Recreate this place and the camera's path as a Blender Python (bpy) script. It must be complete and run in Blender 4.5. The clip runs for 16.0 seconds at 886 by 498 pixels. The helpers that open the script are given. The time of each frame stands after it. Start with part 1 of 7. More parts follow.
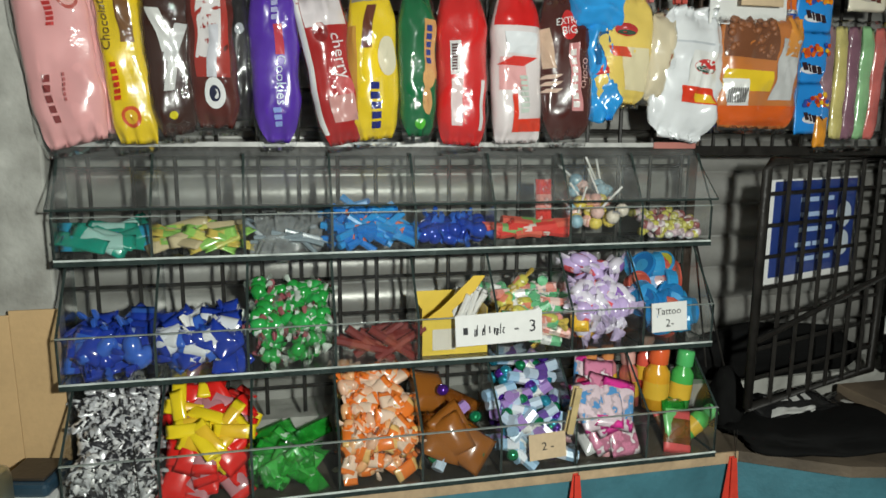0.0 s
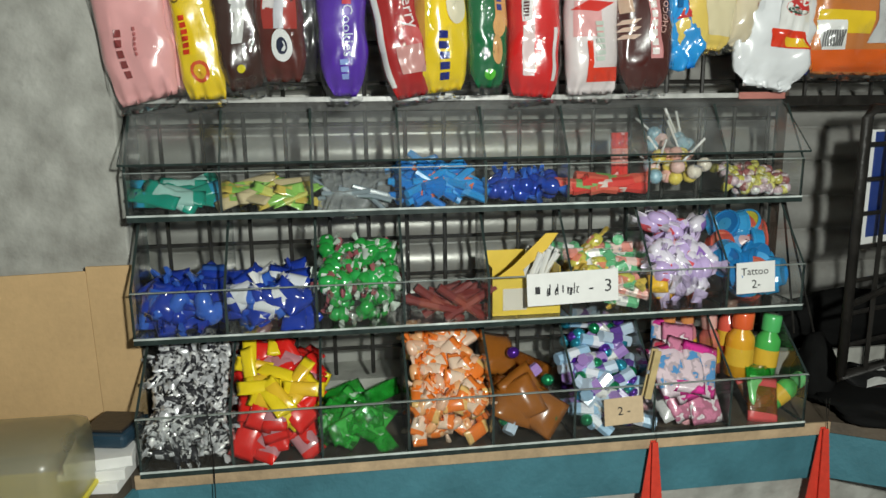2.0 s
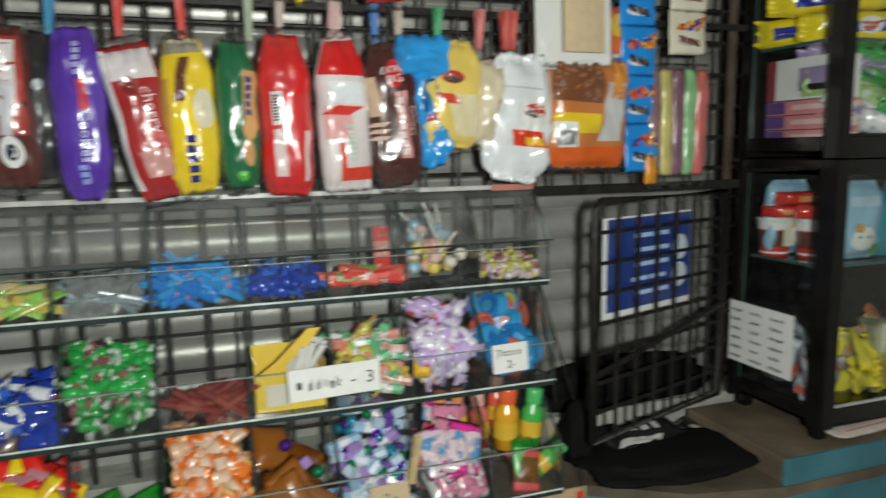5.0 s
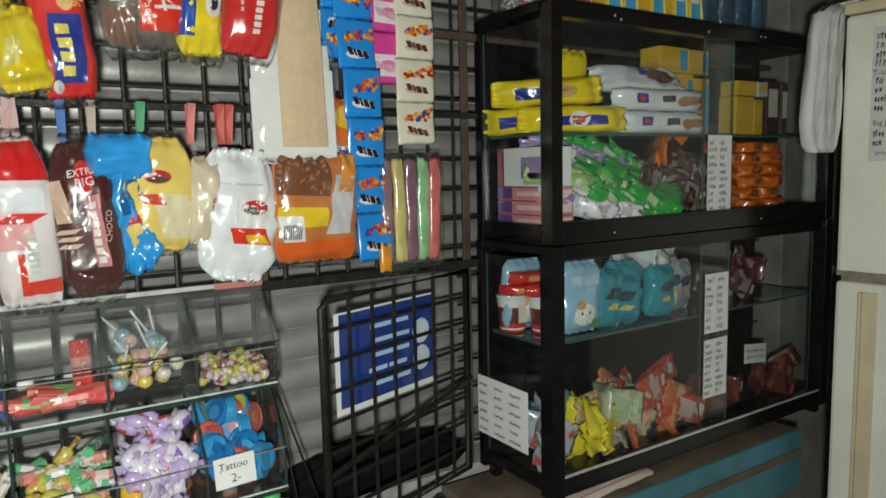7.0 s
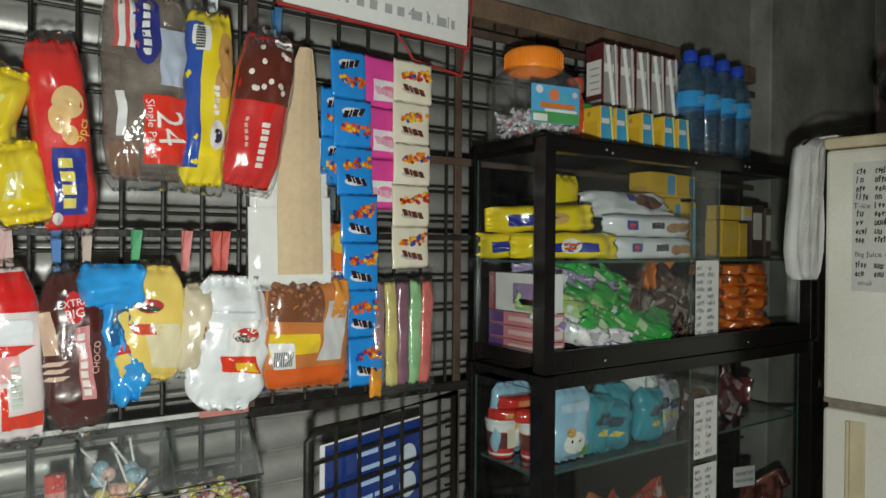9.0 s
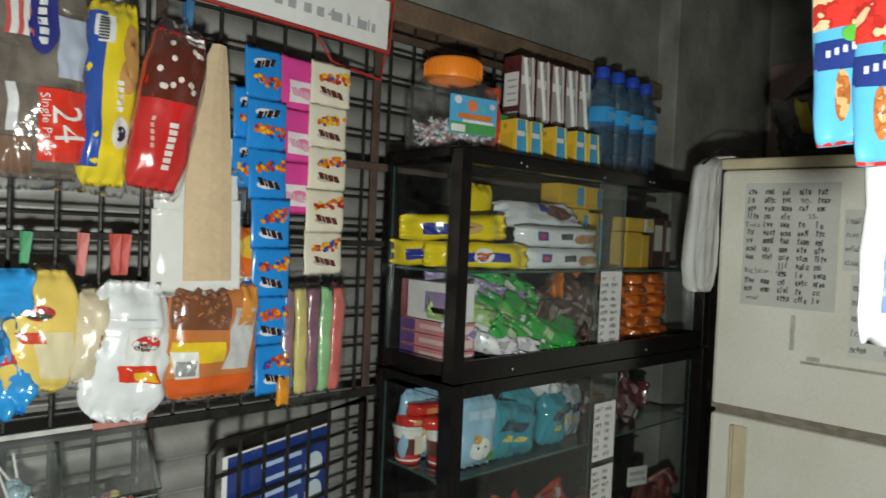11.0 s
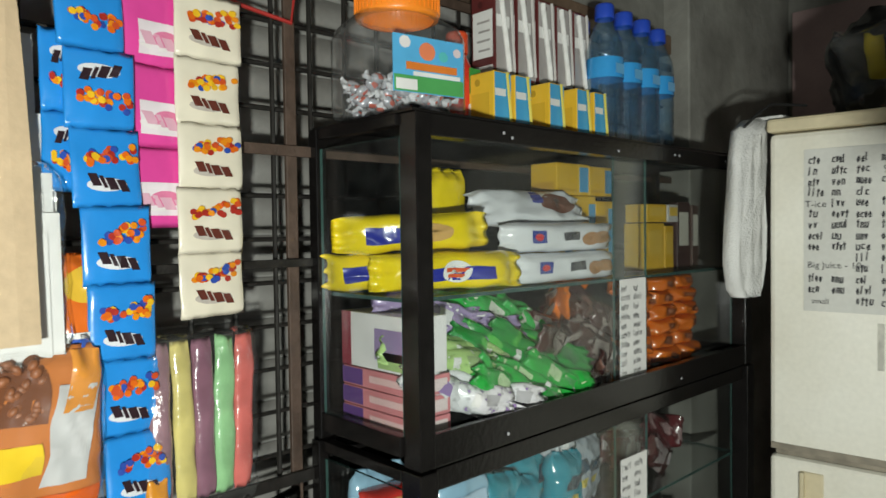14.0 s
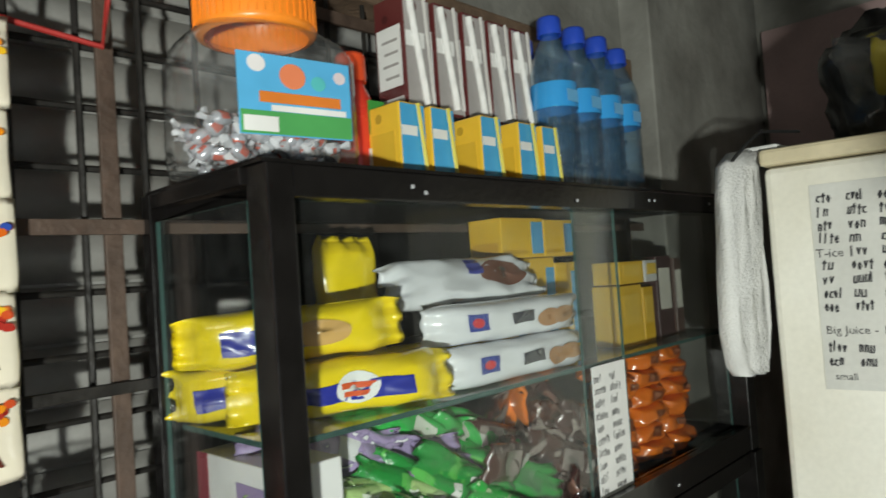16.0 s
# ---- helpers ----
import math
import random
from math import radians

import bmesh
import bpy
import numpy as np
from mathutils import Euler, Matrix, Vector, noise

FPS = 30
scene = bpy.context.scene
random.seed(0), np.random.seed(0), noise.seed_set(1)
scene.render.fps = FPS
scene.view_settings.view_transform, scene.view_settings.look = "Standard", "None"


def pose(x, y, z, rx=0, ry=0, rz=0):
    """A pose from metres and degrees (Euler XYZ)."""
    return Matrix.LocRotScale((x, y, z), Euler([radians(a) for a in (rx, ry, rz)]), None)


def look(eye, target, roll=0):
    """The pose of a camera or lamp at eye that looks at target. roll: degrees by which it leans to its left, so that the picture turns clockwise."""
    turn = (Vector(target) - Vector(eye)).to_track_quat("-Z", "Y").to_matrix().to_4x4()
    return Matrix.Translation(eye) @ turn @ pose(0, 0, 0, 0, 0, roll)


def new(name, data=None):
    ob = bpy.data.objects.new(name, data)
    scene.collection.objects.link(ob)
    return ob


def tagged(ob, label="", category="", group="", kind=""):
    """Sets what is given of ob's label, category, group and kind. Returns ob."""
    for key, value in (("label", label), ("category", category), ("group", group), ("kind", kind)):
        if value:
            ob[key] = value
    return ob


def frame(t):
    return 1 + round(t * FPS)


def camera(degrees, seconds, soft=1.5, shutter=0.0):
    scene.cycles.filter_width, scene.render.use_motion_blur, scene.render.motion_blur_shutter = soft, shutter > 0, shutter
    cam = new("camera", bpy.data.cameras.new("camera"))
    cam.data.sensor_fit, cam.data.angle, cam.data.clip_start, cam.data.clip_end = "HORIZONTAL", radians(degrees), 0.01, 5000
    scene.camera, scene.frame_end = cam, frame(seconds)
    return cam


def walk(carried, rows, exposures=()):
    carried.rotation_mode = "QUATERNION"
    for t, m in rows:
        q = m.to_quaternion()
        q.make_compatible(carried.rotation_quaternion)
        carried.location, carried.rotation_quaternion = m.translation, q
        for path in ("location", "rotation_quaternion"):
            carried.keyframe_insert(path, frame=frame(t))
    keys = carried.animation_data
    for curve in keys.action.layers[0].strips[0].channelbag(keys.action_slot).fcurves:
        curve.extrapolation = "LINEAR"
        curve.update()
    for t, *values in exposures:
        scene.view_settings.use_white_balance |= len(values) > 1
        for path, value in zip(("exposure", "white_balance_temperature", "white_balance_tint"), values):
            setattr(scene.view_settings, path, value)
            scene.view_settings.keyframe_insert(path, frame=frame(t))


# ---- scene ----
cam = camera(65.4, 16.0, shutter=0.5)
PATH = [
    (0, (-0.202, 0.042, 1.201), (0.237, 1.962, 0.858), 0.4),
    (0.5, (-0.198, 0.05, 1.181), (0.261, 1.965, 0.836), 0.3),
    (1, (-0.201, 0.058, 1.176), (0.208, 1.984, 0.825), 0.1),
    (1.5, (-0.219, 0.067, 1.158), (0.097, 2.01, 0.802), -0.5),
    (2, (-0.211, 0.069, 1.159), (0.055, 2.012, 0.767), -0.7),
    (2.5, (-0.2, 0.068, 1.16), (0.087, 2.012, 0.788), -0.8),
    (3, (-0.204, 0.065, 1.168), (0.066, 2.013, 0.807), -1.2),
    (3.5, (-0.201, 0.06, 1.177), (0.086, 2.015, 0.872), -0.7),
    (4, (-0.187, 0.054, 1.217), (0.112, 2.011, 0.932), -1.7),
    (4.5, (-0.158, 0.043, 1.233), (0.257, 1.98, 0.959), -1.1),
    (5, (-0.063, 0.02, 1.242), (0.579, 1.892, 0.954), -0.9),
    (7.5, (0.112, -0.016, 1.371), (1.21, 1.644, 1.177), -1.4),
    (8, (0.1, -0.01, 1.389), (1.183, 1.668, 1.285), -1.0),
    (8.5, (0.099, -0.005, 1.417), (1.197, 1.667, 1.381), -0.2),
    (11, (0.095, 0.006, 1.479), (1.426, 1.498, 1.432), 2.5),
    (11.5, (0.098, 0.007, 1.475), (1.512, 1.419, 1.396), 2.4),
    (12, (0.101, 0.015, 1.466), (1.539, 1.401, 1.365), 0.9),
    (12.5, (0.128, 0.05, 1.482), (1.529, 1.474, 1.38), 0.8),
    (13, (0.233, 0.148, 1.493), (1.64, 1.569, 1.449), -0.5),
    (13.5, (0.333, 0.22, 1.501), (1.72, 1.661, 1.449), -0.3),
    (14, (0.393, 0.287, 1.493), (1.764, 1.742, 1.438), -0.8),
    (14.5, (0.458, 0.393, 1.515), (1.881, 1.798, 1.503), -2.2),
    (15, (0.533, 0.451, 1.518), (1.951, 1.86, 1.571), -3.7),
    (15.5, (0.595, 0.446, 1.528), (1.987, 1.88, 1.587), -3.8),
    (16, (0.63, 0.428, 1.535), (2.063, 1.822, 1.608), -4.0),
]
walk(cam, [(t, look(eye, target, roll)) for t, eye, target, roll in PATH],
     exposures=[(0, 0.0), (3, 0.0), (4, -0.2), (5, -0.1), (8, 0.0), (12, 0.1), (13, 0.4), (14, 0.7), (16, 0.95)])

# ---- light ----
world = bpy.data.worlds.new("world")
scene.world = world
world.use_nodes = True
world.node_tree.nodes["Background"].inputs[0].default_value = (0.55, 0.6, 0.7, 1)
world.node_tree.nodes["Background"].inputs[1].default_value = 0.3


def lamp(name, kind, place, target, energy, colour, size=0.1, size_y=None):
    data = bpy.data.lights.new(name, kind)
    data.energy, data.color = energy, colour
    if kind == "AREA":
        data.size = size
        if size_y:
            data.shape, data.size_y = "RECTANGLE", size_y
    else:
        data.shadow_soft_size = size
    ob = new(name, data)
    ob.matrix_world = look(place, target)
    return ob


# Still stand-in for a torch held by the walker; no bulb hangs here.
TORCH_SPOT = (0.03, -0.12, 1.28)
lamp("torch_stand_in", "POINT", TORCH_SPOT, (0.2, 1.0, 1.2), 54.0, (0.96, 1.0, 0.92), 0.03)


# ---- materials ----
def M(name, col, rough=0.5, metal=0.0, var=0.15, scale=25.0, bump=0.15, bscale=120.0, coat=0.0, dark=None, spread=0.5):
    """A surface with coarse and fine variation of its colour, fine relief, and an optional stain colour."""
    m = bpy.data.materials.new(name)
    m.use_nodes = True
    nt = m.node_tree
    N, L = nt.nodes, nt.links
    p = N["Principled BSDF"]
    tc = N.new("ShaderNodeTexCoord")
    n1 = N.new("ShaderNodeTexNoise")
    n1.inputs["Scale"].default_value, n1.inputs["Detail"].default_value = scale, 6
    n2 = N.new("ShaderNodeTexNoise")
    n2.inputs["Scale"].default_value, n2.inputs["Detail"].default_value = bscale, 3
    L.new(tc.outputs["Object"], n1.inputs["Vector"])
    L.new(tc.outputs["Object"], n2.inputs["Vector"])
    ramp = N.new("ShaderNodeValToRGB")
    ramp.color_ramp.elements[0].position, ramp.color_ramp.elements[1].position = 0.5 - spread / 2, 0.5 + spread / 2
    low = dark or tuple(c * (1 - var) for c in col)
    ramp.color_ramp.elements[0].color = (*low, 1)
    ramp.color_ramp.elements[1].color = (*[min(1, c * (1 + var * 0.6)) for c in col], 1)
    L.new(n1.outputs["Fac"], ramp.inputs["Fac"])
    mix = N.new("ShaderNodeMix")
    mix.data_type, mix.blend_type = "RGBA", "MULTIPLY"
    mix.inputs[0].default_value = 0.35
    L.new(ramp.outputs["Color"], mix.inputs[6])
    r2 = N.new("ShaderNodeMapRange")
    r2.inputs["To Min"].default_value, r2.inputs["To Max"].default_value = 0.7, 1.15
    L.new(n2.outputs["Fac"], r2.inputs["Value"])
    L.new(r2.outputs["Result"], mix.inputs[7])
    L.new(mix.outputs[2], p.inputs["Base Color"])
    rr = N.new("ShaderNodeMapRange")
    rr.inputs["To Min"].default_value, rr.inputs["To Max"].default_value = max(0.03, rough * 0.75), min(1, rough * 1.25)
    L.new(n1.outputs["Fac"], rr.inputs["Value"])
    L.new(rr.outputs["Result"], p.inputs["Roughness"])
    p.inputs["Metallic"].default_value = metal
    p.inputs["Coat Weight"].default_value = coat
    p.inputs["Coat Roughness"].default_value = 0.12
    if bump:
        b = N.new("ShaderNodeBump")
        b.inputs["Strength"].default_value, b.inputs["Distance"].default_value = bump, 0.004
        L.new(n2.outputs["Fac"], b.inputs["Height"])
        L.new(b.outputs["Normal"], p.inputs["Normal"])
    return m


WRAP = {}


def wrap(col, mark=(0.78, 0.78, 0.76), share=0.42, metal=0.0, scale=85.0):
    """Sweet wrapper: shiny crinkled film whose small marks serve as print and as painted sparkle."""
    key = (tuple(col), tuple(mark), share, metal, scale)
    if key in WRAP:
        return WRAP[key]
    m = bpy.data.materials.new("sweet_wrapper")
    m.use_nodes = True
    N, L = m.node_tree.nodes, m.node_tree.links
    p = N["Principled BSDF"]
    tc = N.new("ShaderNodeTexCoord")
    info = N.new("ShaderNodeObjectInfo")
    add = N.new("ShaderNodeVectorMath")
    add.operation = "ADD"
    L.new(tc.outputs["Object"], add.inputs[0])
    L.new(info.outputs["Random"], add.inputs[1])
    n1 = N.new("ShaderNodeTexNoise")
    n1.inputs["Scale"].default_value, n1.inputs["Detail"].default_value = scale, 2
    n2 = N.new("ShaderNodeTexNoise")
    n2.inputs["Scale"].default_value, n2.inputs["Detail"].default_value = scale * 2.1, 4
    for n in (n1, n2):
        L.new(add.outputs[0], n.inputs["Vector"])
    r = N.new("ShaderNodeValToRGB")
    r.color_ramp.interpolation = "CONSTANT"
    e = r.color_ramp.elements
    e[0].position, e[0].color = 0.0, (*mark, 1)
    e[1].position, e[1].color = share, (*[c * 0.7 for c in col], 1)
    e2 = e.new(min(0.98, share + 0.08))
    e2.color = (*col, 1)
    L.new(n1.outputs["Fac"], r.inputs["Fac"])
    L.new(r.outputs["Color"], p.inputs["Base Color"])
    b = N.new("ShaderNodeBump")
    b.inputs["Strength"].default_value, b.inputs["Distance"].default_value = 0.5, 0.003
    L.new(n2.outputs["Fac"], b.inputs["Height"])
    L.new(b.outputs["Normal"], p.inputs["Normal"])
    p.inputs["Roughness"].default_value, p.inputs["Metallic"].default_value = 0.2, metal
    p.inputs["Coat Weight"].default_value, p.inputs["Coat Roughness"].default_value = 0.6, 0.08
    WRAP[key] = m
    return m


FILM = {}


def film(col, rough=0.24, metal=0.0):
    """Printed plastic film: glossy, softly creased."""
    key = (tuple(col), rough, metal)
    if key not in FILM:
        FILM[key] = M("printed_film", col, rough, metal, var=0.12, scale=18, bump=0.22, bscale=26, coat=0.6)
    return FILM[key]


def clear(name, tint, gloss=0.04, haze=0.05, rough=0.06, bump=0.0, bscale=40.0, dust=(0.75, 0.77, 0.76)):
    """Thin clear sheet: lets light through, mirrors by Fresnel, carries a little dust, on the lid also painted haze."""
    m = bpy.data.materials.new(name)
    m.use_nodes = True
    nt = m.node_tree
    N, L = nt.nodes, nt.links
    N.remove(N["Principled BSDF"])
    out = N["Material Output"]
    tr = N.new("ShaderNodeBsdfTransparent")
    tr.inputs[0].default_value = (*tint, 1)
    gl = N.new("ShaderNodeBsdfGlossy")
    gl.inputs["Roughness"].default_value = rough
    di = N.new("ShaderNodeBsdfDiffuse")
    di.inputs[0].default_value = (*dust, 1)
    fr = N.new("ShaderNodeLayerWeight")
    pw = N.new("ShaderNodeMath")
    pw.operation = "POWER"
    pw.inputs[1].default_value = 4.0
    L.new(fr.outputs["Facing"], pw.inputs[0])
    tc = N.new("ShaderNodeTexCoord")
    nz = N.new("ShaderNodeTexNoise")
    nz.inputs["Scale"].default_value, nz.inputs["Detail"].default_value = bscale, 5
    L.new(tc.outputs["Object"], nz.inputs["Vector"])
    mr = N.new("ShaderNodeMapRange")
    mr.inputs["From Min"].default_value, mr.inputs["From Max"].default_value = 0.35, 0.75
    mr.inputs["To Min"].default_value, mr.inputs["To Max"].default_value = haze * 0.4, haze * 1.8
    L.new(nz.outputs["Fac"], mr.inputs["Value"])
    m1 = N.new("ShaderNodeMixShader")
    L.new(mr.outputs["Result"], m1.inputs[0])
    L.new(tr.outputs[0], m1.inputs[1])
    L.new(di.outputs[0], m1.inputs[2])
    ad = N.new("ShaderNodeMath")
    ad.operation, ad.use_clamp = "ADD", True
    L.new(pw.outputs[0], ad.inputs[0])
    ad.inputs[1].default_value = gloss
    m2 = N.new("ShaderNodeMixShader")
    L.new(ad.outputs[0], m2.inputs[0])
    L.new(m1.outputs[0], m2.inputs[1])
    L.new(gl.outputs[0], m2.inputs[2])
    L.new(m2.outputs[0], out.inputs["Surface"])
    if bump:
        b = N.new("ShaderNodeBump")
        b.inputs["Strength"].default_value, b.inputs["Distance"].default_value = bump, 0.01
        L.new(nz.outputs["Fac"], b.inputs["Height"])
        for n in (gl, fr):
            L.new(b.outputs["Normal"], n.inputs["Normal"])
    return m


CONCRETE = M("rough_concrete", (0.4, 0.4, 0.37), 0.9, var=0.55, scale=20, bump=0.9, bscale=45, spread=0.5, dark=(0.27, 0.265, 0.24))
CEMENT = M("dark_cement", (0.3, 0.3, 0.27), 0.9, scale=7, bump=0.7, bscale=40, spread=0.5, dark=(0.13, 0.125, 0.11))
FLOORM = M("cement_floor", (0.13, 0.125, 0.12), 0.8, var=0.3, scale=6, bump=0.4)
# Unseen walls and ceiling, coloured dark so that little light bounces back.
DUSK = M("low_bounce_wall", (0.11, 0.11, 0.1), 0.9, var=0.4, scale=4, bump=0.5)
CEILM = M("ceiling_board", (0.13, 0.125, 0.12), 0.85, var=0.2, scale=4)
PINKM = M("faded_pink_board", (0.45, 0.32, 0.31), 0.9, var=0.25, scale=6)
STEEL = M("black_painted_steel", (0.022, 0.02, 0.018), 0.45, 0.1, var=0.5, scale=40, bump=0.3)
RUST = M("brown_painted_steel", (0.085, 0.055, 0.04), 0.6, 0.1, var=0.4, scale=30, bump=0.4)
SLATM = M("grey_shutter_steel", (0.48, 0.48, 0.46), 0.4, 0.35, scale=7, bump=0.12, dark=(0.26, 0.25, 0.23), spread=0.45)
BEAMM = M("weathered_beam", (0.17, 0.11, 0.07), 0.8, var=0.4, scale=20, bump=0.5)
PLY = M("plywood_edge", (0.5, 0.36, 0.22), 0.7, var=0.3, scale=30, bump=0.3)
TEAL = M("teal_painted_board", (0.06, 0.2, 0.25), 0.6, var=0.3, scale=14, bump=0.3)
ALU = M("black_anodised_aluminium", (0.008, 0.007, 0.0068), 0.22, 0.0, var=0.4, scale=30, bump=0.1)
GLASS = clear("cabinet_glass", (0.97, 0.985, 0.98), 0.015, 0.006, 0.008)
ACRYL = clear("clear_acrylic", (0.985, 0.99, 0.985), 0.02, 0.008, 0.1, bscale=60)
# The lid's stronger pale haze paints in the light it reflects.
ACRYL_LID = clear("hazed_acrylic", (0.97, 0.975, 0.97), 0.03, 0.06, 0.12, bscale=14)
ACRYL_EDGE = M("acrylic_edge", (0.03, 0.045, 0.042), 0.25, var=0.4, scale=60, bump=0)
ACRYL_RIM = M("green_acrylic_rim", (0.3, 0.34, 0.32), 0.3, var=0.4, scale=50, bump=0.1)
ACRYL_PALE = M("pale_acrylic_edge", (0.62, 0.68, 0.65), 0.25, var=0.5, scale=30, bump=0.1)
ACRYL_TOP = M("grey_acrylic_rim", (0.5, 0.5, 0.48), 0.35, var=0.3, scale=40, bump=0.1)
GLASS_EDGE = M("glass_edge", (0.04, 0.09, 0.08), 0.2, var=0.3, bump=0)
BAG = clear("clear_bag", (0.98, 0.985, 0.985), 0.03, 0.02, 0.08, bump=0.8, bscale=17)
FRIDGE = M("aged_white_enamel", (0.8, 0.79, 0.72), 0.35, dark=(0.66, 0.63, 0.52), spread=0.55, scale=4, bump=0.04, coat=0.3)
FRIDGE_TRIM = M("yellowed_plastic", (0.62, 0.54, 0.36), 0.45, var=0.2, scale=12, bump=0.08)
SEAL = M("grey_door_seal", (0.25, 0.22, 0.17), 0.7, var=0.4, scale=40)
PAPER = M("white_paper", (0.8, 0.8, 0.78), 0.75, var=0.06, scale=12, bump=0.1, bscale=60)
KRAFT = M("kraft_paper", (0.62, 0.47, 0.3), 0.8, var=0.1, scale=30, bump=0.15)
CARDB = M("cardboard", (0.6, 0.4, 0.2), 0.8, var=0.12, scale=8, bump=0.15)
INK = M("black_ink", (0.02, 0.02, 0.025), 0.6, var=0.3, bump=0)
CLOTH = M("white_cloth", (0.72, 0.72, 0.7), 0.9, var=0.1, scale=14, bump=0.5, bscale=300)
BLACKBAG = M("black_plastic_bag", (0.02, 0.02, 0.02), 0.22, var=0.4, scale=18, bump=0.6, bscale=35, coat=0.3)
ORANGE = M("orange_plastic", (0.9, 0.26, 0.02), 0.35, var=0.08, scale=15, bump=0.05)
BLUECAP = M("blue_plastic_cap", (0.02, 0.07, 0.5), 0.35, var=0.1, bump=0.05)
WATER = clear("bottle_plastic", (0.86, 0.95, 0.99), 0.14, 0.06, 0.05, bump=0.9, bscale=30, dust=(0.15, 0.5, 0.9))
JARP = clear("jar_plastic", (0.9, 0.9, 0.9), 0.04, 0.06, 0.08, bump=0.1)
FOIL = M("silver_wrap", (0.72, 0.73, 0.76), 0.25, 0.5, var=0.3, scale=60, bump=0.4)
for dull, amount in ((STEEL, 0.25), (ALU, 0.35)):
    dull.node_tree.nodes["Principled BSDF"].inputs["Specular IOR Level"].default_value = amount
RUBBER = M("dark_rubber", (0.02, 0.02, 0.02), 0.7, bump=0.1)

WHITE, BLACK = (0.78, 0.78, 0.76), (0.02, 0.018, 0.018)
CRED, CYEL, CBLU, CGRN = (0.66, 0.02, 0.02), (0.85, 0.6, 0.02), (0.02, 0.07, 0.5), (0.02, 0.32, 0.06)
CPUR, CPNK, CORG, CBRN = (0.1, 0.03, 0.4), (0.85, 0.3, 0.36), (0.85, 0.2, 0.02), (0.09, 0.025, 0.015)
SKY, TEALC, CREAM, MAG = (0.03, 0.32, 0.75), (0.03, 0.4, 0.5), (0.8, 0.72, 0.5), (0.8, 0.05, 0.35)


# ---- building helpers ----
def mesh_of(name, bm, mats, smooth=False):
    me = bpy.data.meshes.new(name)
    bm.normal_update()
    bm.to_mesh(me)
    bm.free()
    for m in mats if isinstance(mats, (list, tuple)) else [mats]:
        me.materials.append(m)
    if smooth:
        me.polygons.foreach_set("use_smooth", [True] * len(me.polygons))
    return me


def part(name, bm, mats, parent=None, label="", smooth=False, m=None):
    ob = new(name, bm if isinstance(bm, bpy.types.Mesh) else mesh_of(name, bm, mats, smooth))
    if parent:
        ob.parent = parent
    if m is not None:
        ob.matrix_basis = m
    return tagged(ob, label)


def thing(name, label, category, m=None, group="", kind=""):
    ob = new(name)
    ob.empty_display_size = 0.02
    if m is not None:
        ob.matrix_basis = m
    return tagged(ob, label, category, group, kind)


def box(bm, x0, x1, y0, y1, z0, z1, bevel=0.0, mat=0):
    made = bmesh.ops.create_cube(bm, size=1, matrix=Matrix.Translation(((x0 + x1) / 2, (y0 + y1) / 2, (z0 + z1) / 2)) @ Matrix.Diagonal((abs(x1 - x0), abs(y1 - y0), abs(z1 - z0), 1)))
    faces = {f for v in made["verts"] for f in v.link_faces}
    for f in faces:
        f.material_index = mat
    if bevel:
        edges = {e for f in faces for e in f.edges}
        bmesh.ops.bevel(bm, geom=list(edges), offset=bevel, segments=2, affect="EDGES", profile=0.5)
    return bm


def boxbm(*a, **k):
    return box(bmesh.new(), *a, **k)


def structure(name, bm, mats, label, category):
    return tagged(part(name, bm, mats), label, category, kind="structure")


def tube(bm, pts, r, n=6, mat=0):
    """A round bar along points."""
    rings = []
    for i, p in enumerate(pts):
        p = Vector(p)
        d = (Vector(pts[min(i + 1, len(pts) - 1)]) - Vector(pts[max(i - 1, 0)])).normalized()
        a = d.orthogonal().normalized()
        b = d.cross(a)
        rings.append([bm.verts.new(p + r * (math.cos(2 * math.pi * k / n) * a + math.sin(2 * math.pi * k / n) * b)) for k in range(n)])
    for q, s in zip(rings, rings[1:]):
        for k in range(n):
            bm.faces.new((q[k], q[(k + 1) % n], s[(k + 1) % n], s[k])).material_index = mat
    bm.faces.new(rings[0][::-1]).material_index = mat
    bm.faces.new(rings[-1]).material_index = mat
    return bm


def lathe(bm, profile, n=24, mat=0, centre=(0, 0, 0)):
    """Turned shape from (radius, height) pairs."""
    rings = [[bm.verts.new((centre[0] + r * math.cos(2 * math.pi * k / n), centre[1] + r * math.sin(2 * math.pi * k / n), centre[2] + z)) for k in range(n)] for r, z in profile]
    for q, s in zip(rings, rings[1:]):
        for k in range(n):
            bm.faces.new((q[k], q[(k + 1) % n], s[(k + 1) % n], s[k])).material_index = mat
    return rings


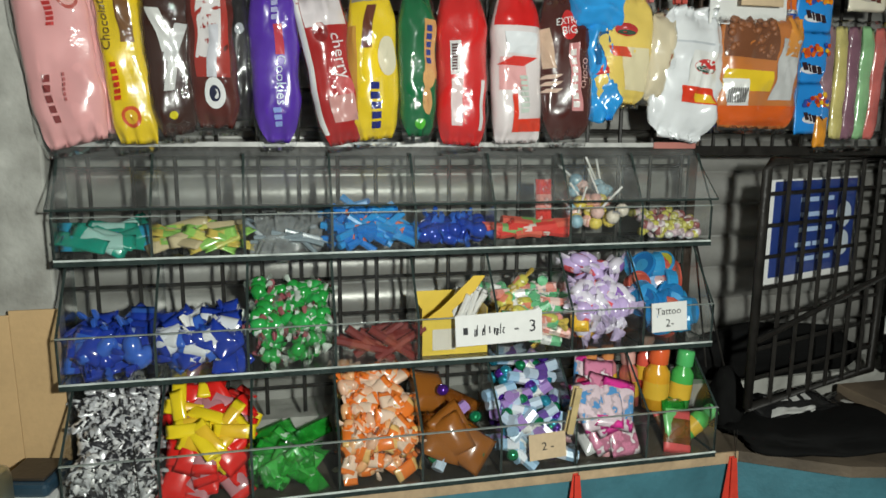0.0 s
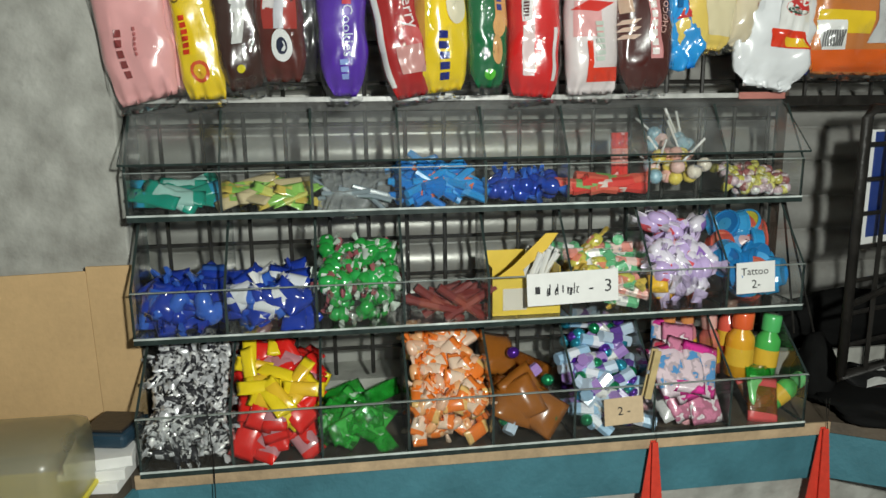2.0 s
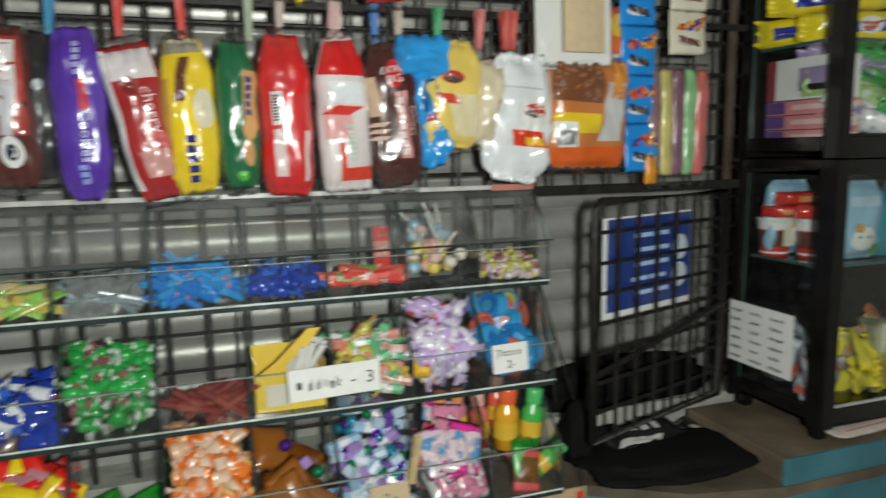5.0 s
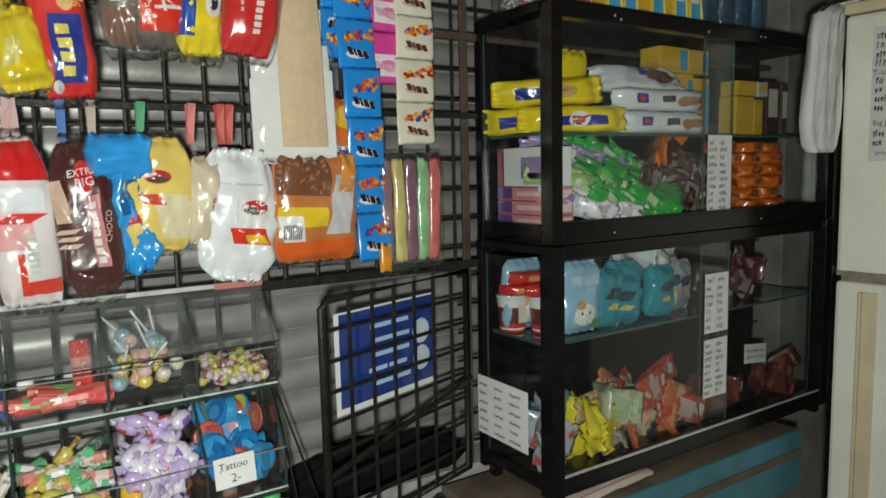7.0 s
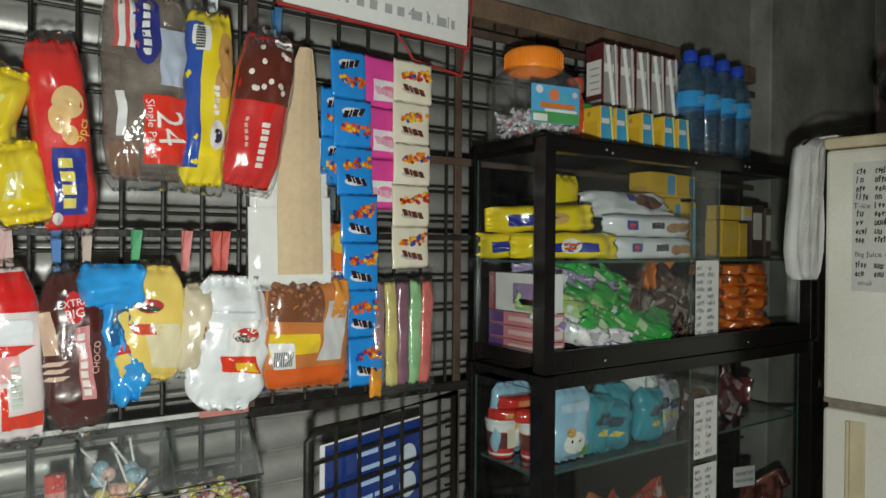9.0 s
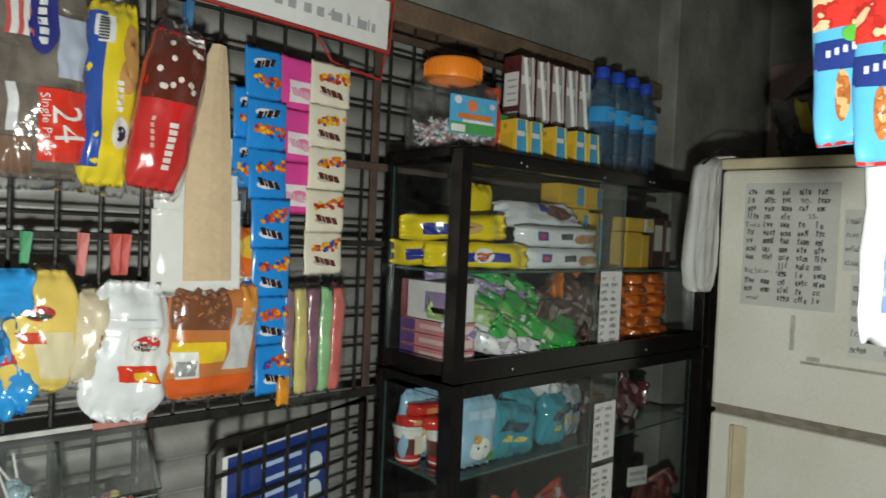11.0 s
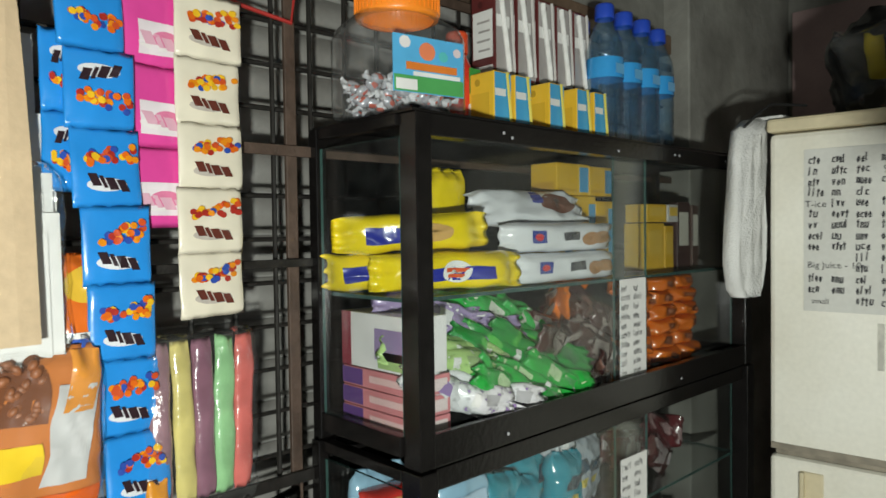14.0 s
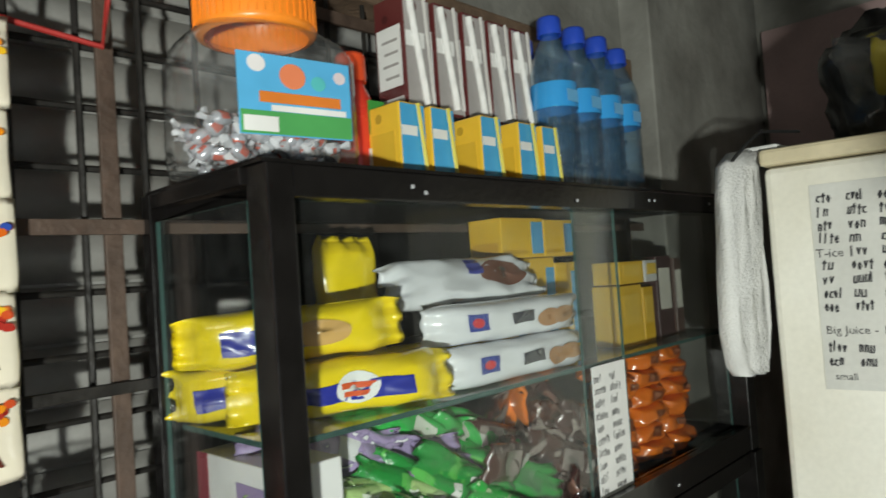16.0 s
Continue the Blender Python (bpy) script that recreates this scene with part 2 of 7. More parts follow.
class Pillow:
    """A filled film pack: flat welds at the top and bottom, a rounded belly, soft creases. Local: width x, front -y, height z."""

    def __init__(self, w, h, d, seed=0, crease=0.0025, full=3.0, weld=0.07, round_=0.14, foot=0.0, neck=0.0):
        self.round_, self.foot, self.neck = round_, foot, neck
        self.w, self.h, self.d, self.seed, self.crease, self.full, self.weld = w, h, d, seed, crease, full, weld

    def at(self, u, v, side=-1, off=0.0):
        belly = max(0.0, 1 - abs(u) ** self.full) ** 0.5 * max(0.0, 1 - min(1, abs(v) / (1 - self.weld)) ** 5) ** 0.6
        s = self.seed * 7.3
        x, z = u * self.w / 2 * (1 - self.round_ * abs(v) ** 7), v * self.h / 2
        x *= 1 - self.foot * (max(0.0, -v - 0.45) / 0.55) ** 2.2 - self.neck * (max(0.0, v - 0.35) / 0.65) ** 1.6
        z -= self.h * 0.012 * u * noise.noise((s, 3.1, v)) * 3
        cr = self.crease * (0.8 * noise.noise((x * 30 + s, z * 24, s)) - 0.9 * (1 - abs(noise.noise((x * 34 + s, z * 22 + x * 14, s + 5)))) ** 5 + 0.4 * noise.noise((x * 90, z * 80 + s, s)))
        cr += self.crease * 1.7 * belly * noise.noise((x * 13 + s, z * 15 - x * 6, s + 2))
        ends = max(0.0, abs(v) - 0.7) / 0.3
        cr += ends * self.crease * 1.2 * math.sin(x * 330 + s)
        x += self.crease * 0.8 * noise.noise((z * 30 + s, s, u))
        t = self.d / 2 * belly
        return Vector((x, side * (t + 0.0006 + off) + cr, z))

    def body(self, nu=18, nv=26, mat=0, bm=None):
        bm = bm or bmesh.new()
        rows = {}
        for side in (-1, 1):
            for j in range(nv + 1):
                for i in range(nu + 1):
                    if side == 1 and (i in (0, nu) or j in (0, nv)):
                        rows[side, i, j] = rows[-1, i, j]
                        continue
                    u, v = math.sin((2 * i / nu - 1) * math.pi / 2 * 0.999), 2 * j / nv - 1
                    v = math.copysign(abs(v) ** 0.8, v)
                    rows[side, i, j] = bm.verts.new(self.at(u, v, side))
        for side in (-1, 1):
            for j in range(nv):
                for i in range(nu):
                    q = [rows[side, i, j], rows[side, i + 1, j], rows[side, i + 1, j + 1], rows[side, i, j + 1]]
                    bm.faces.new(q if side == -1 else q[::-1]).material_index = mat
        return bm

    def patch(self, u0, u1, v0, v1, off=0.001, shape="rect", n=8, slant=0.0):
        """A printed field that lies on the front."""
        bm = bmesh.new()
        um, vm, uw, vh = (u0 + u1) / 2, (v0 + v1) / 2, (u1 - u0) / 2, (v1 - v0) / 2
        if shape == "ellipse":
            rings = [[bm.verts.new(self.at(um + uw * r * math.cos(a), vm + vh * r * math.sin(a), -1, off)) for a in [2 * math.pi * k / 20 for k in range(20)]] for r in (0.02, 0.5, 1.0)]
            for q, s in zip(rings, rings[1:]):
                for k in range(20):
                    bm.faces.new((q[k], q[(k + 1) % 20], s[(k + 1) % 20], s[k]))
            bm.faces.new(rings[0])
            return bm
        g = [[bm.verts.new(self.at(um + uw * (2 * i / n - 1) + slant * (2 * j / n - 1), vm + vh * (2 * j / n - 1), -1, off)) for i in range(n + 1)] for j in range(n + 1)]
        for j in range(n):
            for i in range(n):
                bm.faces.new((g[j][i], g[j][i + 1], g[j + 1][i + 1], g[j + 1][i]))
        return bm

    def letters(self, text, u, v, size, turn=0.0, off=0.0018):
        """Lettering laid on the front; size is the height of the line in metres, turn in degrees."""
        bm = bmesh.new()
        bm.from_mesh(text_mesh(text))
        bmesh.ops.triangulate(bm, faces=bm.faces)
        bmesh.ops.subdivide_edges(bm, edges=[e for e in bm.edges if e.calc_length() > 0.6], cuts=2)
        c, s = math.cos(radians(turn)), math.sin(radians(turn))
        for vert in bm.verts:
            a, b = vert.co.x * size, vert.co.y * size
            x, z = a * c - b * s, a * s + b * c
            vert.co = self.at(max(-1, min(1, u + 2 * x / self.w)), max(-1, min(1, v + 2 * z / self.h)), -1, off)
        return bm


TEXTS = {}


def text_mesh(text):
    """Outlines of a line of the built-in font, centred, one unit high."""
    if text not in TEXTS:
        cu = bpy.data.curves.new("line", "FONT")
        cu.body, cu.align_x, cu.align_y, cu.resolution_u = text, "CENTER", "CENTER", 2
        ob = new("line", cu)
        TEXTS[text] = bpy.data.meshes.new_from_object(ob.evaluated_get(bpy.context.evaluated_depsgraph_get()))
        bpy.data.objects.remove(ob)
    return TEXTS[text]


def flat_text(text, size, stretch=1.0):
    """Lettering in the plane y = 0, facing -y."""
    bm = bmesh.new()
    bm.from_mesh(text_mesh(text))
    for v in bm.verts:
        v.co = Vector((v.co.x * size * stretch, 0, v.co.y * size))
    return bm


LETTERS = (((0, 0), (0, 1.5)), ((0, 1), (0, 0), (0.7, 0), (0.7, 1)), ((0, 0), (0, 1), (0.6, 0.9), (0.65, 0)), ((0.7, 0.9), (0.1, 0.9), (0, 0.2), (0.65, 0.05)),
           ((0.6, 0.5), (0.3, 1), (0, 0.5), (0.3, 0), (0.6, 0.5)), ((0.05, 0.5), (0.6, 0.55), (0.35, 1), (0, 0.5), (0.3, 0), (0.7, 0.15)), ((0.3, 0), (0.3, 1.4), (0.05, 1.0), (0.6, 1.05)), ((0, 1), (0.3, 0.1), (0.6, 1)))


def scribble(bm, x, z, width, height, rng, y=0.0, stroke=0.0011):
    """A word in handwriting too small to read: separate small letter strokes."""
    if height > 0.0135:
        # larger lettering is shown as plain bars
        a, b = x, x + width
        cut = a + width * rng.uniform(0.35, 0.6)
        for p, q in ((a, cut), (cut + height * 0.35, b)):
            if q - p > 0.001:
                bm.faces.new([bm.verts.new((u, y, v)) for u, v in ((p, z + height * 0.1), (q, z + height * 0.1), (q, z + height * 0.65), (p, z + height * 0.65))])
        return bm
    n = max(2, int(width / (height * 0.46)))
    step = width / n
    for k in range(n):
        shape = LETTERS[rng.randrange(len(LETTERS))]
        lean, dz = rng.uniform(0.0, 0.25), rng.uniform(-0.12, 0.12) * height
        pts = [(x + step * (k + 0.8 * u) + lean * v * height * 0.5, z + dz + v * height * 0.72) for u, v in shape]
        for a, b in zip(pts, pts[1:]):
            d = Vector((b[0] - a[0], 0, b[1] - a[1]))
            if d.length < 1e-5:
                continue
            o = Vector((-d.z, 0, d.x)).normalized() * stroke / 2
            e = d.normalized() * stroke * 0.4
            p, q = Vector((a[0], y, a[1])) - e, Vector((b[0], y, b[1])) + e
            bm.faces.new([bm.verts.new(c) for c in (p - o, q - o, q + o, p + o)])
    return bm


# ---- the room ----
structure("floor", boxbm(-1.8, 2.6, -2.1, 1.5, -0.1, 0.0), FLOORM, "grey worn cement floor of the shop", "floor")
structure("ceiling", boxbm(-1.8, 2.6, -2.1, 1.5, 2.45, 2.55), CEILM, "dim grey board ceiling of the shop", "ceiling")
structure("wall_west", boxbm(-1.9, -1.8, -2.1, 1.5, 0, 2.45), DUSK, "unseen dark side wall added to close the room", "wall")
structure("wall_east", boxbm(2.45, 2.6, -2.1, 1.5, 0, 2.45), CEMENT, "bare dark cement side wall", "wall")
# the unseen wall behind the walker, added with a doorway for weak outside light
bm = bmesh.new()
box(bm, -1.8, -0.35, -2.2, -2.1, 0, 2.45)
box(bm, 0.55, 2.45, -2.2, -2.1, 0, 2.45)
box(bm, -0.35, 0.55, -2.2, -2.1, 2.05, 2.45)
structure("wall_south", bm, DUSK, "unseen dark wall added behind the walker with an open doorway", "wall")
# the front wall round the barred opening
structure("wall_pier", boxbm(-1.8, -0.515, 1.06, 1.34, 0, 2.45, bevel=0.004), CONCRETE, "rough grey concrete pier beside the barred opening", "wall")
structure("wall_lintel", boxbm(-0.515, 1.868, 1.10, 1.34, 1.93, 2.45), CEMENT, "stained dark cement wall over the opening", "wall")
structure("wall_right_pier", boxbm(1.868, 2.45, 1.038, 1.34, 0, 2.45, bevel=0.004), CEMENT, "dark cement pier at the end of the opening", "wall")
structure("wall_below", boxbm(-0.515, 1.868, 1.12, 1.34, 0, 0.74), CONCRETE, "low cement wall under the opening", "wall")
structure("pink_board", boxbm(2.425, 2.447, 0.0, 1.02, 0.0, 2.08), PINKM, "faded pink board against the side wall", "board")
# Added strip that takes the place of a blue painted band on the wall.
structure("trim_strip", boxbm(1.752, 1.79, 1.066, 1.079, 1.6325, 1.845, bevel=0.003), M("pale_blue_paint", (0.22, 0.33, 0.4), 0.7, var=0.4, scale=12), "pale blue strip added for a painted band on the wall", "board")
structure("beam", boxbm(-0.515, 1.867, 1.08, 1.16, 1.885, 1.929, bevel=0.004), BEAMM, "dark weathered wooden beam over the opening", "beam")

# roll-up shutter outside the bars, slat by slat
shutter = structure("shutter", boxbm(-0.51, 1.866, 1.205, 1.22, 0.74, 1.93), SLATM, "closed grey steel roll-up shutter behind the bars", "shutter")
bm = bmesh.new()
prof = [(0.002 - 0.016 * math.sin(math.pi * k / 10) ** 0.6, 0.0575 * k / 10) for k in range(11)]
a = [bm.verts.new((-0.51, y, z)) for y, z in prof]
b = [bm.verts.new((1.866, y, z)) for y, z in prof]
for i in range(len(prof) - 1):
    bm.faces.new((a[i], b[i], b[i + 1], a[i + 1]))
slat_mesh = mesh_of("slat", bm, SLATM, True)
for i in range(19):
    part("slat", slat_mesh, None, shutter, m=pose(0, 1.2, 0.76 + 0.061 * i))

# ---- the grille ----
grille = tagged(new("window_grille"), "black welded steel window grille with brown flat bars", "grille", kind="structure")
GY = 1.095
bar_v = mesh_of("bar", tube(bmesh.new(), [(0, 0, 0.76), (0, 0, 1.885)], 0.0033), STEEL)
bar_v2 = mesh_of("bar", tube(bmesh.new(), [(0, 0, 1.165), (0, 0, 1.885)], 0.0033), STEEL)
bar_h = mesh_of("bar", tube(bmesh.new(), [(-0.51, 0, 0), (1.86, 0, 0)], 0.0033), STEEL)
bar_h2 = mesh_of("bar", tube(bmesh.new(), [(-0.51, 0, 0), (0.47, 0, 0)], 0.0033), STEEL)
x = -0.47
while x < 1.86:
    part("bar", bar_v2 if 0.47 < x < 0.86 else bar_v, None, grille, m=pose(x, GY, 0))
    x += 0.0575
z = 0.80
while z < 1.88:
    if z > 1.16:
        part("bar", bar_h, None, grille, m=pose(0, GY + 0.006, z))
    else:
        part("bar", bar_h2, None, grille, m=pose(0, GY + 0.006, z))
        part("bar", mesh_of("bar", tube(bmesh.new(), [(0.86, 0, 0), (1.86, 0, 0)], 0.0033), STEEL), None, grille, m=pose(0, GY + 0.006, z))
    z += 0.057
for x0, x1, z0, z1, mt in ((0.46, 0.475, 0.76, 1.885, RUST), (0.866, 0.882, 0.76, 1.885, RUST), (-0.513, -0.5, 0.76, 1.885, STEEL)):
    part("flat_bar", boxbm(x0, x1, GY - 0.010, GY - 0.004, z0, z1, bevel=0.001), mt, grille)
for z0, z1, mt, xa, xb in ((1.160, 1.176, STEEL, -0.5, 0.9), (1.592, 1.606, RUST, 0.3, 1.86), (1.845, 1.86, RUST, -0.5, 1.86), (1.447, 1.458, STEEL, -0.5, 1.86)):
    part("flat_bar", boxbm(xa, xb, GY - 0.017, GY - 0.0105, z0, z1, bevel=0.001), mt, grille)

# hatch of mesh, hinged at its right and pulled a little inwards, with a poster behind it
hatch = thing("grille_hatch", "small black steel mesh hatch standing ajar over the counter", "hatch", pose(0.862, 1.075, 0.755, 0, 0, 18))
HW, HH = 0.365, 0.40
bm = bmesh.new()
tube(bm, [(-HW, 0, 0.005), (-HW, 0, HH - 0.012), (-HW + 0.012, 0, HH), (0, 0, HH), (0, 0, 0.005), (-HW, 0, 0.005)], 0.0075, 8)
part("frame", bm, STEEL, hatch, smooth=True)
for i in range(1, 7):
    part("bar", tube(bmesh.new(), [(-HW * i / 7, -0.004, 0.005), (-HW * i / 7, -0.004, HH)], 0.0036), STEEL, hatch)
for i in range(1, 8):
    part("bar", tube(bmesh.new(), [(-HW, 0.003, HH * i / 8), (0, 0.003, HH * i / 8)], 0.0036), STEEL, hatch)
part("brace", tube(bmesh.new(), [(-HW, -0.009, 0.12), (0, -0.009, 0.19)], 0.005), STEEL, hatch)
poster = thing("blue_poster", "dark blue printed poster with pale lettering hung behind the hatch", "poster", pose(0.862, 1.075, 0.755, 0, 0, 18) @ pose(-0.205, 0.016, 0.285))
part("sheet", boxbm(-0.122, 0.122, 0, 0.0012, -0.085, 0.085), PAPER, poster, "white-edged sheet")
part("printed_field", boxbm(-0.113, 0.119, -0.0016, -0.0004, -0.074, 0.082), film((0.012, 0.04, 0.22), 0.4), poster, "dark blue print")
rng = random.Random(5)
bm = bmesh.new()
for r in range(5):
    scribble(bm, -0.05 + 0.01 * rng.random(), 0.045 - 0.025 * r, 0.095, 0.014, rng, -0.0022, 0.003)
part("lettering", bm, film((0.45, 0.6, 0.85), 0.5), poster)
bm = bmesh.new()
for cz in (0.02, -0.03):
    bmesh.ops.create_circle(bm, cap_ends=True, segments=20, radius=0.023, matrix=Matrix.Translation((0.085, -0.0022, cz)) @ Matrix.Rotation(radians(90), 4, "X"))
part("round_picture", bm, film((0.6, 0.68, 0.75), 0.5), poster)

# ---- counter ----
CZ, RZ = 0.69, 0.733
counter = thing("counter", "rough plywood shop counter with a teal painted front board", "counter")
bm = bmesh.new()
pts = [(-1.5, 0.8), (-0.54, 0.8), (-0.51, 0.955), (0.5, 0.955), (0.64, 0.87), (0.8, 0.835), (1.64, 0.835), (1.64, 1.115), (-0.51, 1.115), (-0.51, 1.05), (-1.5, 1.05)]
lo = [bm.verts.new((x, y, CZ - 0.018)) for x, y in pts]
hi = [bm.verts.new((x, y, CZ)) for x, y in pts]
bm.faces.new(hi)
bm.faces.new(lo[::-1])
for i in range(len(pts)):
    j = (i + 1) % len(pts)
    bm.faces.new((lo[i], lo[j], hi[j], hi[i]))
part("top", bm, M("grimy_board", (0.17, 0.13, 0.09), 0.7, scale=9, bump=0.3, dark=(0.07, 0.055, 0.04), spread=0.4), counter, "grimy dark board top")
part("edge_strip", boxbm(-0.505, 0.498, 0.9505, 0.9548, CZ - 0.018, CZ + 0.0012, bevel=0.0008), PLY, counter, "pale plywood edge")
part("riser", boxbm(0.8, 1.638, 0.846, 1.084, CZ + 0.0006, RZ, bevel=0.002), M("worn_board", (0.2, 0.15, 0.1), 0.7, scale=9, bump=0.3, dark=(0.08, 0.06, 0.045), spread=0.4), counter, "worn raised board under the cabinet")
part("front_board", boxbm(0.8, 1.638, 0.8385, 0.8455, CZ - 0.0176, RZ + 0.001, bevel=0.001), TEAL, counter, "chipped teal painted board")
pts = [(-1.5, 0.807), (-0.535, 0.807), (-0.505, 0.962), (0.5, 0.962), (0.645, 0.877), (0.802, 0.842), (1.64, 0.842)]
for i in range(len(pts) - 1):
    (x0, y0), (x1, y1) = pts[i], pts[i + 1]
    bm = bmesh.new()
    vs = [bm.verts.new((x, y + d, z)) for d in (0, 0.02) for x, y, z in ((x0, y0, CZ - 0.095), (x1, y1, CZ - 0.095), (x1, y1, CZ - 0.0185), (x0, y0, CZ - 0.0185))]
    for q in ((0, 1, 2, 3), (7, 6, 5, 4), (0, 4, 5, 1), (3, 2, 6, 7)):
        bm.faces.new([vs[k] for k in q])
    part("front_board", bm, TEAL, counter, "chipped teal painted board")
part("base", boxbm(-1.5, 1.62, 0.985, 1.11, 0, CZ - 0.02), CONCRETE, counter, "unpainted cement base")

# ---- the candy display on the counter ----
def sheet(bm, axis, lo_hi):
    """A thin panel: clear large faces, dark polished edges. axis: the thin direction."""
    first = len(bm.faces)
    box(bm, *lo_hi)
    bm.faces.ensure_lookup_table()
    for f in bm.faces[first:]:
        f.normal_update()
        f.material_index = 0 if abs(f.normal[axis]) > 0.9 else 1
    return bm


DX0, DX1, DBACK = -0.497, 0.455, 1.082
BINS = 8
BW = (DX1 - DX0) / BINS
TIERS = [(1.028, 1.008, 0.056, 0.072), (0.868, 0.985, 0.062, 0.085), (CZ + 0.004, 0.955, 0.075, 0.1)]
display = thing("candy_display", "clear acrylic three-tier candy display with dark edges on the counter", "display rack")
part("back_panel", sheet(bmesh.new(), 1, (DX0, DX1, DBACK, DBACK + 0.003, CZ + 0.004, 1.168)), [ACRYL, ACRYL_EDGE], display)
for k, (fz, fy, fh, dh) in enumerate(TIERS):
    part("shelf", sheet(bmesh.new(), 2, (DX0, DX1, fy, DBACK - 0.0005, fz - 0.004, fz)), [ACRYL, ACRYL_EDGE], display)
    part("front_panel", sheet(bmesh.new(), 1, (DX0, DX1, fy - 0.003, fy - 0.0002, fz - 0.004, fz + fh)), [ACRYL, ACRYL_EDGE], display)
    part("rim", boxbm(DX0, DX1, fy - 0.0038, fy + 0.0002, fz + fh + 0.0004, fz + fh + 0.0016), ACRYL_RIM, display)
    part("shelf_edge", boxbm(DX0, DX1, fy - 0.0046, fy - 0.0032, fz - 0.0004, fz + 0.0022), ACRYL_PALE, display, "pale polished edge")
    part("lower_edge", boxbm(DX0, DX1, fy - 0.0048, fy - 0.0034, fz - 0.007, fz - 0.0005), ACRYL_EDGE, display)
    top = [1.165, 1.02, 0.86][k]
    for i in range(BINS + 1):
        x = DX0 + BW * i
        bm = bmesh.new()
        prof = [(fy + 0.0005, fz + 0.0005), (DBACK - 0.001, fz + 0.0005), (DBACK - 0.001, top), (DBACK - 0.025, top), (fy + 0.0005, fz + fh)]
        a = [bm.verts.new((x - 0.0018, y, z)) for y, z in prof]
        b = [bm.verts.new((x + 0.0018, y, z)) for y, z in prof]
        bm.faces.new(a[::-1])
        bm.faces.new(b)
        for q in range(len(prof)):
            r = (q + 1) % len(prof)
            bm.faces.new((a[q], a[r], b[r], b[q])).material_index = 1
        part("divider", bm, [ACRYL, ACRYL_EDGE], display)
# hinged lid over the top tier
bm = bmesh.new()
q = [(DX0 - 0.004, DBACK - 0.002, 1.170), (DX1 + 0.004, DBACK - 0.002, 1.170), (DX1 + 0.004, 0.998, 1.094), (DX0 - 0.004, 0.998, 1.094)]
up = [bm.verts.new(Vector(p) + Vector((0, -0.001, 0.003))) for p in q]
dn = [bm.verts.new(p) for p in q]
bm.faces.new(up)
bm.faces.new(dn[::-1])
for i in range(4):
    bm.faces.new((up[i], dn[i], dn[(i + 1) % 4], up[(i + 1) % 4])).material_index = 1
part("lid", bm, [ACRYL_LID, ACRYL_EDGE], display, "clear sloping lid")
part("hinge_strip", boxbm(DX0, DX1, DBACK - 0.006, DBACK - 0.001, 1.1735, 1.181, bevel=0.001), ACRYL_TOP, display, "pale worn hinge strip")
part("hinge_end", boxbm(DX1 - 0.07, DX1 + 0.006, DBACK - 0.009, DBACK - 0.0062, 1.1715, 1.182, bevel=0.001), M("pinkish_tape", (0.45, 0.17, 0.14), 0.6), display, "reddish tape on the end of the strip")
for dx in (0.02, 0.055):
    part("stay_wire", tube(bmesh.new(), [(DX1 + 0.006, 1.06, 1.03), (DX1 + dx + 0.02, 1.05, 0.80)], 0.0018), STEEL, display)

# ---- the black glass cabinet ----
CX0, CX1, CY0, CY1 = 0.899, 1.80, 0.872, 1.084
cab = thing("glass_cabinet", "black aluminium two-stage display cabinet with sliding glass doors", "cabinet")


def rail(*a, name="rail"):
    return part(name, boxbm(*a, bevel=0.0015), ALU, cab)


PW = 0.03
for z0, z1, e in ((0.755, 1.214, 0.004), (1.216, 1.628, 0.0)):
    for x0, x1 in ((CX0 - e, CX0 + PW), (CX1 - PW, CX1)):
        rail(x0 + (0.006 if x0 < 1 else 0), x1, CY0 - e, CY0 + PW, z0, z1, name="post")
        rail(x0, x0 + 0.016, CY1 - 0.018, CY1, z0, z1, name="back_post")
    for za, zb in ((z0, z0 + 0.036), (z1 - 0.026, z1)):
        rail(CX0 + PW, CX1 - PW, CY0 + 0.002, CY0 + 0.02, za, zb)
        rail(CX0 + 0.001, CX0 + 0.017, CY0 + PW, CY1 - 0.018, za + 0.012, zb)
        rail(CX1 - 0.017, CX1 - 0.001, CY0 + PW, CY1 - 0.018, za + 0.012, zb)
        rail(CX0 + 0.016, CX1 - PW, CY1 - 0.016, CY1 - 0.002, za, zb)
    part("floor_board", boxbm(CX0 + 0.018, CX1 - 0.018, CY0 + 0.021, CY1 - 0.017, z0 + 0.018, z0 + 0.024), ALU, cab)
part("top_glass", boxbm(CX0 + 0.004, CX1 - 0.004, CY0 + 0.004, CY1 - 0.003, 1.6285, 1.6315), ALU, cab, "black painted top board")
for z in (1.034, 1.412):
    part("glass_shelf", sheet(bmesh.new(), 2, (CX0 + 0.02, CX1 - 0.02, CY0 + 0.03, CY1 - 0.02, z - 0.005, z)), [GLASS, GLASS_EDGE], cab)
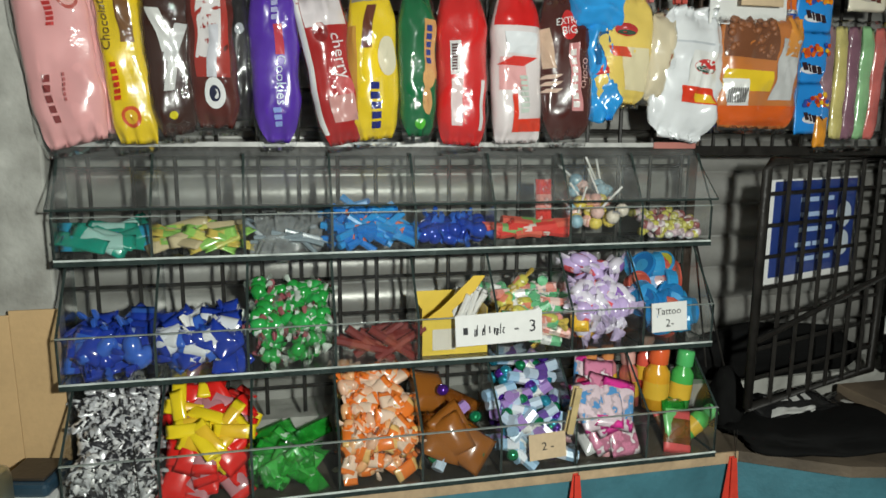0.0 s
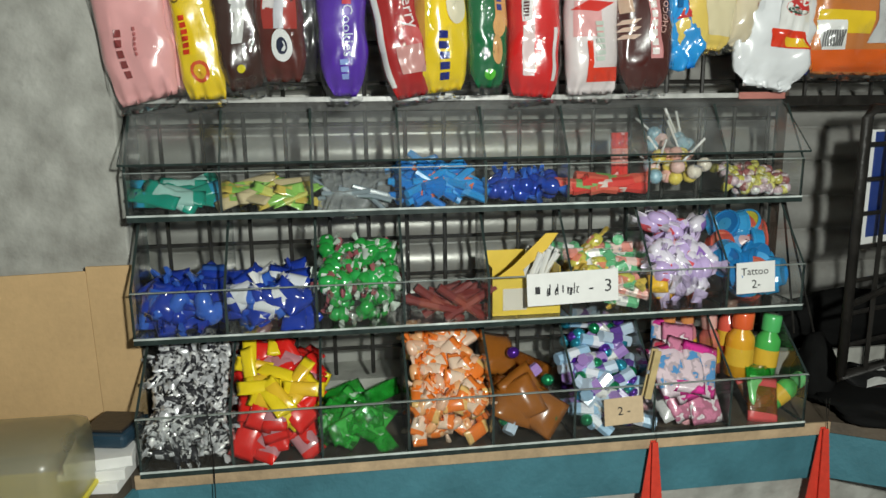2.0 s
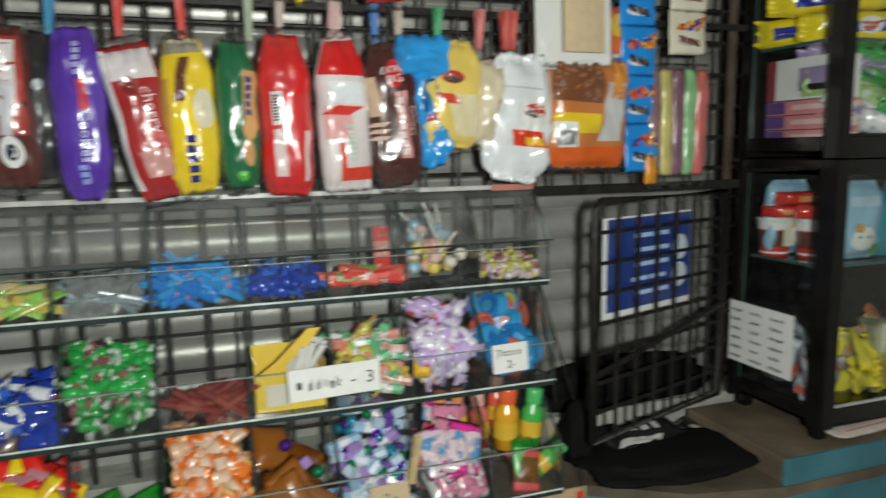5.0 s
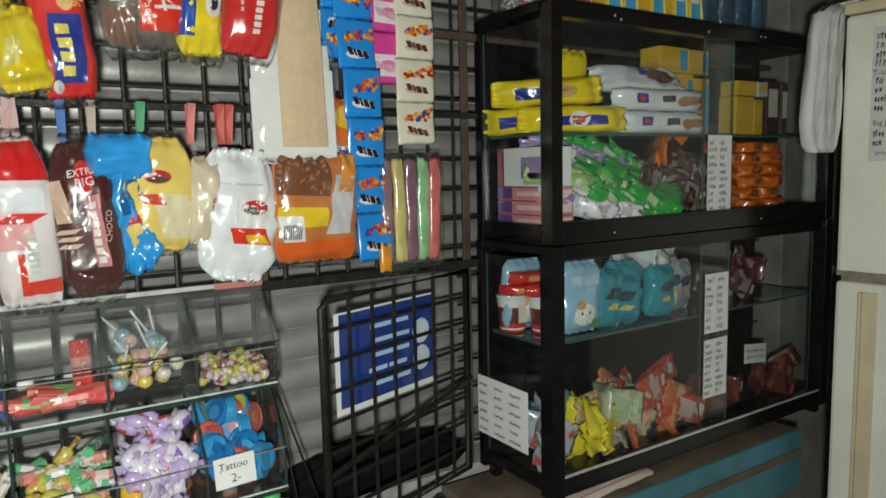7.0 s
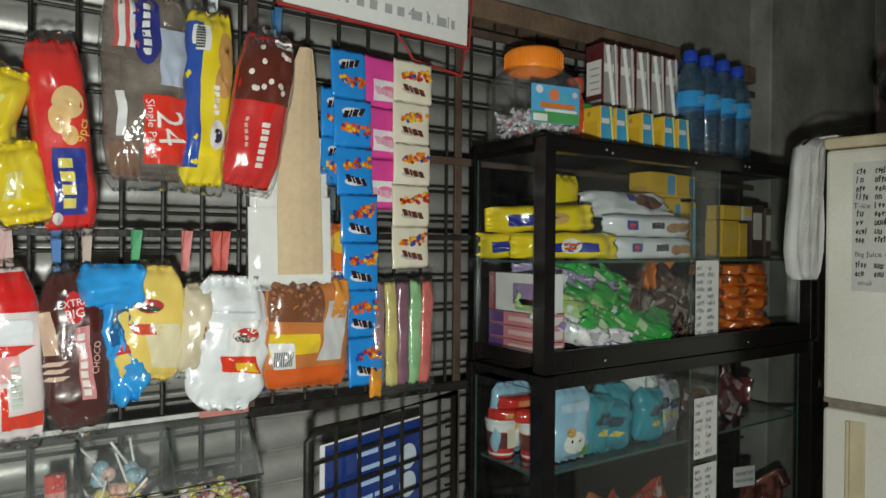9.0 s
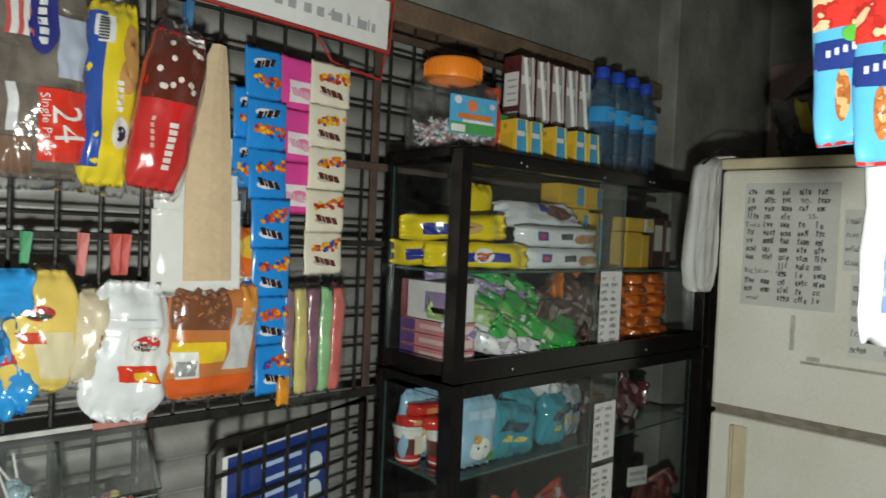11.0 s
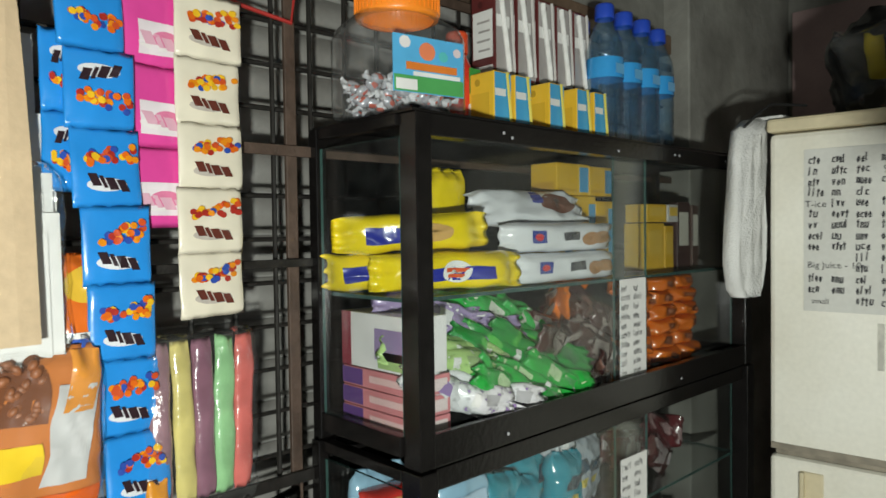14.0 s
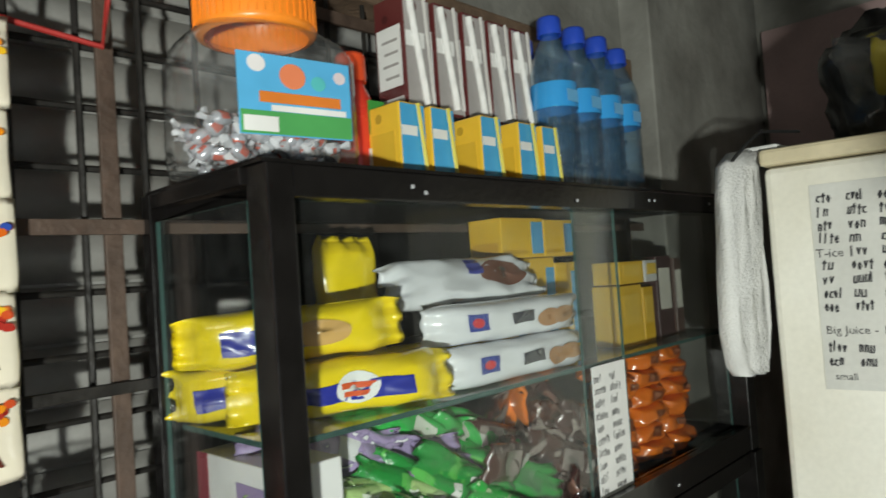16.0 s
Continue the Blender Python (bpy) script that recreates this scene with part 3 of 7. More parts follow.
for z0, z1 in ((0.791, 1.188), (1.252, 1.602)):
    part("side_glass", sheet(bmesh.new(), 0, (CX0 + 0.006, CX0 + 0.01, CY0 + PW, CY1 - 0.018, z0, z1)), [GLASS, GLASS_EDGE], cab)
    part("door", sheet(bmesh.new(), 1, (CX0 + PW, 1.43, CY0 + 0.0205, CY0 + 0.0245, z0 - 0.003, z1)), [GLASS, GLASS_EDGE], cab, "sliding glass door")
    part("door", sheet(bmesh.new(), 1, (1.345, CX1 - PW, CY0 + 0.027, CY0 + 0.031, z0 - 0.003, z1)), [GLASS, GLASS_EDGE], cab, "sliding glass door")
    part("track", boxbm(CX0 + PW, CX1 - PW, CY0 + 0.0006, CY0 + 0.004, z0 - 0.0005, z0 + 0.004), FOIL if z0 < 1 else ALU, cab, "bright metal track")
# Plain glass back; its dark tint paints in the dim cabinet interior.
part("back_board", boxbm(CX0 + 0.02, CX1 - 0.02, CY1 - 0.003, CY1, 0.79, 1.60), clear("shade_tinted_glass", (0.3, 0.32, 0.32), -0.9, 0.0, 0.05), cab)
for x in (CX0 + 0.012, CX1 - 0.03):
    for y in (CY0 + 0.01, CY1 - 0.03):
        part("foot", boxbm(x, x + 0.02, y, y + 0.02, RZ + 0.0003, 0.7548), ALU, cab)
rngs = random.Random(3)
for i in range(9):
    part("screw", boxbm(-0.002, 0.002, -0.0015, 0, -0.002, 0.002, bevel=0.0008), FOIL, cab, m=pose(rngs.choice([CX0 + 0.013, 1.05, 1.3, 1.5, 1.7]) + rngs.uniform(-0.02, 0.02), CY0 + 0.001, rngs.choice([1.615, 1.61, 1.23])))

# ---- the refrigerator ----
FX, FY0, FY1, FT, FG = 1.626, 0.22, 0.770, 1.668, 1.10
fr = thing("refrigerator", "old yellowed white two-door refrigerator with taped price lists", "refrigerator", pose(FX, FY1, 0.0, 0, 0, 6))
W = FY1 - FY0
part("body", boxbm(0.05, 0.6, -W, 0, 0.04, FT - 0.004, bevel=0.006), FRIDGE, fr)
part("freezer_door", boxbm(0.0, 0.044, -W, 0, FG + 0.006, FT - 0.018, bevel=0.009), FRIDGE, fr)
part("lower_door", boxbm(0.0, 0.044, -W, 0, 0.06, FG - 0.006, bevel=0.009), FRIDGE, fr)
part("top_cap", boxbm(-0.004, 0.61, -W - 0.004, 0.004, FT - 0.016, FT + 0.008, bevel=0.006), FRIDGE_TRIM, fr, "yellowed plastic top")
part("door_seal", boxbm(0.012, 0.049, -W + 0.01, -0.008, FG - 0.0055, FG + 0.0055), SEAL, fr, "grimy grey seal")
part("door_seal", boxbm(0.0445, 0.0495, -W + 0.01, -0.01, 0.07, FT - 0.03), SEAL, fr)
part("handle", boxbm(-0.003, 0.002, -0.085, -0.052, 0.60, FG - 0.025, bevel=0.002), FRIDGE_TRIM, fr, "yellowed recessed handle strip")
part("handle", boxbm(-0.012, 0.0, -0.057, -0.05, 0.60, FG - 0.025, bevel=0.002), FRIDGE_TRIM, fr)
part("gap_trim", boxbm(-0.002, 0.003, -W + 0.003, -0.003, FG + 0.006, FG + 0.017, bevel=0.001), SEAL, fr, "stained strip under the freezer door")
for x in (0.08, 0.5):
    for y in (-W + 0.06, -0.06):
        part("foot", tube(bmesh.new(), [(x, y, 0), (x, y, 0.042)], 0.018, 10), RUBBER, fr)

# ---- packs hung on the grille ----
# how far the foot and the neck of a pack, by its seed, draw in
ENDS = {1: (0.03, 0.0), 2: (0.05, 0.05), 3: (0.0, 0.0), 4: (0.4, 0.2), 5: (0.25, 0.1), 6: (0.3, 0.2), 7: (0.5, 0.3), 8: (0.12, 0.0), 9: (0.15, 0.35), 10: (0.35, 0.3), 11: (0.14, 0.3), 12: (0.1, 0.4), 13: (0.4, 0.4), 14: (0.55, 0.2), 16: (0.25, 0.35), 17: (0.3, 0.3), 18: (0.42, 0.3), 20: (0.03, 0.0), 23: (0.06, 0.04), 24: (0.1, 0.05), 25: (0.2, 0.15), 26: (0.12, 0.05)}
def pack(name, label, x, ztop, w, h, d, tilt, col, prints, seed, y=1.05, sleeve=True, turn=0.0, group="packs on the grille", category="snack pack", weld=0.07, full=3.0, crease=0.0036, skin=None):
    """A film pack hung by its top; prints lie on its front. tilt: degrees by which its foot swings to the right."""
    turn += (seed * 37) % 15 - 7
    ob = thing(name, label, category, pose(x, y, ztop, 0, -tilt, turn), group)
    foot, neck = ENDS.get(seed, (0.12, 0.1))
    pl = Pillow(w, h, d * 1.05, seed, crease * 1.15, full, weld, foot=foot, neck=neck)
    down = pose(0, 0, -h / 2)
    part("wrapper", pl.body(), skin or film(col), ob, smooth=True, m=down)
    for k, pr in enumerate(prints):
        kind = pr[0]
        if kind == "text":
            _, s, u, v, size, turn_, c = pr
            part("lettering", pl.letters(s, u, v, size, turn_, 0.0024 + 0.0003 * k), film(c, 0.35), ob, m=down)
        else:
            _, nm, u0, u1, v0, v1, c = pr[:7]
            part(nm, pl.patch(u0, u1, v0, v1, 0.0012 + 0.00025 * k, kind, n=12, slant=pr[7] if len(pr) > 7 else 0.0), film(c), ob, smooth=True, m=down)
    if sleeve:
        ps = Pillow(w * 1.06, h * 1.1, d * 1.15 + 0.004, seed + 3, 0.0045, 3.0, 0.1, foot=foot * 0.7, neck=neck + 0.15)
        part("clear_sleeve", ps.body(12, 16), BAG, ob, "crinkled clear plastic sleeve", smooth=True, m=pose(0, 0, -h / 2))
    return ob


def bars(u0, u1, v0, v1, n, col, rows=1):
    """Printed words that cannot be read: short bars in a line down the pack."""
    out = []
    step = (v1 - v0) / n
    for r in range(rows):
        ua, ub = u0 + (u1 - u0) * r / rows, u0 + (u1 - u0) * (r + 0.7) / rows
        for i in range(n):
            out.append(("rect", "lettering", ua, ub, v0 + step * i, v0 + step * (i + 0.72), col))
    return out


LR = 1.405
pack("wafer_pack", "pale pink wafer pack with red rings in a clear sleeve", -0.497, LR + 0.02, 0.088, 0.25, 0.03, 7, (0.85, 0.42, 0.42),
     [("ellipse", "ring", 0.25, 0.85, 0.35, 0.62, (0.5, 0.08, 0.06)), ("ellipse", "ring_centre", 0.33, 0.77, 0.385, 0.585, (0.85, 0.45, 0.42)), ("ellipse", "ring", 0.43, 0.67, 0.43, 0.54, (0.5, 0.1, 0.08))]
     + bars(-0.1, 0.2, 0.2, 0.5, 6, (0.6, 0.04, 0.04)) + bars(-0.45, -0.2, -0.75, -0.25, 5, (0.25, 0.05, 0.05)) + bars(0.05, 0.15, -0.55, -0.25, 6, (0.5, 0.15, 0.15)), 1)
pack("wafer_pack", "pale pink wafer pack half hidden behind another", -0.437, LR + 0.01, 0.075, 0.225, 0.02, 5, (0.85, 0.42, 0.42), bars(0.2, 0.6, -0.5, -0.25, 4, (0.5, 0.05, 0.05)), 2, y=1.062)
pack("wafer_pack", "bright yellow wafer pack with brown and red print", -0.413, LR + 0.01, 0.056, 0.238, 0.028, 5, CYEL,
     [("rect", "top_panel", -0.95, 0.95, 0.62, 0.95, (0.04, 0.03, 0.03)), ("rect", "picture", 0.0, 0.6, 0.1, 0.55, (0.2, 0.09, 0.03)), ("ellipse", "ring", -0.45, 0.45, -0.82, -0.58, (0.7, 0.1, 0.03)), ("ellipse", "ring_centre", -0.3, 0.3, -0.78, -0.62, (0.85, 0.5, 0.03)), ("text", "Chocolate", -0.55, 0.3, 0.016, 90, (0.1, 0.05, 0.02))]
     + bars(-0.6, -0.2, -0.5, -0.08, 6, (0.65, 0.05, 0.02)), 3)
pack("biscuit_pack", "black and white chocolate biscuit pack in clear film", -0.352, LR, 0.066, 0.215, 0.035, 3, (0.05, 0.02, 0.015),
     [("rect", "white_stripe", -0.5, 0.0, 0.0, 0.5, (0.7, 0.7, 0.68), -0.25), ("rect", "white_stripe", 0.0, 0.5, -0.1, 0.35, (0.6, 0.6, 0.6), 0.3), ("rect", "white_stripe", -0.2, 0.15, -0.45, -0.05, (0.7, 0.7, 0.68), 0.12), ("ellipse", "badge", -0.3, 0.05, -0.8, -0.7, (0.7, 0.6, 0.02))], 4)
pack("biscuit_pack", "dark brown sandwich biscuit pack with a white name panel", -0.294, LR, 0.066, 0.205, 0.04, 1, (0.1, 0.02, 0.015),
     [("rect", "red_panel", -0.6, 0.75, -0.35, 0.85, (0.4, 0.04, 0.03)), ("rect", "name_panel", -0.45, 0.5, -0.1, 0.8, (0.8, 0.75, 0.75), 0.1), ("ellipse", "logo", -0.35, 0.5, -0.75, -0.35, (0.85, 0.85, 0.85)), ("ellipse", "logo_centre", -0.15, 0.3, -0.66, -0.45, (0.02, 0.025, 0.06)), ("rect", "logo", -0.1, 0.3, -0.35, 0.3, (0.6, 0.6, 0.65), 0.08)], 5)
pack("biscuit_pack", "black biscuit pack edge-on beside a brown pack", -0.258, LR - 0.005, 0.032, 0.19, 0.03, 0, (0.02, 0.018, 0.02), [("ellipse", "mark", -0.4, 0.4, 0.2, 0.35, (0.4, 0.42, 0.45))], 6, y=1.058)
pack("cookie_pack", "glossy purple cookie pack with pale lettering", -0.213, LR, 0.066, 0.225, 0.038, 1, CPUR,
     [("rect", "logo", 0.05, 0.4, 0.05, 0.4, (0.6, 0.05, 0.08)), ("text", "Cookies", 0.25, -0.25, 0.02, -90, (0.65, 0.68, 0.85))] + bars(0.0, 0.4, 0.45, 0.85, 5, (0.5, 0.5, 0.8)) + bars(-0.1, 0.35, -0.8, -0.55, 3, (0.3, 0.4, 0.8)), 7, weld=0.12)
pack("cookie_pack", "dark red cherry cookie pack with a white edge hung askew", -0.155, LR - 0.02, 0.072, 0.21, 0.032, 12, (0.4, 0.015, 0.015),
     [("rect", "white_edge", -0.98, -0.78, -0.85, 0.95, WHITE), ("rect", "white_top", -0.75, 0.9, 0.55, 0.92, (0.75, 0.68, 0.7)), ("ellipse", "cherry", -0.5, 0.1, 0.35, 0.6, (0.25, 0.01, 0.01)), ("ellipse", "cherry", -0.1, 0.6, -0.4, -0.1, (0.6, 0.12, 0.12)), ("rect", "picture", -0.4, 0.5, -0.7, -0.35, (0.6, 0.3, 0.28)), ("text", "cherry", 0.35, 0.15, 0.024, -90, (0.8, 0.7, 0.7))], 8)
pack("snack_pack", "yellow peanut snack pack with dark blue lettering", -0.081, LR - 0.01, 0.072, 0.21, 0.035, 2, CYEL,
     [("rect", "brown_swirl", -0.3, 0.1, 0.2, 0.75, (0.15, 0.04, 0.02), 0.15), ("ellipse", "cream", 0.2, 0.95, -0.15, 0.35, (0.75, 0.68, 0.5)), ("rect", "clear_window", -0.9, 0.9, 0.8, 0.98, (0.35, 0.32, 0.25)), ("rect", "side_field", -0.95, -0.6, -0.6, 0.5, (0.6, 0.3, 0.05))] + bars(-0.1, 0.4, -0.85, -0.2, 5, (0.02, 0.03, 0.2)), 9)
pack("snack_pack", "dark green peanut snack pack with an orange side", -0.014, LR - 0.01, 0.056, 0.205, 0.036, 1, (0.01, 0.14, 0.05),
     [("rect", "orange_side", 0.25, 0.9, -0.2, 0.6, (0.7, 0.35, 0.12)), ("ellipse", "peanut", 0.15, 0.8, -0.35, -0.05, (0.75, 0.4, 0.15)), ("ellipse", "peanut", 0.1, 0.65, -0.7, -0.3, (0.7, 0.38, 0.15)), ("ellipse", "leaf", -0.4, 0.3, -0.9, -0.75, (0.1, 0.5, 0.05))] + bars(0.35, 0.75, 0.0, 0.55, 5, (0.03, 0.05, 0.25)), 10)
pack("biscuit_pack", "bright red biscuit pack with a white code panel", 0.052, LR, 0.074, 0.228, 0.04, 1, CRED,
     [("rect", "code_panel", -0.5, -0.1, -0.1, 0.3, (0.8, 0.78, 0.78)), ("rect", "white_panel", -0.5, -0.05, -0.75, -0.15, (0.75, 0.6, 0.6)), ("rect", "white_panel", 0.65, 0.8, -0.8, -0.2, (0.75, 0.7, 0.7))] + bars(-0.45, -0.15, -0.05, 0.27, 9, (0.1, 0.05, 0.05)), 11)
pack("biscuit_pack", "red and white strawberry biscuit pack", 0.133, LR, 0.078, 0.225, 0.036, 2, (0.78, 0.7, 0.7),
     [("rect", "red_top", -0.95, 0.95, 0.5, 0.95, CRED), ("rect", "pink_field", -0.8, 0.3, -0.3, 0.1, (0.8, 0.4, 0.4)), ("rect", "red_wedge", -0.6, 0.5, 0.0, 0.12, (0.7, 0.03, 0.02), 0.3), ("rect", "red_foot", -0.3, 0.95, -0.85, -0.68, (0.75, 0.05, 0.02)), ("rect", "red_side", -0.3, -0.1, -0.7, -0.35, (0.75, 0.05, 0.02)), ("rect", "pale_panel", -0.6, 0.7, 0.15, 0.42, (0.8, 0.82, 0.85))] + bars(0.0, 0.45, -0.6, -0.1, 7, (0.55, 0.62, 0.55)), 12)
pack("wafer_pack", "dark brown striped wafer pack with red and white print", 0.203, LR - 0.005, 0.082, 0.215, 0.036, 5, (0.07, 0.015, 0.012),
     [("rect", "cream_stripe", -0.95, -0.5, 0.0, 0.55, (0.65, 0.45, 0.33), -0.1), ("rect", "stripe", -0.9, -0.3, -0.15, -0.09, (0.7, 0.5, 0.4), 0.12), ("rect", "stripe", -0.9, -0.3, -0.25, -0.19, (0.7, 0.5, 0.4), 0.12), ("rect", "stripe", -0.9, -0.3, -0.35, -0.29, (0.7, 0.5, 0.4), 0.12), ("ellipse", "badge", -0.2, 0.45, 0.35, 0.75, (0.6, 0.03, 0.03)), ("text", "EXTRA", 0.12, 0.6, 0.014, 0, WHITE), ("text", "BIG", 0.12, 0.47, 0.017, 0, WHITE), ("rect", "name_panel", 0.1, 0.5, -0.6, 0.3, (0.6, 0.25, 0.25)), ("text", "CHOCO", 0.65, -0.1, 0.011, 80, (0.75, 0.45, 0.4))] + bars(0.15, 0.45, -0.55, 0.25, 7, (0.8, 0.75, 0.72)), 13)
pack("chip_bag", "crumpled bright blue snack bag", 0.262, LR - 0.002, 0.062, 0.19, 0.03, 6, SKY, [("rect", "dark_field", -0.6, 0.3, -0.1, 0.4, (0.02, 0.12, 0.3), 0.2), ("rect", "red_mark", -0.3, 0.5, -0.25, -0.05, (0.6, 0.05, 0.05), 0.2)], 14, crease=0.011, sleeve=False)
pack("chip_bag", "crumpled blue snack bag folded over another", 0.258, LR + 0.005, 0.085, 0.062, 0.032, 0, SKY, [], 15, crease=0.01, y=1.04, sleeve=False)
pack("cracker_pack", "pale yellow cracker pack with a dark badge", 0.312, LR + 0.002, 0.094, 0.165, 0.034, -3, (0.85, 0.62, 0.14),
     [("rect", "cream_flap", -0.1, 0.95, -0.75, 0.0, (0.8, 0.7, 0.45), -0.2), ("ellipse", "badge", -0.45, 0.3, 0.18, 0.42, (0.5, 0.03, 0.03)), ("ellipse", "badge_centre", -0.38, 0.24, 0.21, 0.3, (0.03, 0.08, 0.05)), ("rect", "red_band", -0.6, 0.05, -0.18, 0.0, (0.65, 0.06, 0.02), -0.1)], 16)
pack("cracker_pack", "cream biscuits stacked in a clear wrapper", 0.374, LR - 0.025, 0.05, 0.135, 0.04, -4, (0.7, 0.6, 0.42), bars(0.3, 0.5, -0.2, 0.1, 2, (0.4, 0.1, 0.03)), 17, y=1.055)
# The thin grey strip near the top paints in a crease's shade.
pack("cracker_pack", "white cracker pack with a dark badge and red band", 0.428, LR - 0.015, 0.124, 0.205, 0.032, -5, (0.76, 0.78, 0.8),
     [("rect", "fold", -0.7, 0.7, 0.45, 0.48, (0.55, 0.58, 0.62)), ("rect", "panel", -0.1, 0.75, -0.2, 0.35, (0.8, 0.8, 0.78)), ("ellipse", "badge", 0.05, 0.72, 0.02, 0.24, (0.6, 0.04, 0.04)), ("ellipse", "badge_centre", 0.1, 0.67, 0.04, 0.14, (0.03, 0.1, 0.07)), ("text", "Crackers", 0.4, 0.09, 0.009, 0, WHITE), ("rect", "red_band", -0.2, 0.75, -0.42, -0.18, (0.72, 0.05, 0.02), -0.08), ("rect", "yellow_mark", 0.2, 0.72, -0.4, -0.28, (0.8, 0.5, 0.03), -0.05)], 18, sleeve=False, weld=0.14, crease=0.0075)
pack("candy_bag", "dark blue candy bag with red print behind a white pack", 0.47, LR - 0.04, 0.06, 0.16, 0.025, 0, (0.02, 0.05, 0.4), [("rect", "red_mark", -0.1, 0.8, -0.6, -0.1, (0.6, 0.08, 0.06), 0.1)], 19, y=1.062)
pk = pack("nut_bag", "clear bag of brown peanuts with an orange band", 0.55, 1.385, 0.145, 0.18, 0.035, -2, (0.6, 0.2, 0.05),
          [("rect", "nut_window", -0.95, 0.3, 0.2, 0.95, (0.2, 0.075, 0.035)), ("rect", "yellow_band", -0.9, 0.2, -0.35, 0.0, (0.8, 0.55, 0.03), 0.0), ("rect", "orange_band", -0.95, 0.95, -0.95, -0.6, (0.75, 0.12, 0.01)), ("rect", "code_label", -0.85, -0.35, -0.6, -0.15, WHITE, -0.06), ("rect", "clear_side", 0.3, 0.85, -0.5, 0.6, (0.6, 0.6, 0.6), 0.1), ("rect", "orange_edge", 0.55, 0.95, 0.3, 0.95, (0.75, 0.3, 0.05), 0.1)] + bars(-0.8, -0.4, -0.55, -0.2, 1, (0.15, 0.15, 0.15), 9), 20)
nut = bmesh.new()
bmesh.ops.create_icosphere(nut, subdivisions=2, radius=0.0055, matrix=Matrix.Diagonal((1.2, 0.8, 1, 1)))
nut_mesh = mesh_of("peanut", nut, M("roast_peanut", (0.3, 0.11, 0.045), 0.5, var=0.4, scale=200, bump=0.2), True)
rng = random.Random(12)
for i in range(70):
    part("peanut", nut_mesh, None, pk, m=pose(rng.uniform(-0.062, 0.018), -0.014 + rng.uniform(-0.004, 0.003), rng.uniform(-0.07, -0.012), rng.uniform(0, 180), rng.uniform(0, 180), 0))
pack("chip_bag", "orange and yellow snack bag with a blue mark", 0.612, 1.475, 0.07, 0.13, 0.02, 0, (0.75, 0.16, 0.02), [("ellipse", "yellow_picture", -0.6, 0.6, 0.2, 0.8, (0.8, 0.5, 0.05)), ("rect", "white_panel", -0.8, 0.8, -0.7, -0.25, WHITE, 0.05), ("rect", "blue_mark", -0.6, 0.7, -0.6, -0.35, (0.03, 0.1, 0.45), 0.05)], 21, y=1.066, sleeve=False)

# upper row
UR = 1.78
# Each yellow bag carries a slanted paler patch on its front.
for k, (x, z, w, h, tl) in enumerate(((0.085, 1.68, 0.075, 0.13, 14), (0.135, 1.66, 0.06, 0.1, -16), (0.09, 1.57, 0.07, 0.12, -18), (0.135, 1.565, 0.065, 0.105, 12))):
    pack("snack_pack", "crumpled bright yellow snack bag in clear film", x, z, w, h, 0.04, tl, (0.72, 0.55, 0.01), [("rect", "pale_fold", -0.5, 0.2, -0.4, 0.25, (0.75, 0.68, 0.2), 0.2)], 220 + k, crease=0.007, y=1.045 - 0.008 * (k % 2), weld=0.2)
pack("cracker_pack", "tall red cracker pack with round crackers and a blue panel", 0.182, 1.705, 0.07, 0.25, 0.045, 6, (0.7, 0.025, 0.02),
     [("ellipse", "cracker", -0.3, 0.75, 0.15, 0.5, (0.8, 0.55, 0.25)), ("ellipse", "cracker", -0.5, 0.2, 0.0, 0.3, (0.78, 0.5, 0.2)), ("ellipse", "cracker", -0.1, 0.5, -0.12, 0.08, (0.75, 0.45, 0.16)), ("rect", "name_panel", -0.55, 0.6, -0.85, -0.15, (0.02, 0.04, 0.3), 0.05), ("text", "9pcs", 0.65, 0.03, 0.017, 80, (0.85, 0.6, 0.1)), ("ellipse", "seal", -0.7, -0.3, -0.95, -0.82, WHITE)] + bars(-0.3, 0.35, -0.78, -0.22, 4, (0.85, 0.7, 0.15)), 23, y=1.045)
pack("cracker_pack", "clear multipack of crackers with a blue badge and red label", 0.297, UR + 0.01, 0.112, 0.265, 0.05, 1, (0.3, 0.27, 0.25),
     [("rect", "striped_field", -0.75, -0.2, 0.35, 0.95, (0.6, 0.1, 0.1)), ("rect", "white_stripe", -0.65, -0.5, 0.35, 0.95, WHITE), ("rect", "white_stripe", -0.4, -0.28, 0.35, 0.95, WHITE), ("ellipse", "badge", -0.35, 0.35, 0.2, 0.98, (0.02, 0.025, 0.22)), ("rect", "pale_field", 0.3, 0.9, 0.0, 0.6, (0.45, 0.5, 0.62), 0.05), ("rect", "red_label", -0.1, 0.9, -0.82, -0.12, (0.72, 0.04, 0.02)), ("text", "24", 0.5, -0.45, 0.05, -85, WHITE), ("text", "Single Packs", 0.08, -0.47, 0.0165, -85, WHITE), ("rect", "code_label", -0.7, -0.5, -0.55, -0.1, (0.75, 0.75, 0.75)), ("rect", "dark_biscuit", -0.9, -0.2, -0.95, -0.6, (0.22, 0.12, 0.08))] + bars(-0.1, 0.15, 0.3, 0.85, 6, WHITE), 24, y=1.042, crease=0.005, skin=clear("cracker_film", (0.8, 0.78, 0.76), 0.06, 0.34, 0.1, bump=0.6, bscale=20, dust=(0.4, 0.33, 0.28)))
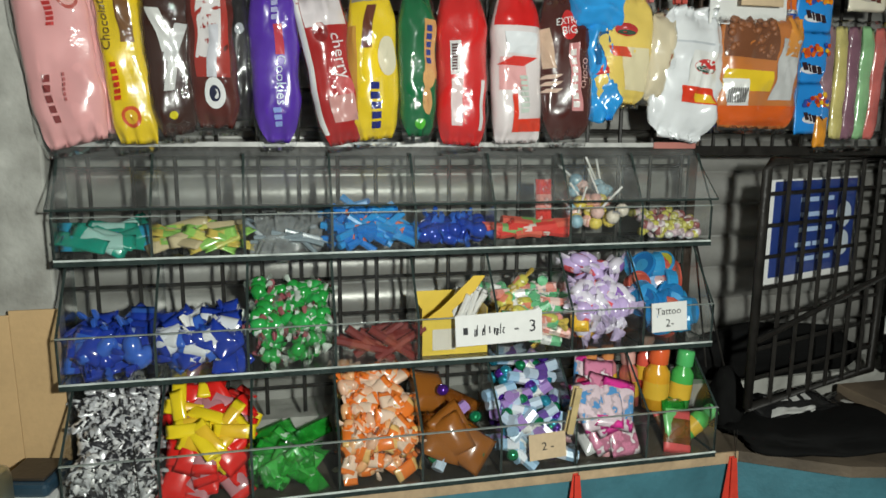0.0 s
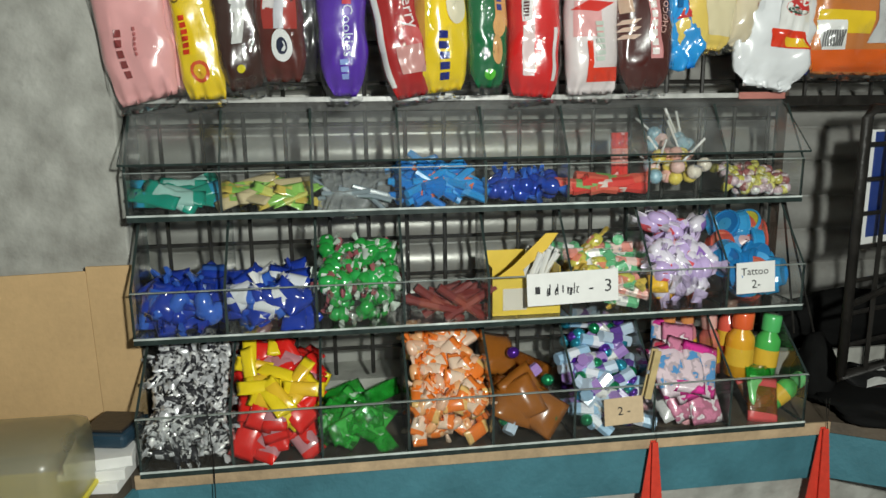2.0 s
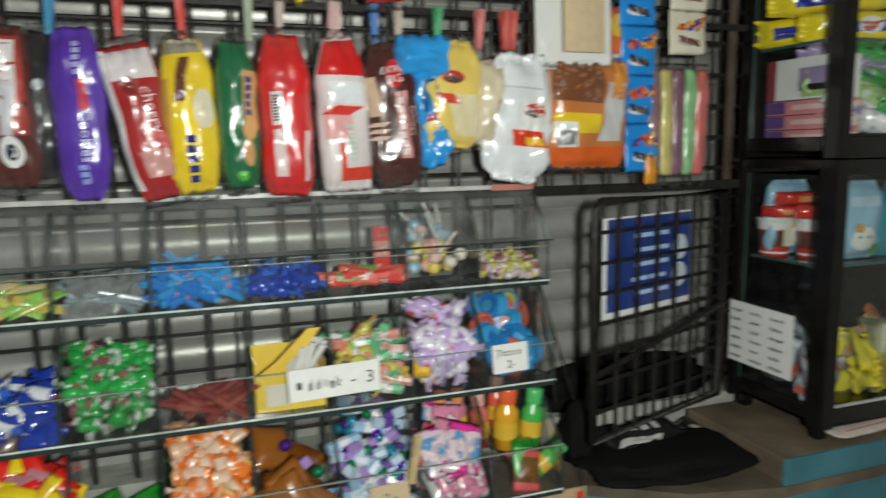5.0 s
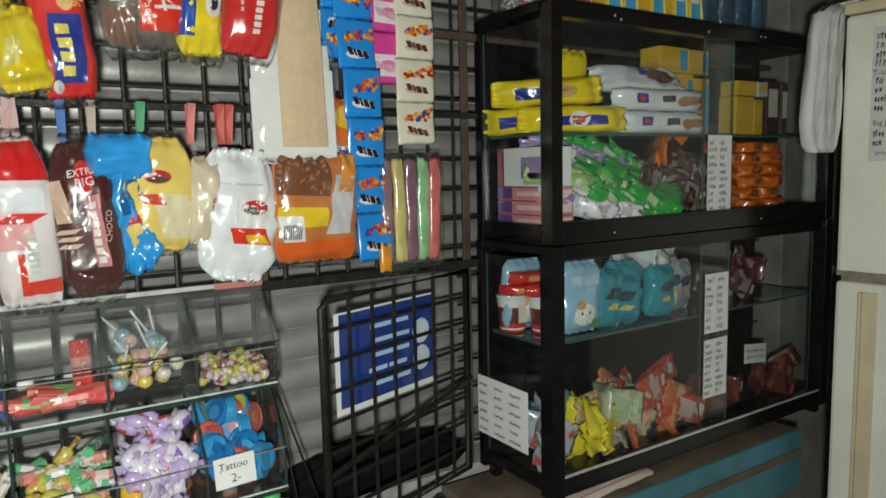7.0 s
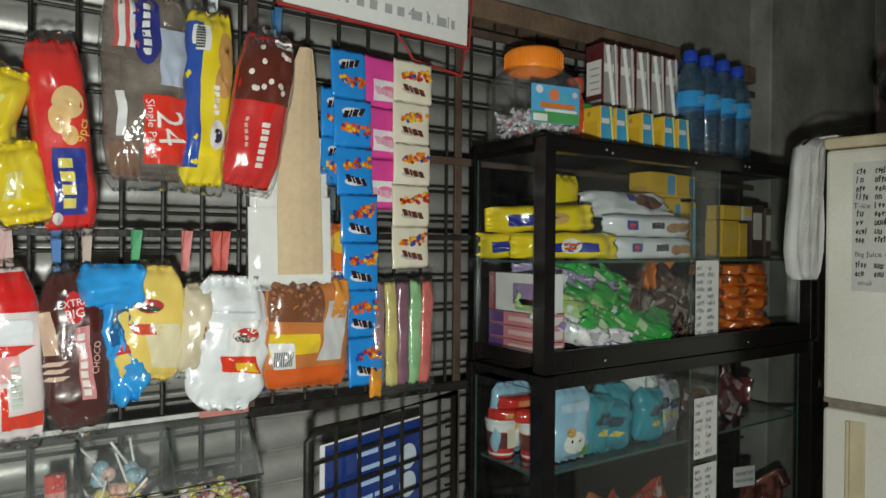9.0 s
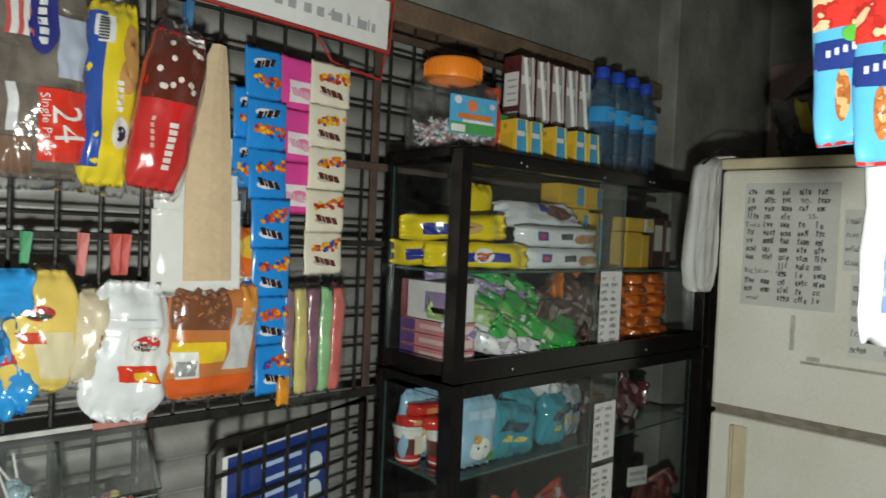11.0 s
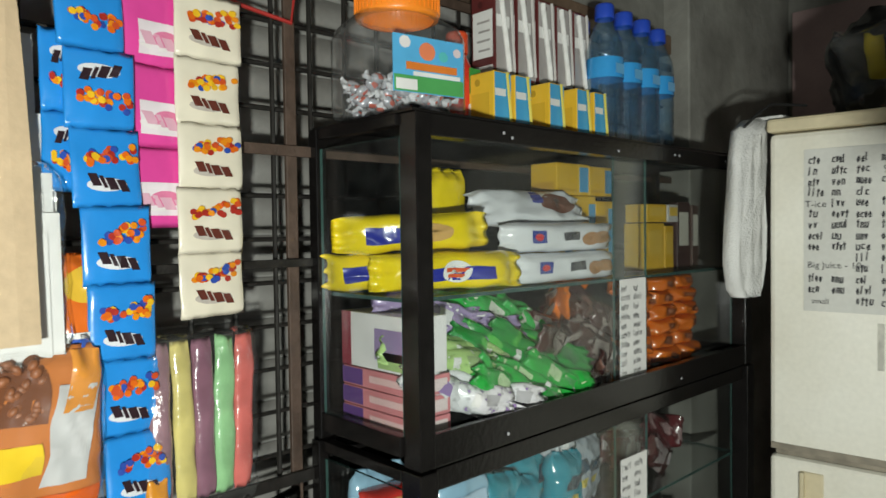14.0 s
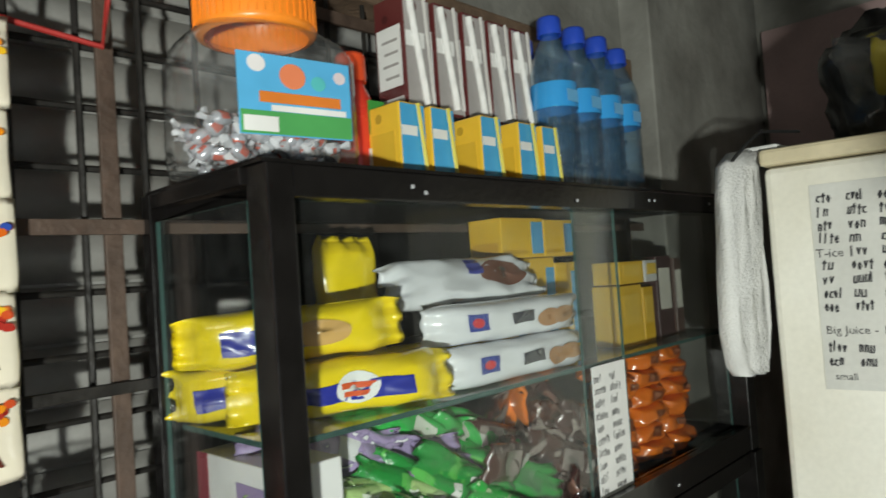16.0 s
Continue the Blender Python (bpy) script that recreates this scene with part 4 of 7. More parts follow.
pack("cookie_pack", "yellow and blue cookie pack with a white name mark", 0.385, UR, 0.076, 0.258, 0.045, -2, (0.85, 0.66, 0.02),
     [("rect", "blue_side", -0.98, -0.35, -0.8, 0.85, (0.02, 0.08, 0.4)), ("rect", "code_label", -0.75, -0.1, 0.5, 0.8, WHITE), ("ellipse", "cookie", 0.2, 0.95, 0.3, 0.75, (0.6, 0.33, 0.1)), ("ellipse", "cookie", 0.15, 0.9, 0.0, 0.4, (0.6, 0.33, 0.1)), ("ellipse", "logo", 0.0, 0.6, -0.6, -0.25, WHITE), ("ellipse", "logo_centre", 0.1, 0.5, -0.52, -0.35, (0.03, 0.03, 0.08))] + bars(0.1, 0.45, -0.2, 0.15, 5, (0.85, 0.85, 0.8)) + bars(-0.65, -0.2, 0.52, 0.78, 8, (0.1, 0.1, 0.1)), 25, y=1.04)
ck = [("rect", "dark_top", -0.95, 0.95, 0.1, 0.95, (0.12, 0.025, 0.015)), ("rect", "pale_tape", 0.2, 0.9, 0.86, 0.98, WHITE)]
rng = random.Random(4)
for i in range(13):
    u, v = rng.uniform(-0.75, 0.7), rng.uniform(0.15, 0.82)
    ck.append(("ellipse", "marshmallow", u, u + 0.18, v, v + 0.075, (0.8, 0.72, 0.66)))
pack("cookie_pack", "red cookie pack with white chunks on a dark top", 0.466, UR - 0.034, 0.082, 0.228, 0.042, -9, (0.62, 0.02, 0.018), ck + bars(0.05, 0.45, -0.75, -0.15, 7, (0.8, 0.72, 0.68)) + bars(-0.5, -0.35, -0.5, -0.1, 5, (0.7, 0.4, 0.35)), 26, y=1.0)
# bottoms of the packs further along the upper row
for i, (x, c, lab) in enumerate(((-0.13, (0.75, 0.7, 0.68), "white and orange snack bag"), (-0.05, (0.75, 0.72, 0.7), "white snack bag"), (0.03, (0.75, 0.2, 0.02), "orange snack bag with red print"), (-0.3, (0.5, 0.05, 0.03), "red snack bag"))):
    pack("chip_bag", lab + " hung on the upper grille", x, 1.72, 0.09, 0.235, 0.04, 0, c, [("ellipse", "mark", -0.5, 0.5, -0.7, -0.2, (0.75, 0.25, 0.05)), ("rect", "stripe", -0.8, 0.8, 0.0, 0.2, (0.7, 0.6, 0.5), 0.1)], 30 + i, crease=0.005)

# kraft paper strip and the white sheets behind it
ob = thing("paper_bags", "white paper sheets with a brown kraft strip in film", "paper bags", pose(0.523, 1.034, 1.366, -3, 0, 0))
rng = random.Random(8)
for i in range(7):
    dx, dz = rng.uniform(-0.008, 0.008), 0.02 * i
    part("white_sheet", boxbm(-0.07 + dx + 0.003 * i, 0.057 + dx, 0.006 + 0.0022 * i, 0.0072 + 0.0022 * i, 0.0 + dz * 0.3, 0.13 + dz), PAPER, ob)
part("white_sheet", boxbm(0.012, 0.05, 0.022, 0.0232, 0.1, 0.33), PAPER, ob)
bm = bmesh.new()
rows = [(-0.036, 0.038, 0.024), (-0.036, 0.037, 0.12), (-0.034, 0.036, 0.2), (-0.028, 0.033, 0.28), (-0.014, 0.03, 0.34), (0.004, 0.026, 0.385)]
fr_, bk = [], []
for a_, b_, z in rows:
    fr_.append([bm.verts.new((a_ + (b_ - a_) * k / 4, -0.018 - 0.004 * math.sin(math.pi * k / 4), z)) for k in range(5)])
    bk.append([bm.verts.new((a_ + (b_ - a_) * k / 4, -0.0165, z)) for k in range(5)])
for g, flip in ((fr_, 0), (bk, 1)):
    for p_, q_ in zip(g, g[1:]):
        for k in range(4):
            f = (p_[k], p_[k + 1], q_[k + 1], q_[k])
            bm.faces.new(f[::-1] if flip else f)
for k in (0, 4):
    for i in range(len(rows) - 1):
        bm.faces.new((fr_[i][k], fr_[i + 1][k], bk[i + 1][k], bk[i][k]))
part("kraft_strip", bm, KRAFT, ob, "tan kraft paper strip")
part("clear_sleeve", Pillow(0.15, 0.2, 0.03, 5, 0.006).body(10, 12), BAG, ob, smooth=True, m=pose(-0.005, 0.005, 0.1))


# strips of small sachets
def sachet_strip(label, x0, x1, ztop, n, h, w, col, seed, marks, flip_from=0, y=1.052, nuts=True):
    """A chain of small sachets, joined by welds; x0, x1: where its top and foot hang."""
    ob = thing("sachet_strip", label, "sachet strip", pose(x0, y, ztop), "sachet strips")
    rng = random.Random(seed)
    for i in range(n):
        f = (i + 0.5) / n
        xx = (x1 - x0) * f + rng.uniform(-0.002, 0.002)
        m = pose(xx, rng.uniform(-0.004, 0.002), -h * (i + 0.5), rng.uniform(-3, 3), rng.uniform(-1.5, 1.5), rng.uniform(-5, 5))
        pl = Pillow(w, h * 1.03, 0.007, seed + i, 0.0014, 5.0, 0.05, 0.0)
        sa = part("sachet", pl.body(10, 10), film(col), ob, smooth=True, m=m)
        up = -1 if i >= flip_from else 1
        part("logo_back", pl.patch(-0.62, 0.55, *sorted((0.26 * up, 0.6 * up)), 0.0011, "ellipse"), film(marks[1]), sa)
        for q, (a_, b_) in enumerate(((-0.52, -0.26), (-0.2, -0.08), (-0.02, 0.24), (0.3, 0.54))):
            lift = 0.05 * q * up
            part("logo", pl.patch(a_, b_, *sorted((0.16 * up + lift, 0.46 * up + lift)), 0.0017, "rect", 3, 0.07 * up), film(marks[0]), sa)
        if nuts:
            for k in range(32):
                u = rng.uniform(-0.6, 0.82)
                v = -up * rng.uniform(0.15, 0.75) * (0.45 + 0.3 * (u + 0.55))
                part("sweet", pl.patch(u - 0.11, u + 0.11, v - 0.09, v + 0.09, 0.0012 + 0.00012 * k, "ellipse"), film(rng.choice(((0.72, 0.14, 0.01), (0.82, 0.48, 0.02), (0.4, 0.03, 0.02), (0.03, 0.08, 0.4), (0.78, 0.26, 0.01), (0.6, 0.08, 0.02)))), sa)
        else:
            part("white_panel", pl.patch(-0.6, 0.6, -0.7, 0.1, 0.001, "rect", 5), film((0.8, 0.72, 0.76)), sa)
            part("pink_mark", pl.patch(-0.3, 0.4, -0.5, -0.1, 0.0016, "ellipse"), film((0.7, 0.2, 0.35)), sa)
    return ob


sachet_strip("strip of bright blue sweet sachets with coloured beads", 0.618, 0.66, 1.765, 7, 0.081, 0.068, (0.02, 0.26, 0.72), 40, ((0.03, 0.015, 0.02), (0.7, 0.72, 0.75)), 2)
sachet_strip("strip of bright blue sweet sachets behind another", 0.6, 0.603, 1.70, 2, 0.081, 0.05, (0.02, 0.26, 0.72), 50, ((0.03, 0.015, 0.02), (0.7, 0.72, 0.75)), 2, y=1.066)
sachet_strip("strip of pink sachets with white panels", 0.703, 0.69, 1.765, 3, 0.088, 0.096, (0.75, 0.07, 0.34), 55, ((0.7, 0.4, 0.5), (0.8, 0.75, 0.75)), 0, nuts=False, y=1.062)
sachet_strip("strip of cream-white sweet sachets with coloured beads", 0.748, 0.746, 1.765, 5, 0.0735, 0.08, (0.78, 0.72, 0.58), 60, ((0.12, 0.03, 0.02), (0.5, 0.45, 0.4)), 0)

# tubes of frozen treats in film
ob = thing("ice_candy_tubes", "clear bag of long coloured jelly tubes", "jelly tubes", pose(0.735, 1.055, 1.375))
for x, c in ((-0.052, (0.3, 0.17, 0.2)), (-0.026, (0.68, 0.58, 0.2)), (-0.002, (0.26, 0.12, 0.17)), (0.023, (0.3, 0.58, 0.28)), (0.047, (0.66, 0.15, 0.13)), (-0.06, (0.75, 0.3, 0.03))):
    low = x < -0.055
    z0, z1 = (-0.2, -0.15) if low else (-0.187, -0.002)
    pk = Pillow(0.0245, z1 - z0, 0.011, 31 + int(x * 500), 0.0022, weld=0.04)
    part("tube", pk.body(8, 22), M("jelly_tube", c, 0.22, var=0.35, scale=22, bump=0.5, bscale=60, coat=0.6), ob, smooth=True, m=pose(x, -0.006 if low else 0, (z0 + z1) / 2, 0, 1.5 * math.sin(x * 300), 0))
part("clear_sleeve", Pillow(0.135, 0.215, 0.03, 9, 0.005).body(12, 16), BAG, ob, smooth=True, m=pose(-0.003, 0, -0.1))


# clothespins
def clothespin(x, z, col, y=1.074, tilt=0.0):
    ob = thing("clothespin", "small faded plastic clothespin gripping the grille", "clothespin", pose(x, y, z, 0, tilt, 0), "clothespins on the grille")
    mt = M("peg_plastic", col, 0.55, var=0.2, scale=30)
    for s in (-1, 1):
        bm = bmesh.new()
        prof = [(-0.006, 0.03), (0.006, 0.03), (0.0055, 0.0), (0.004, -0.03), (-0.004, -0.03), (-0.0055, 0.0)]
        a_ = [bm.verts.new((px, s * (0.0035 + (0.005 if pz > 0.01 else 0)) - 0.0015 - 0.006, pz)) for px, pz in prof]
        b_ = [bm.verts.new((px, s * (0.0035 + (0.005 if pz > 0.01 else 0)) + 0.0015 - 0.006, pz)) for px, pz in prof]
        bm.faces.new(a_)
        bm.faces.new(b_[::-1])
        for i in range(6):
            bm.faces.new((a_[i], b_[i], b_[(i + 1) % 6], a_[(i + 1) % 6]))
        part("leg", bm, mt, ob)
    part("spring", tube(bmesh.new(), [(-0.0055, -0.006, 0.003), (0.0055, -0.006, 0.003)], 0.0032, 8), FOIL, ob)


PEGS = ((0.137, (0.5, 0.35, 0.33)), (0.192, (0.03, 0.14, 0.4)), (0.229, (0.42, 0.33, 0.28)), (0.292, (0.04, 0.3, 0.12)), (0.362, (0.6, 0.17, 0.16)), (0.406, (0.55, 0.08, 0.06)), (0.419, (0.55, 0.08, 0.06)),
        (0.128, (0.5, 0.3, 0.3)), (0.053, (0.45, 0.35, 0.32)), (0.01, (0.3, 0.35, 0.25)), (-0.08, (0.6, 0.06, 0.05)), (-0.158, (0.6, 0.06, 0.05)), (-0.24, (0.05, 0.25, 0.45)), (-0.33, (0.05, 0.35, 0.3)), (-0.42, (0.06, 0.4, 0.4)))
for x, c in PEGS:
    clothespin(x, 1.427, c, tilt=random.Random(int(x * 1000)).uniform(-6, 6))
clothespin(0.40, 1.8, (0.55, 0.6, 0.62))
clothespin(0.50, 1.785, (0.03, 0.14, 0.3))
clothespin(0.31, 1.815, (0.5, 0.3, 0.3))

# paper sign in a red wire frame
ob = thing("price_sign", "white paper price strip in a red wire frame under the beam", "sign", pose(0.70, 1.062, 1.865, 0, 1.5, 0))
part("paper", boxbm(-0.19, 0.175, 0, 0.0012, -0.045, 0.05), PAPER, ob)
part("frame", tube(bmesh.new(), [(-0.2, -0.003, -0.048), (0.178, -0.003, -0.048), (0.182, -0.003, 0.05), (-0.2, -0.003, 0.055), (-0.2, -0.003, -0.048)], 0.0035), M("red_wire", (0.4, 0.03, 0.025), 0.5), ob)
part("hook_wire", tube(bmesh.new(), [(0.02, -0.002, -0.05), (0.06, 0.004, -0.09), (0.168, 0.004, -0.1), (0.175, 0.004, -0.045)], 0.0028), M("red_wire", (0.4, 0.03, 0.025), 0.5), ob)
rng = random.Random(2)
bm = bmesh.new()
for k in range(6):
    scribble(bm, -0.17 + 0.055 * k, -0.022, 0.04, 0.03, rng, -0.001, 0.0022)
part("lettering", bm, M("faded_pencil", (0.4, 0.4, 0.42), 0.7, bump=0), ob)
part("lettering", flat_text("4  1.1.1", 0.032), M("faded_pencil", (0.4, 0.4, 0.42), 0.7, bump=0), ob, m=pose(0.09, -0.0015, -0.01))

# ---- sweets in the display ----
def twist(L_, r, fan, mats, flat=0.85, n=8):
    """A twist-wrapped sweet along x: rounded body, pinched necks and pleated fans; label faces in the third material."""
    bm = bmesh.new()
    body = [(-L_ / 2 * math.cos(math.pi * k / 6), r * (0.28 + 0.77 * math.sin(math.pi * k / 6) ** 0.6)) for k in range(7)]
    st = [(-L_ / 2 - fan, r * 1.05, 0.3)] + [(x, rr, flat) for x, rr in body] + [(L_ / 2 + fan, r * 1.05, 0.3)]
    rings = []
    for i, (x, rr, fl) in enumerate(st):
        end = i in (0, len(st) - 1)
        rings.append([bm.verts.new((x + (math.copysign(fan * 0.25, x) * (k % 2) if end else 0), rr * (1 - 0.25 * (k % 2) * end) * math.cos(2 * math.pi * k / n), rr * fl * math.sin(2 * math.pi * k / n))) for k in range(n)])
    for i, (q, s_) in enumerate(zip(rings, rings[1:])):
        tip = i in (0, len(rings) - 2)
        for k in range(n):
            f = bm.faces.new((q[k], q[(k + 1) % n], s_[(k + 1) % n], s_[k]))
            f.material_index = 1 if tip else (2 if len(mats) > 2 and i in (3, 4) and k in (1, 2, 5, 6) else 0)
            f.smooth = not tip
    return mesh_of("sweet", bm, mats)


def stick(L_, r, mats):
    bm = bmesh.new()
    tube(bm, [(-L_ / 2, 0, 0), (-L_ / 6, 0, 0)], r, 7, 0)
    tube(bm, [(-L_ / 6, 0, 0), (L_ / 6, 0, 0)], r * 1.03, 7, 1)
    tube(bm, [(L_ / 6, 0, 0), (L_ / 2, 0, 0)], r, 7, 0)
    return mesh_of("sweet", bm, mats)


def minipack(w, h, d, mats, seed):
    """A small flat sweet pack with straight sides and crimped ends; a printed field across its middle."""
    p = Pillow(w, h, d, seed, 0.0009, 4.0, 0.18, 0.0)
    bm = p.body(6, 8)
    for f in bm.faces:
        c = f.calc_center_median()
        f.material_index = 1 if len(mats) > 1 and abs(c.z) < h * 0.24 else 0
    return mesh_of("sweet", bm, mats, True)


def ball(r, mats, squash=0.9):
    bm = bmesh.new()
    bmesh.ops.create_icosphere(bm, subdivisions=2, radius=r, matrix=Matrix.Diagonal((1, 1, squash, 1)))
    for i, f in enumerate(bm.faces):
        f.material_index = 1 if len(mats) > 1 and f.calc_center_median().z > r * 0.35 else 0
    return mesh_of("sweet", bm, mats, True)


def heap(tier, b, meshes, n, hf, hb, label, name="wrapped_sweet", category="sweet", flat=25, span=1.0, seed=None, back=0.012, lean=None):
    """A heap of sweets in one bin of a tier: hf and hb are its heights at the front and at the back."""
    fz, fy, fh, dh = TIERS[tier]
    rng = random.Random(seed or (tier * 100 + b * 7 + 1))
    x0, x1 = DX0 + BW * b + 0.012, DX0 + BW * (b + 1) - 0.012
    reach = {}
    for i in range(int(n * 1.9)):
        t = rng.random() ** 1.5
        y = fy + 0.018 + (DBACK - back - fy - 0.012) * t
        top = hf + (hb - hf) * t
        z = fz + 0.007 + (top - 0.007) * (rng.random() ** 0.9 if rng.random() < 0.55 else rng.uniform(0.86, 1.0))
        me = rng.choice(meshes)
        ext = reach.setdefault(me.name, max(v.co.length for v in me.vertices))
        side = min(0.03, max(0.012, ext * 0.5)) - 0.012
        x = rng.uniform(x0 + side, x0 + side + (x1 - x0 - 2 * side) * span)
        y = max(y, fy + min(0.028, ext * 0.6))
        z = max(z, fz + min(0.022, ext * 0.5))
        ob = new(name, me)
        tip = -38 if lean is None else lean
        spin = rng.uniform(-9, 9) if name == "candy_bar" else rng.uniform(-24, 24) if name == "candy_pouch" else rng.uniform(60, 120) if name in ("gum_stick", "packet_stick") else rng.uniform(-40, 40) if "stick" in name or "roll" in name else rng.uniform(0, 360)
        k = flat * 0.55
        ob.matrix_basis = pose(x, y, z, tip + rng.uniform(-k, k), rng.uniform(-k, k) * 0.5, rng.uniform(-k, k)) @ pose(0, 0, 0, 0, spin, 0)
        tagged(ob, label + " in a display bin", category, "%s in bin %d" % (["top tier", "middle tier", "bottom tier"][tier], b + 1))


F = film


def G(col, rough=0.2, metal=0.0):
    """Wrapper marks, print and painted sparkle, that suit the wrapper's colour."""
    if min(col) > 0.45:
        return wrap(col, (0.3, 0.3, 0.34), 0.36, metal)
    return wrap(col, tuple(min(0.8, 0.35 + c * 0.6) for c in col), 0.37, metal)


SIL, SIL2 = M("silver_print", (0.75, 0.76, 0.78), 0.3, 0.3, var=0.3, scale=90, bump=0.3), M("black_print", (0.03, 0.03, 0.035), 0.35, var=0.3)
# bottom tier
WHT = wrap((0.8, 0.8, 0.8), (0.03, 0.03, 0.035), 0.48, 0.2, 130.0)
heap(2, 0, [twist(0.026, 0.0085, 0.011, [WHT, SIL, SIL]), twist(0.024, 0.008, 0.011, [SIL2, WHT, SIL]), minipack(0.016, 0.036, 0.009, [SIL, WHT], 50)], 120, 0.06, 0.16, "silver and white twist-wrapped sweet with black print", "silver_sweet", flat=70)
RY, YY = film((0.72, 0.02, 0.015)), film((0.88, 0.66, 0.02))
heap(2, 1, [minipack(0.034, 0.056, 0.014, [RY, film((0.5, 0.22, 0.25))], 3), minipack(0.036, 0.06, 0.014, [RY], 4)], 34, 0.065, 0.15, "red flat-wrapped sweet", "flat_sweet", flat=40, seed=91)
heap(2, 1, [minipack(0.02, 0.058, 0.009, [YY], 1), minipack(0.02, 0.06, 0.009, [YY, film((0.8, 0.5, 0.03))], 2)], 13, 0.085, 0.168, "yellow flat-wrapped sweet", "flat_sweet", flat=40)
GF = clear("green_film", (0.35, 0.75, 0.35), 0.06, 0.45, 0.1, bump=0.6, bscale=60, dust=(0.03, 0.42, 0.05))
heap(2, 2, [minipack(0.03, 0.07, 0.006, [GF, G((0.05, 0.4, 0.06))], 5), minipack(0.026, 0.06, 0.006, [GF], 6), minipack(0.024, 0.06, 0.007, [G((0.04, 0.36, 0.05)), GF], 51)], 10, 0.035, 0.07, "green film-wrapped sweet", "flat_sweet", flat=60)
OCH = film((0.82, 0.2, 0.03))
OW = film((0.78, 0.58, 0.44))
heap(2, 3, [twist(0.026, 0.0095, 0.01, [film((0.8, 0.42, 0.2)), OW, OCH]), twist(0.026, 0.0095, 0.01, [film((0.75, 0.45, 0.3)), OCH, OW]), minipack(0.022, 0.04, 0.012, [OCH, OW], 7), minipack(0.022, 0.04, 0.012, [film((0.8, 0.5, 0.18)), OCH], 52)], 85, 0.06, 0.15, "orange and white checked sweet", "orange_sweet", flat=60)
AMB = clear("amber_film", (0.75, 0.45, 0.2), 0.06, 0.5, 0.12, bump=0.8, bscale=45, dust=(0.3, 0.1, 0.015))
heap(2, 4, [minipack(0.06, 0.075, 0.026, [film((0.3, 0.1, 0.015))], 8), minipack(0.06, 0.07, 0.024, [AMB], 9)], 5, 0.05, 0.1, "amber brown film-wrapped sweet", "flat_sweet", flat=45, span=0.7)
heap(2, 4, [minipack(0.02, 0.055, 0.008, [YY], 10)], 1, 0.075, 0.08, "yellow film-wrapped sweet", "flat_sweet", flat=50, seed=77)
MIX = [ball(0.0105, [film((0.01, 0.3, 0.12), 0.12, 0.6)]), ball(0.0105, [film((0.12, 0.03, 0.4), 0.12, 0.6)]), ball(0.0105, [film((0.03, 0.35, 0.5), 0.12, 0.6)]), stick(0.055, 0.0095, [film((0.35, 0.55, 0.75)), film((0.75, 0.78, 0.85))]), stick(0.055, 0.0095, [film((0.4, 0.25, 0.6)), G(WHITE)]), stick(0.055, 0.0095, [film((0.5, 0.62, 0.75)), film((0.12, 0.06, 0.3))])]
heap(2, 5, MIX[:3] + MIX, 66, 0.055, 0.155, "shiny blue, green and purple wrapped sweet", "sweet_roll", flat=80)
heap(2, 4, MIX, 5, 0.05, 0.13, "shiny blue and green wrapped sweet", "sweet_roll", flat=80, seed=123, span=1.0)
heap(2, 6, [minipack(0.055, 0.08, 0.012, [wrap(MAG, (0.75, 0.6, 0.68), 0.5, 0.0, 45.0), wrap((0.75, 0.6, 0.66), (0.1, 0.3, 0.6), 0.45, 0.0, 60.0)], 11), minipack(0.05, 0.075, 0.012, [wrap((0.7, 0.24, 0.38), (0.78, 0.7, 0.74), 0.45, 0.0, 50.0)], 12), minipack(0.05, 0.08, 0.014, [wrap((0.72, 0.36, 0.4), (0.6, 0.05, 0.1), 0.42, 0.0, 40.0)], 13)], 8, 0.085, 0.13, "pink candy pouch with pale print", "candy_pouch", "candy pouch", flat=24)
heap(2, 6, [minipack(0.06, 0.06, 0.03, [BAG], 14), minipack(0.06, 0.06, 0.02, [film((0.6, 0.6, 0.6))], 53)], 2, 0.03, 0.035, "small crumpled clear bag", "candy_pouch", "candy pouch", flat=30, seed=78)
heap(2, 7, [minipack(0.05, 0.08, 0.012, [GF, film((0.2, 0.6, 0.2))], 15), minipack(0.045, 0.07, 0.012, [film((0.7, 0.1, 0.1)), AMB], 16)], 3, 0.03, 0.05, "green candy pouch", "candy_pouch", "candy pouch", flat=30)


def toy_bottle(x, y, z, body, cap, h=0.085, r=0.014, tilt=0.0):
    ob = thing("candy_bottle", "small bright plastic candy bottle with a coloured cap", "candy bottle", pose(x, y, z, 0, tilt, 0), "candy bottles in the display")
    bm = bmesh.new()
    lathe(bm, [(0.001, 0), (r, 0.001), (r, h * 0.55), (r * 0.95, h * 0.62), (r * 0.5, h * 0.74), (r * 0.5, h * 0.78)], 14)
    part("body", bm, F(body), ob, smooth=True)
    bm = bmesh.new()
    lathe(bm, [(r * 0.75, h * 0.74), (r * 0.78, h * 0.95), (r * 0.7, h), (0.001, h)], 12)
    part("cap", bm, F(cap), ob, smooth=True)
    bm = bmesh.new()
    lathe(bm, [(r * 1.03, h * 0.18), (r * 1.03, h * 0.45)], 14)
    part("label", bm, F((0.8, 0.5, 0.05)), ob, smooth=True)


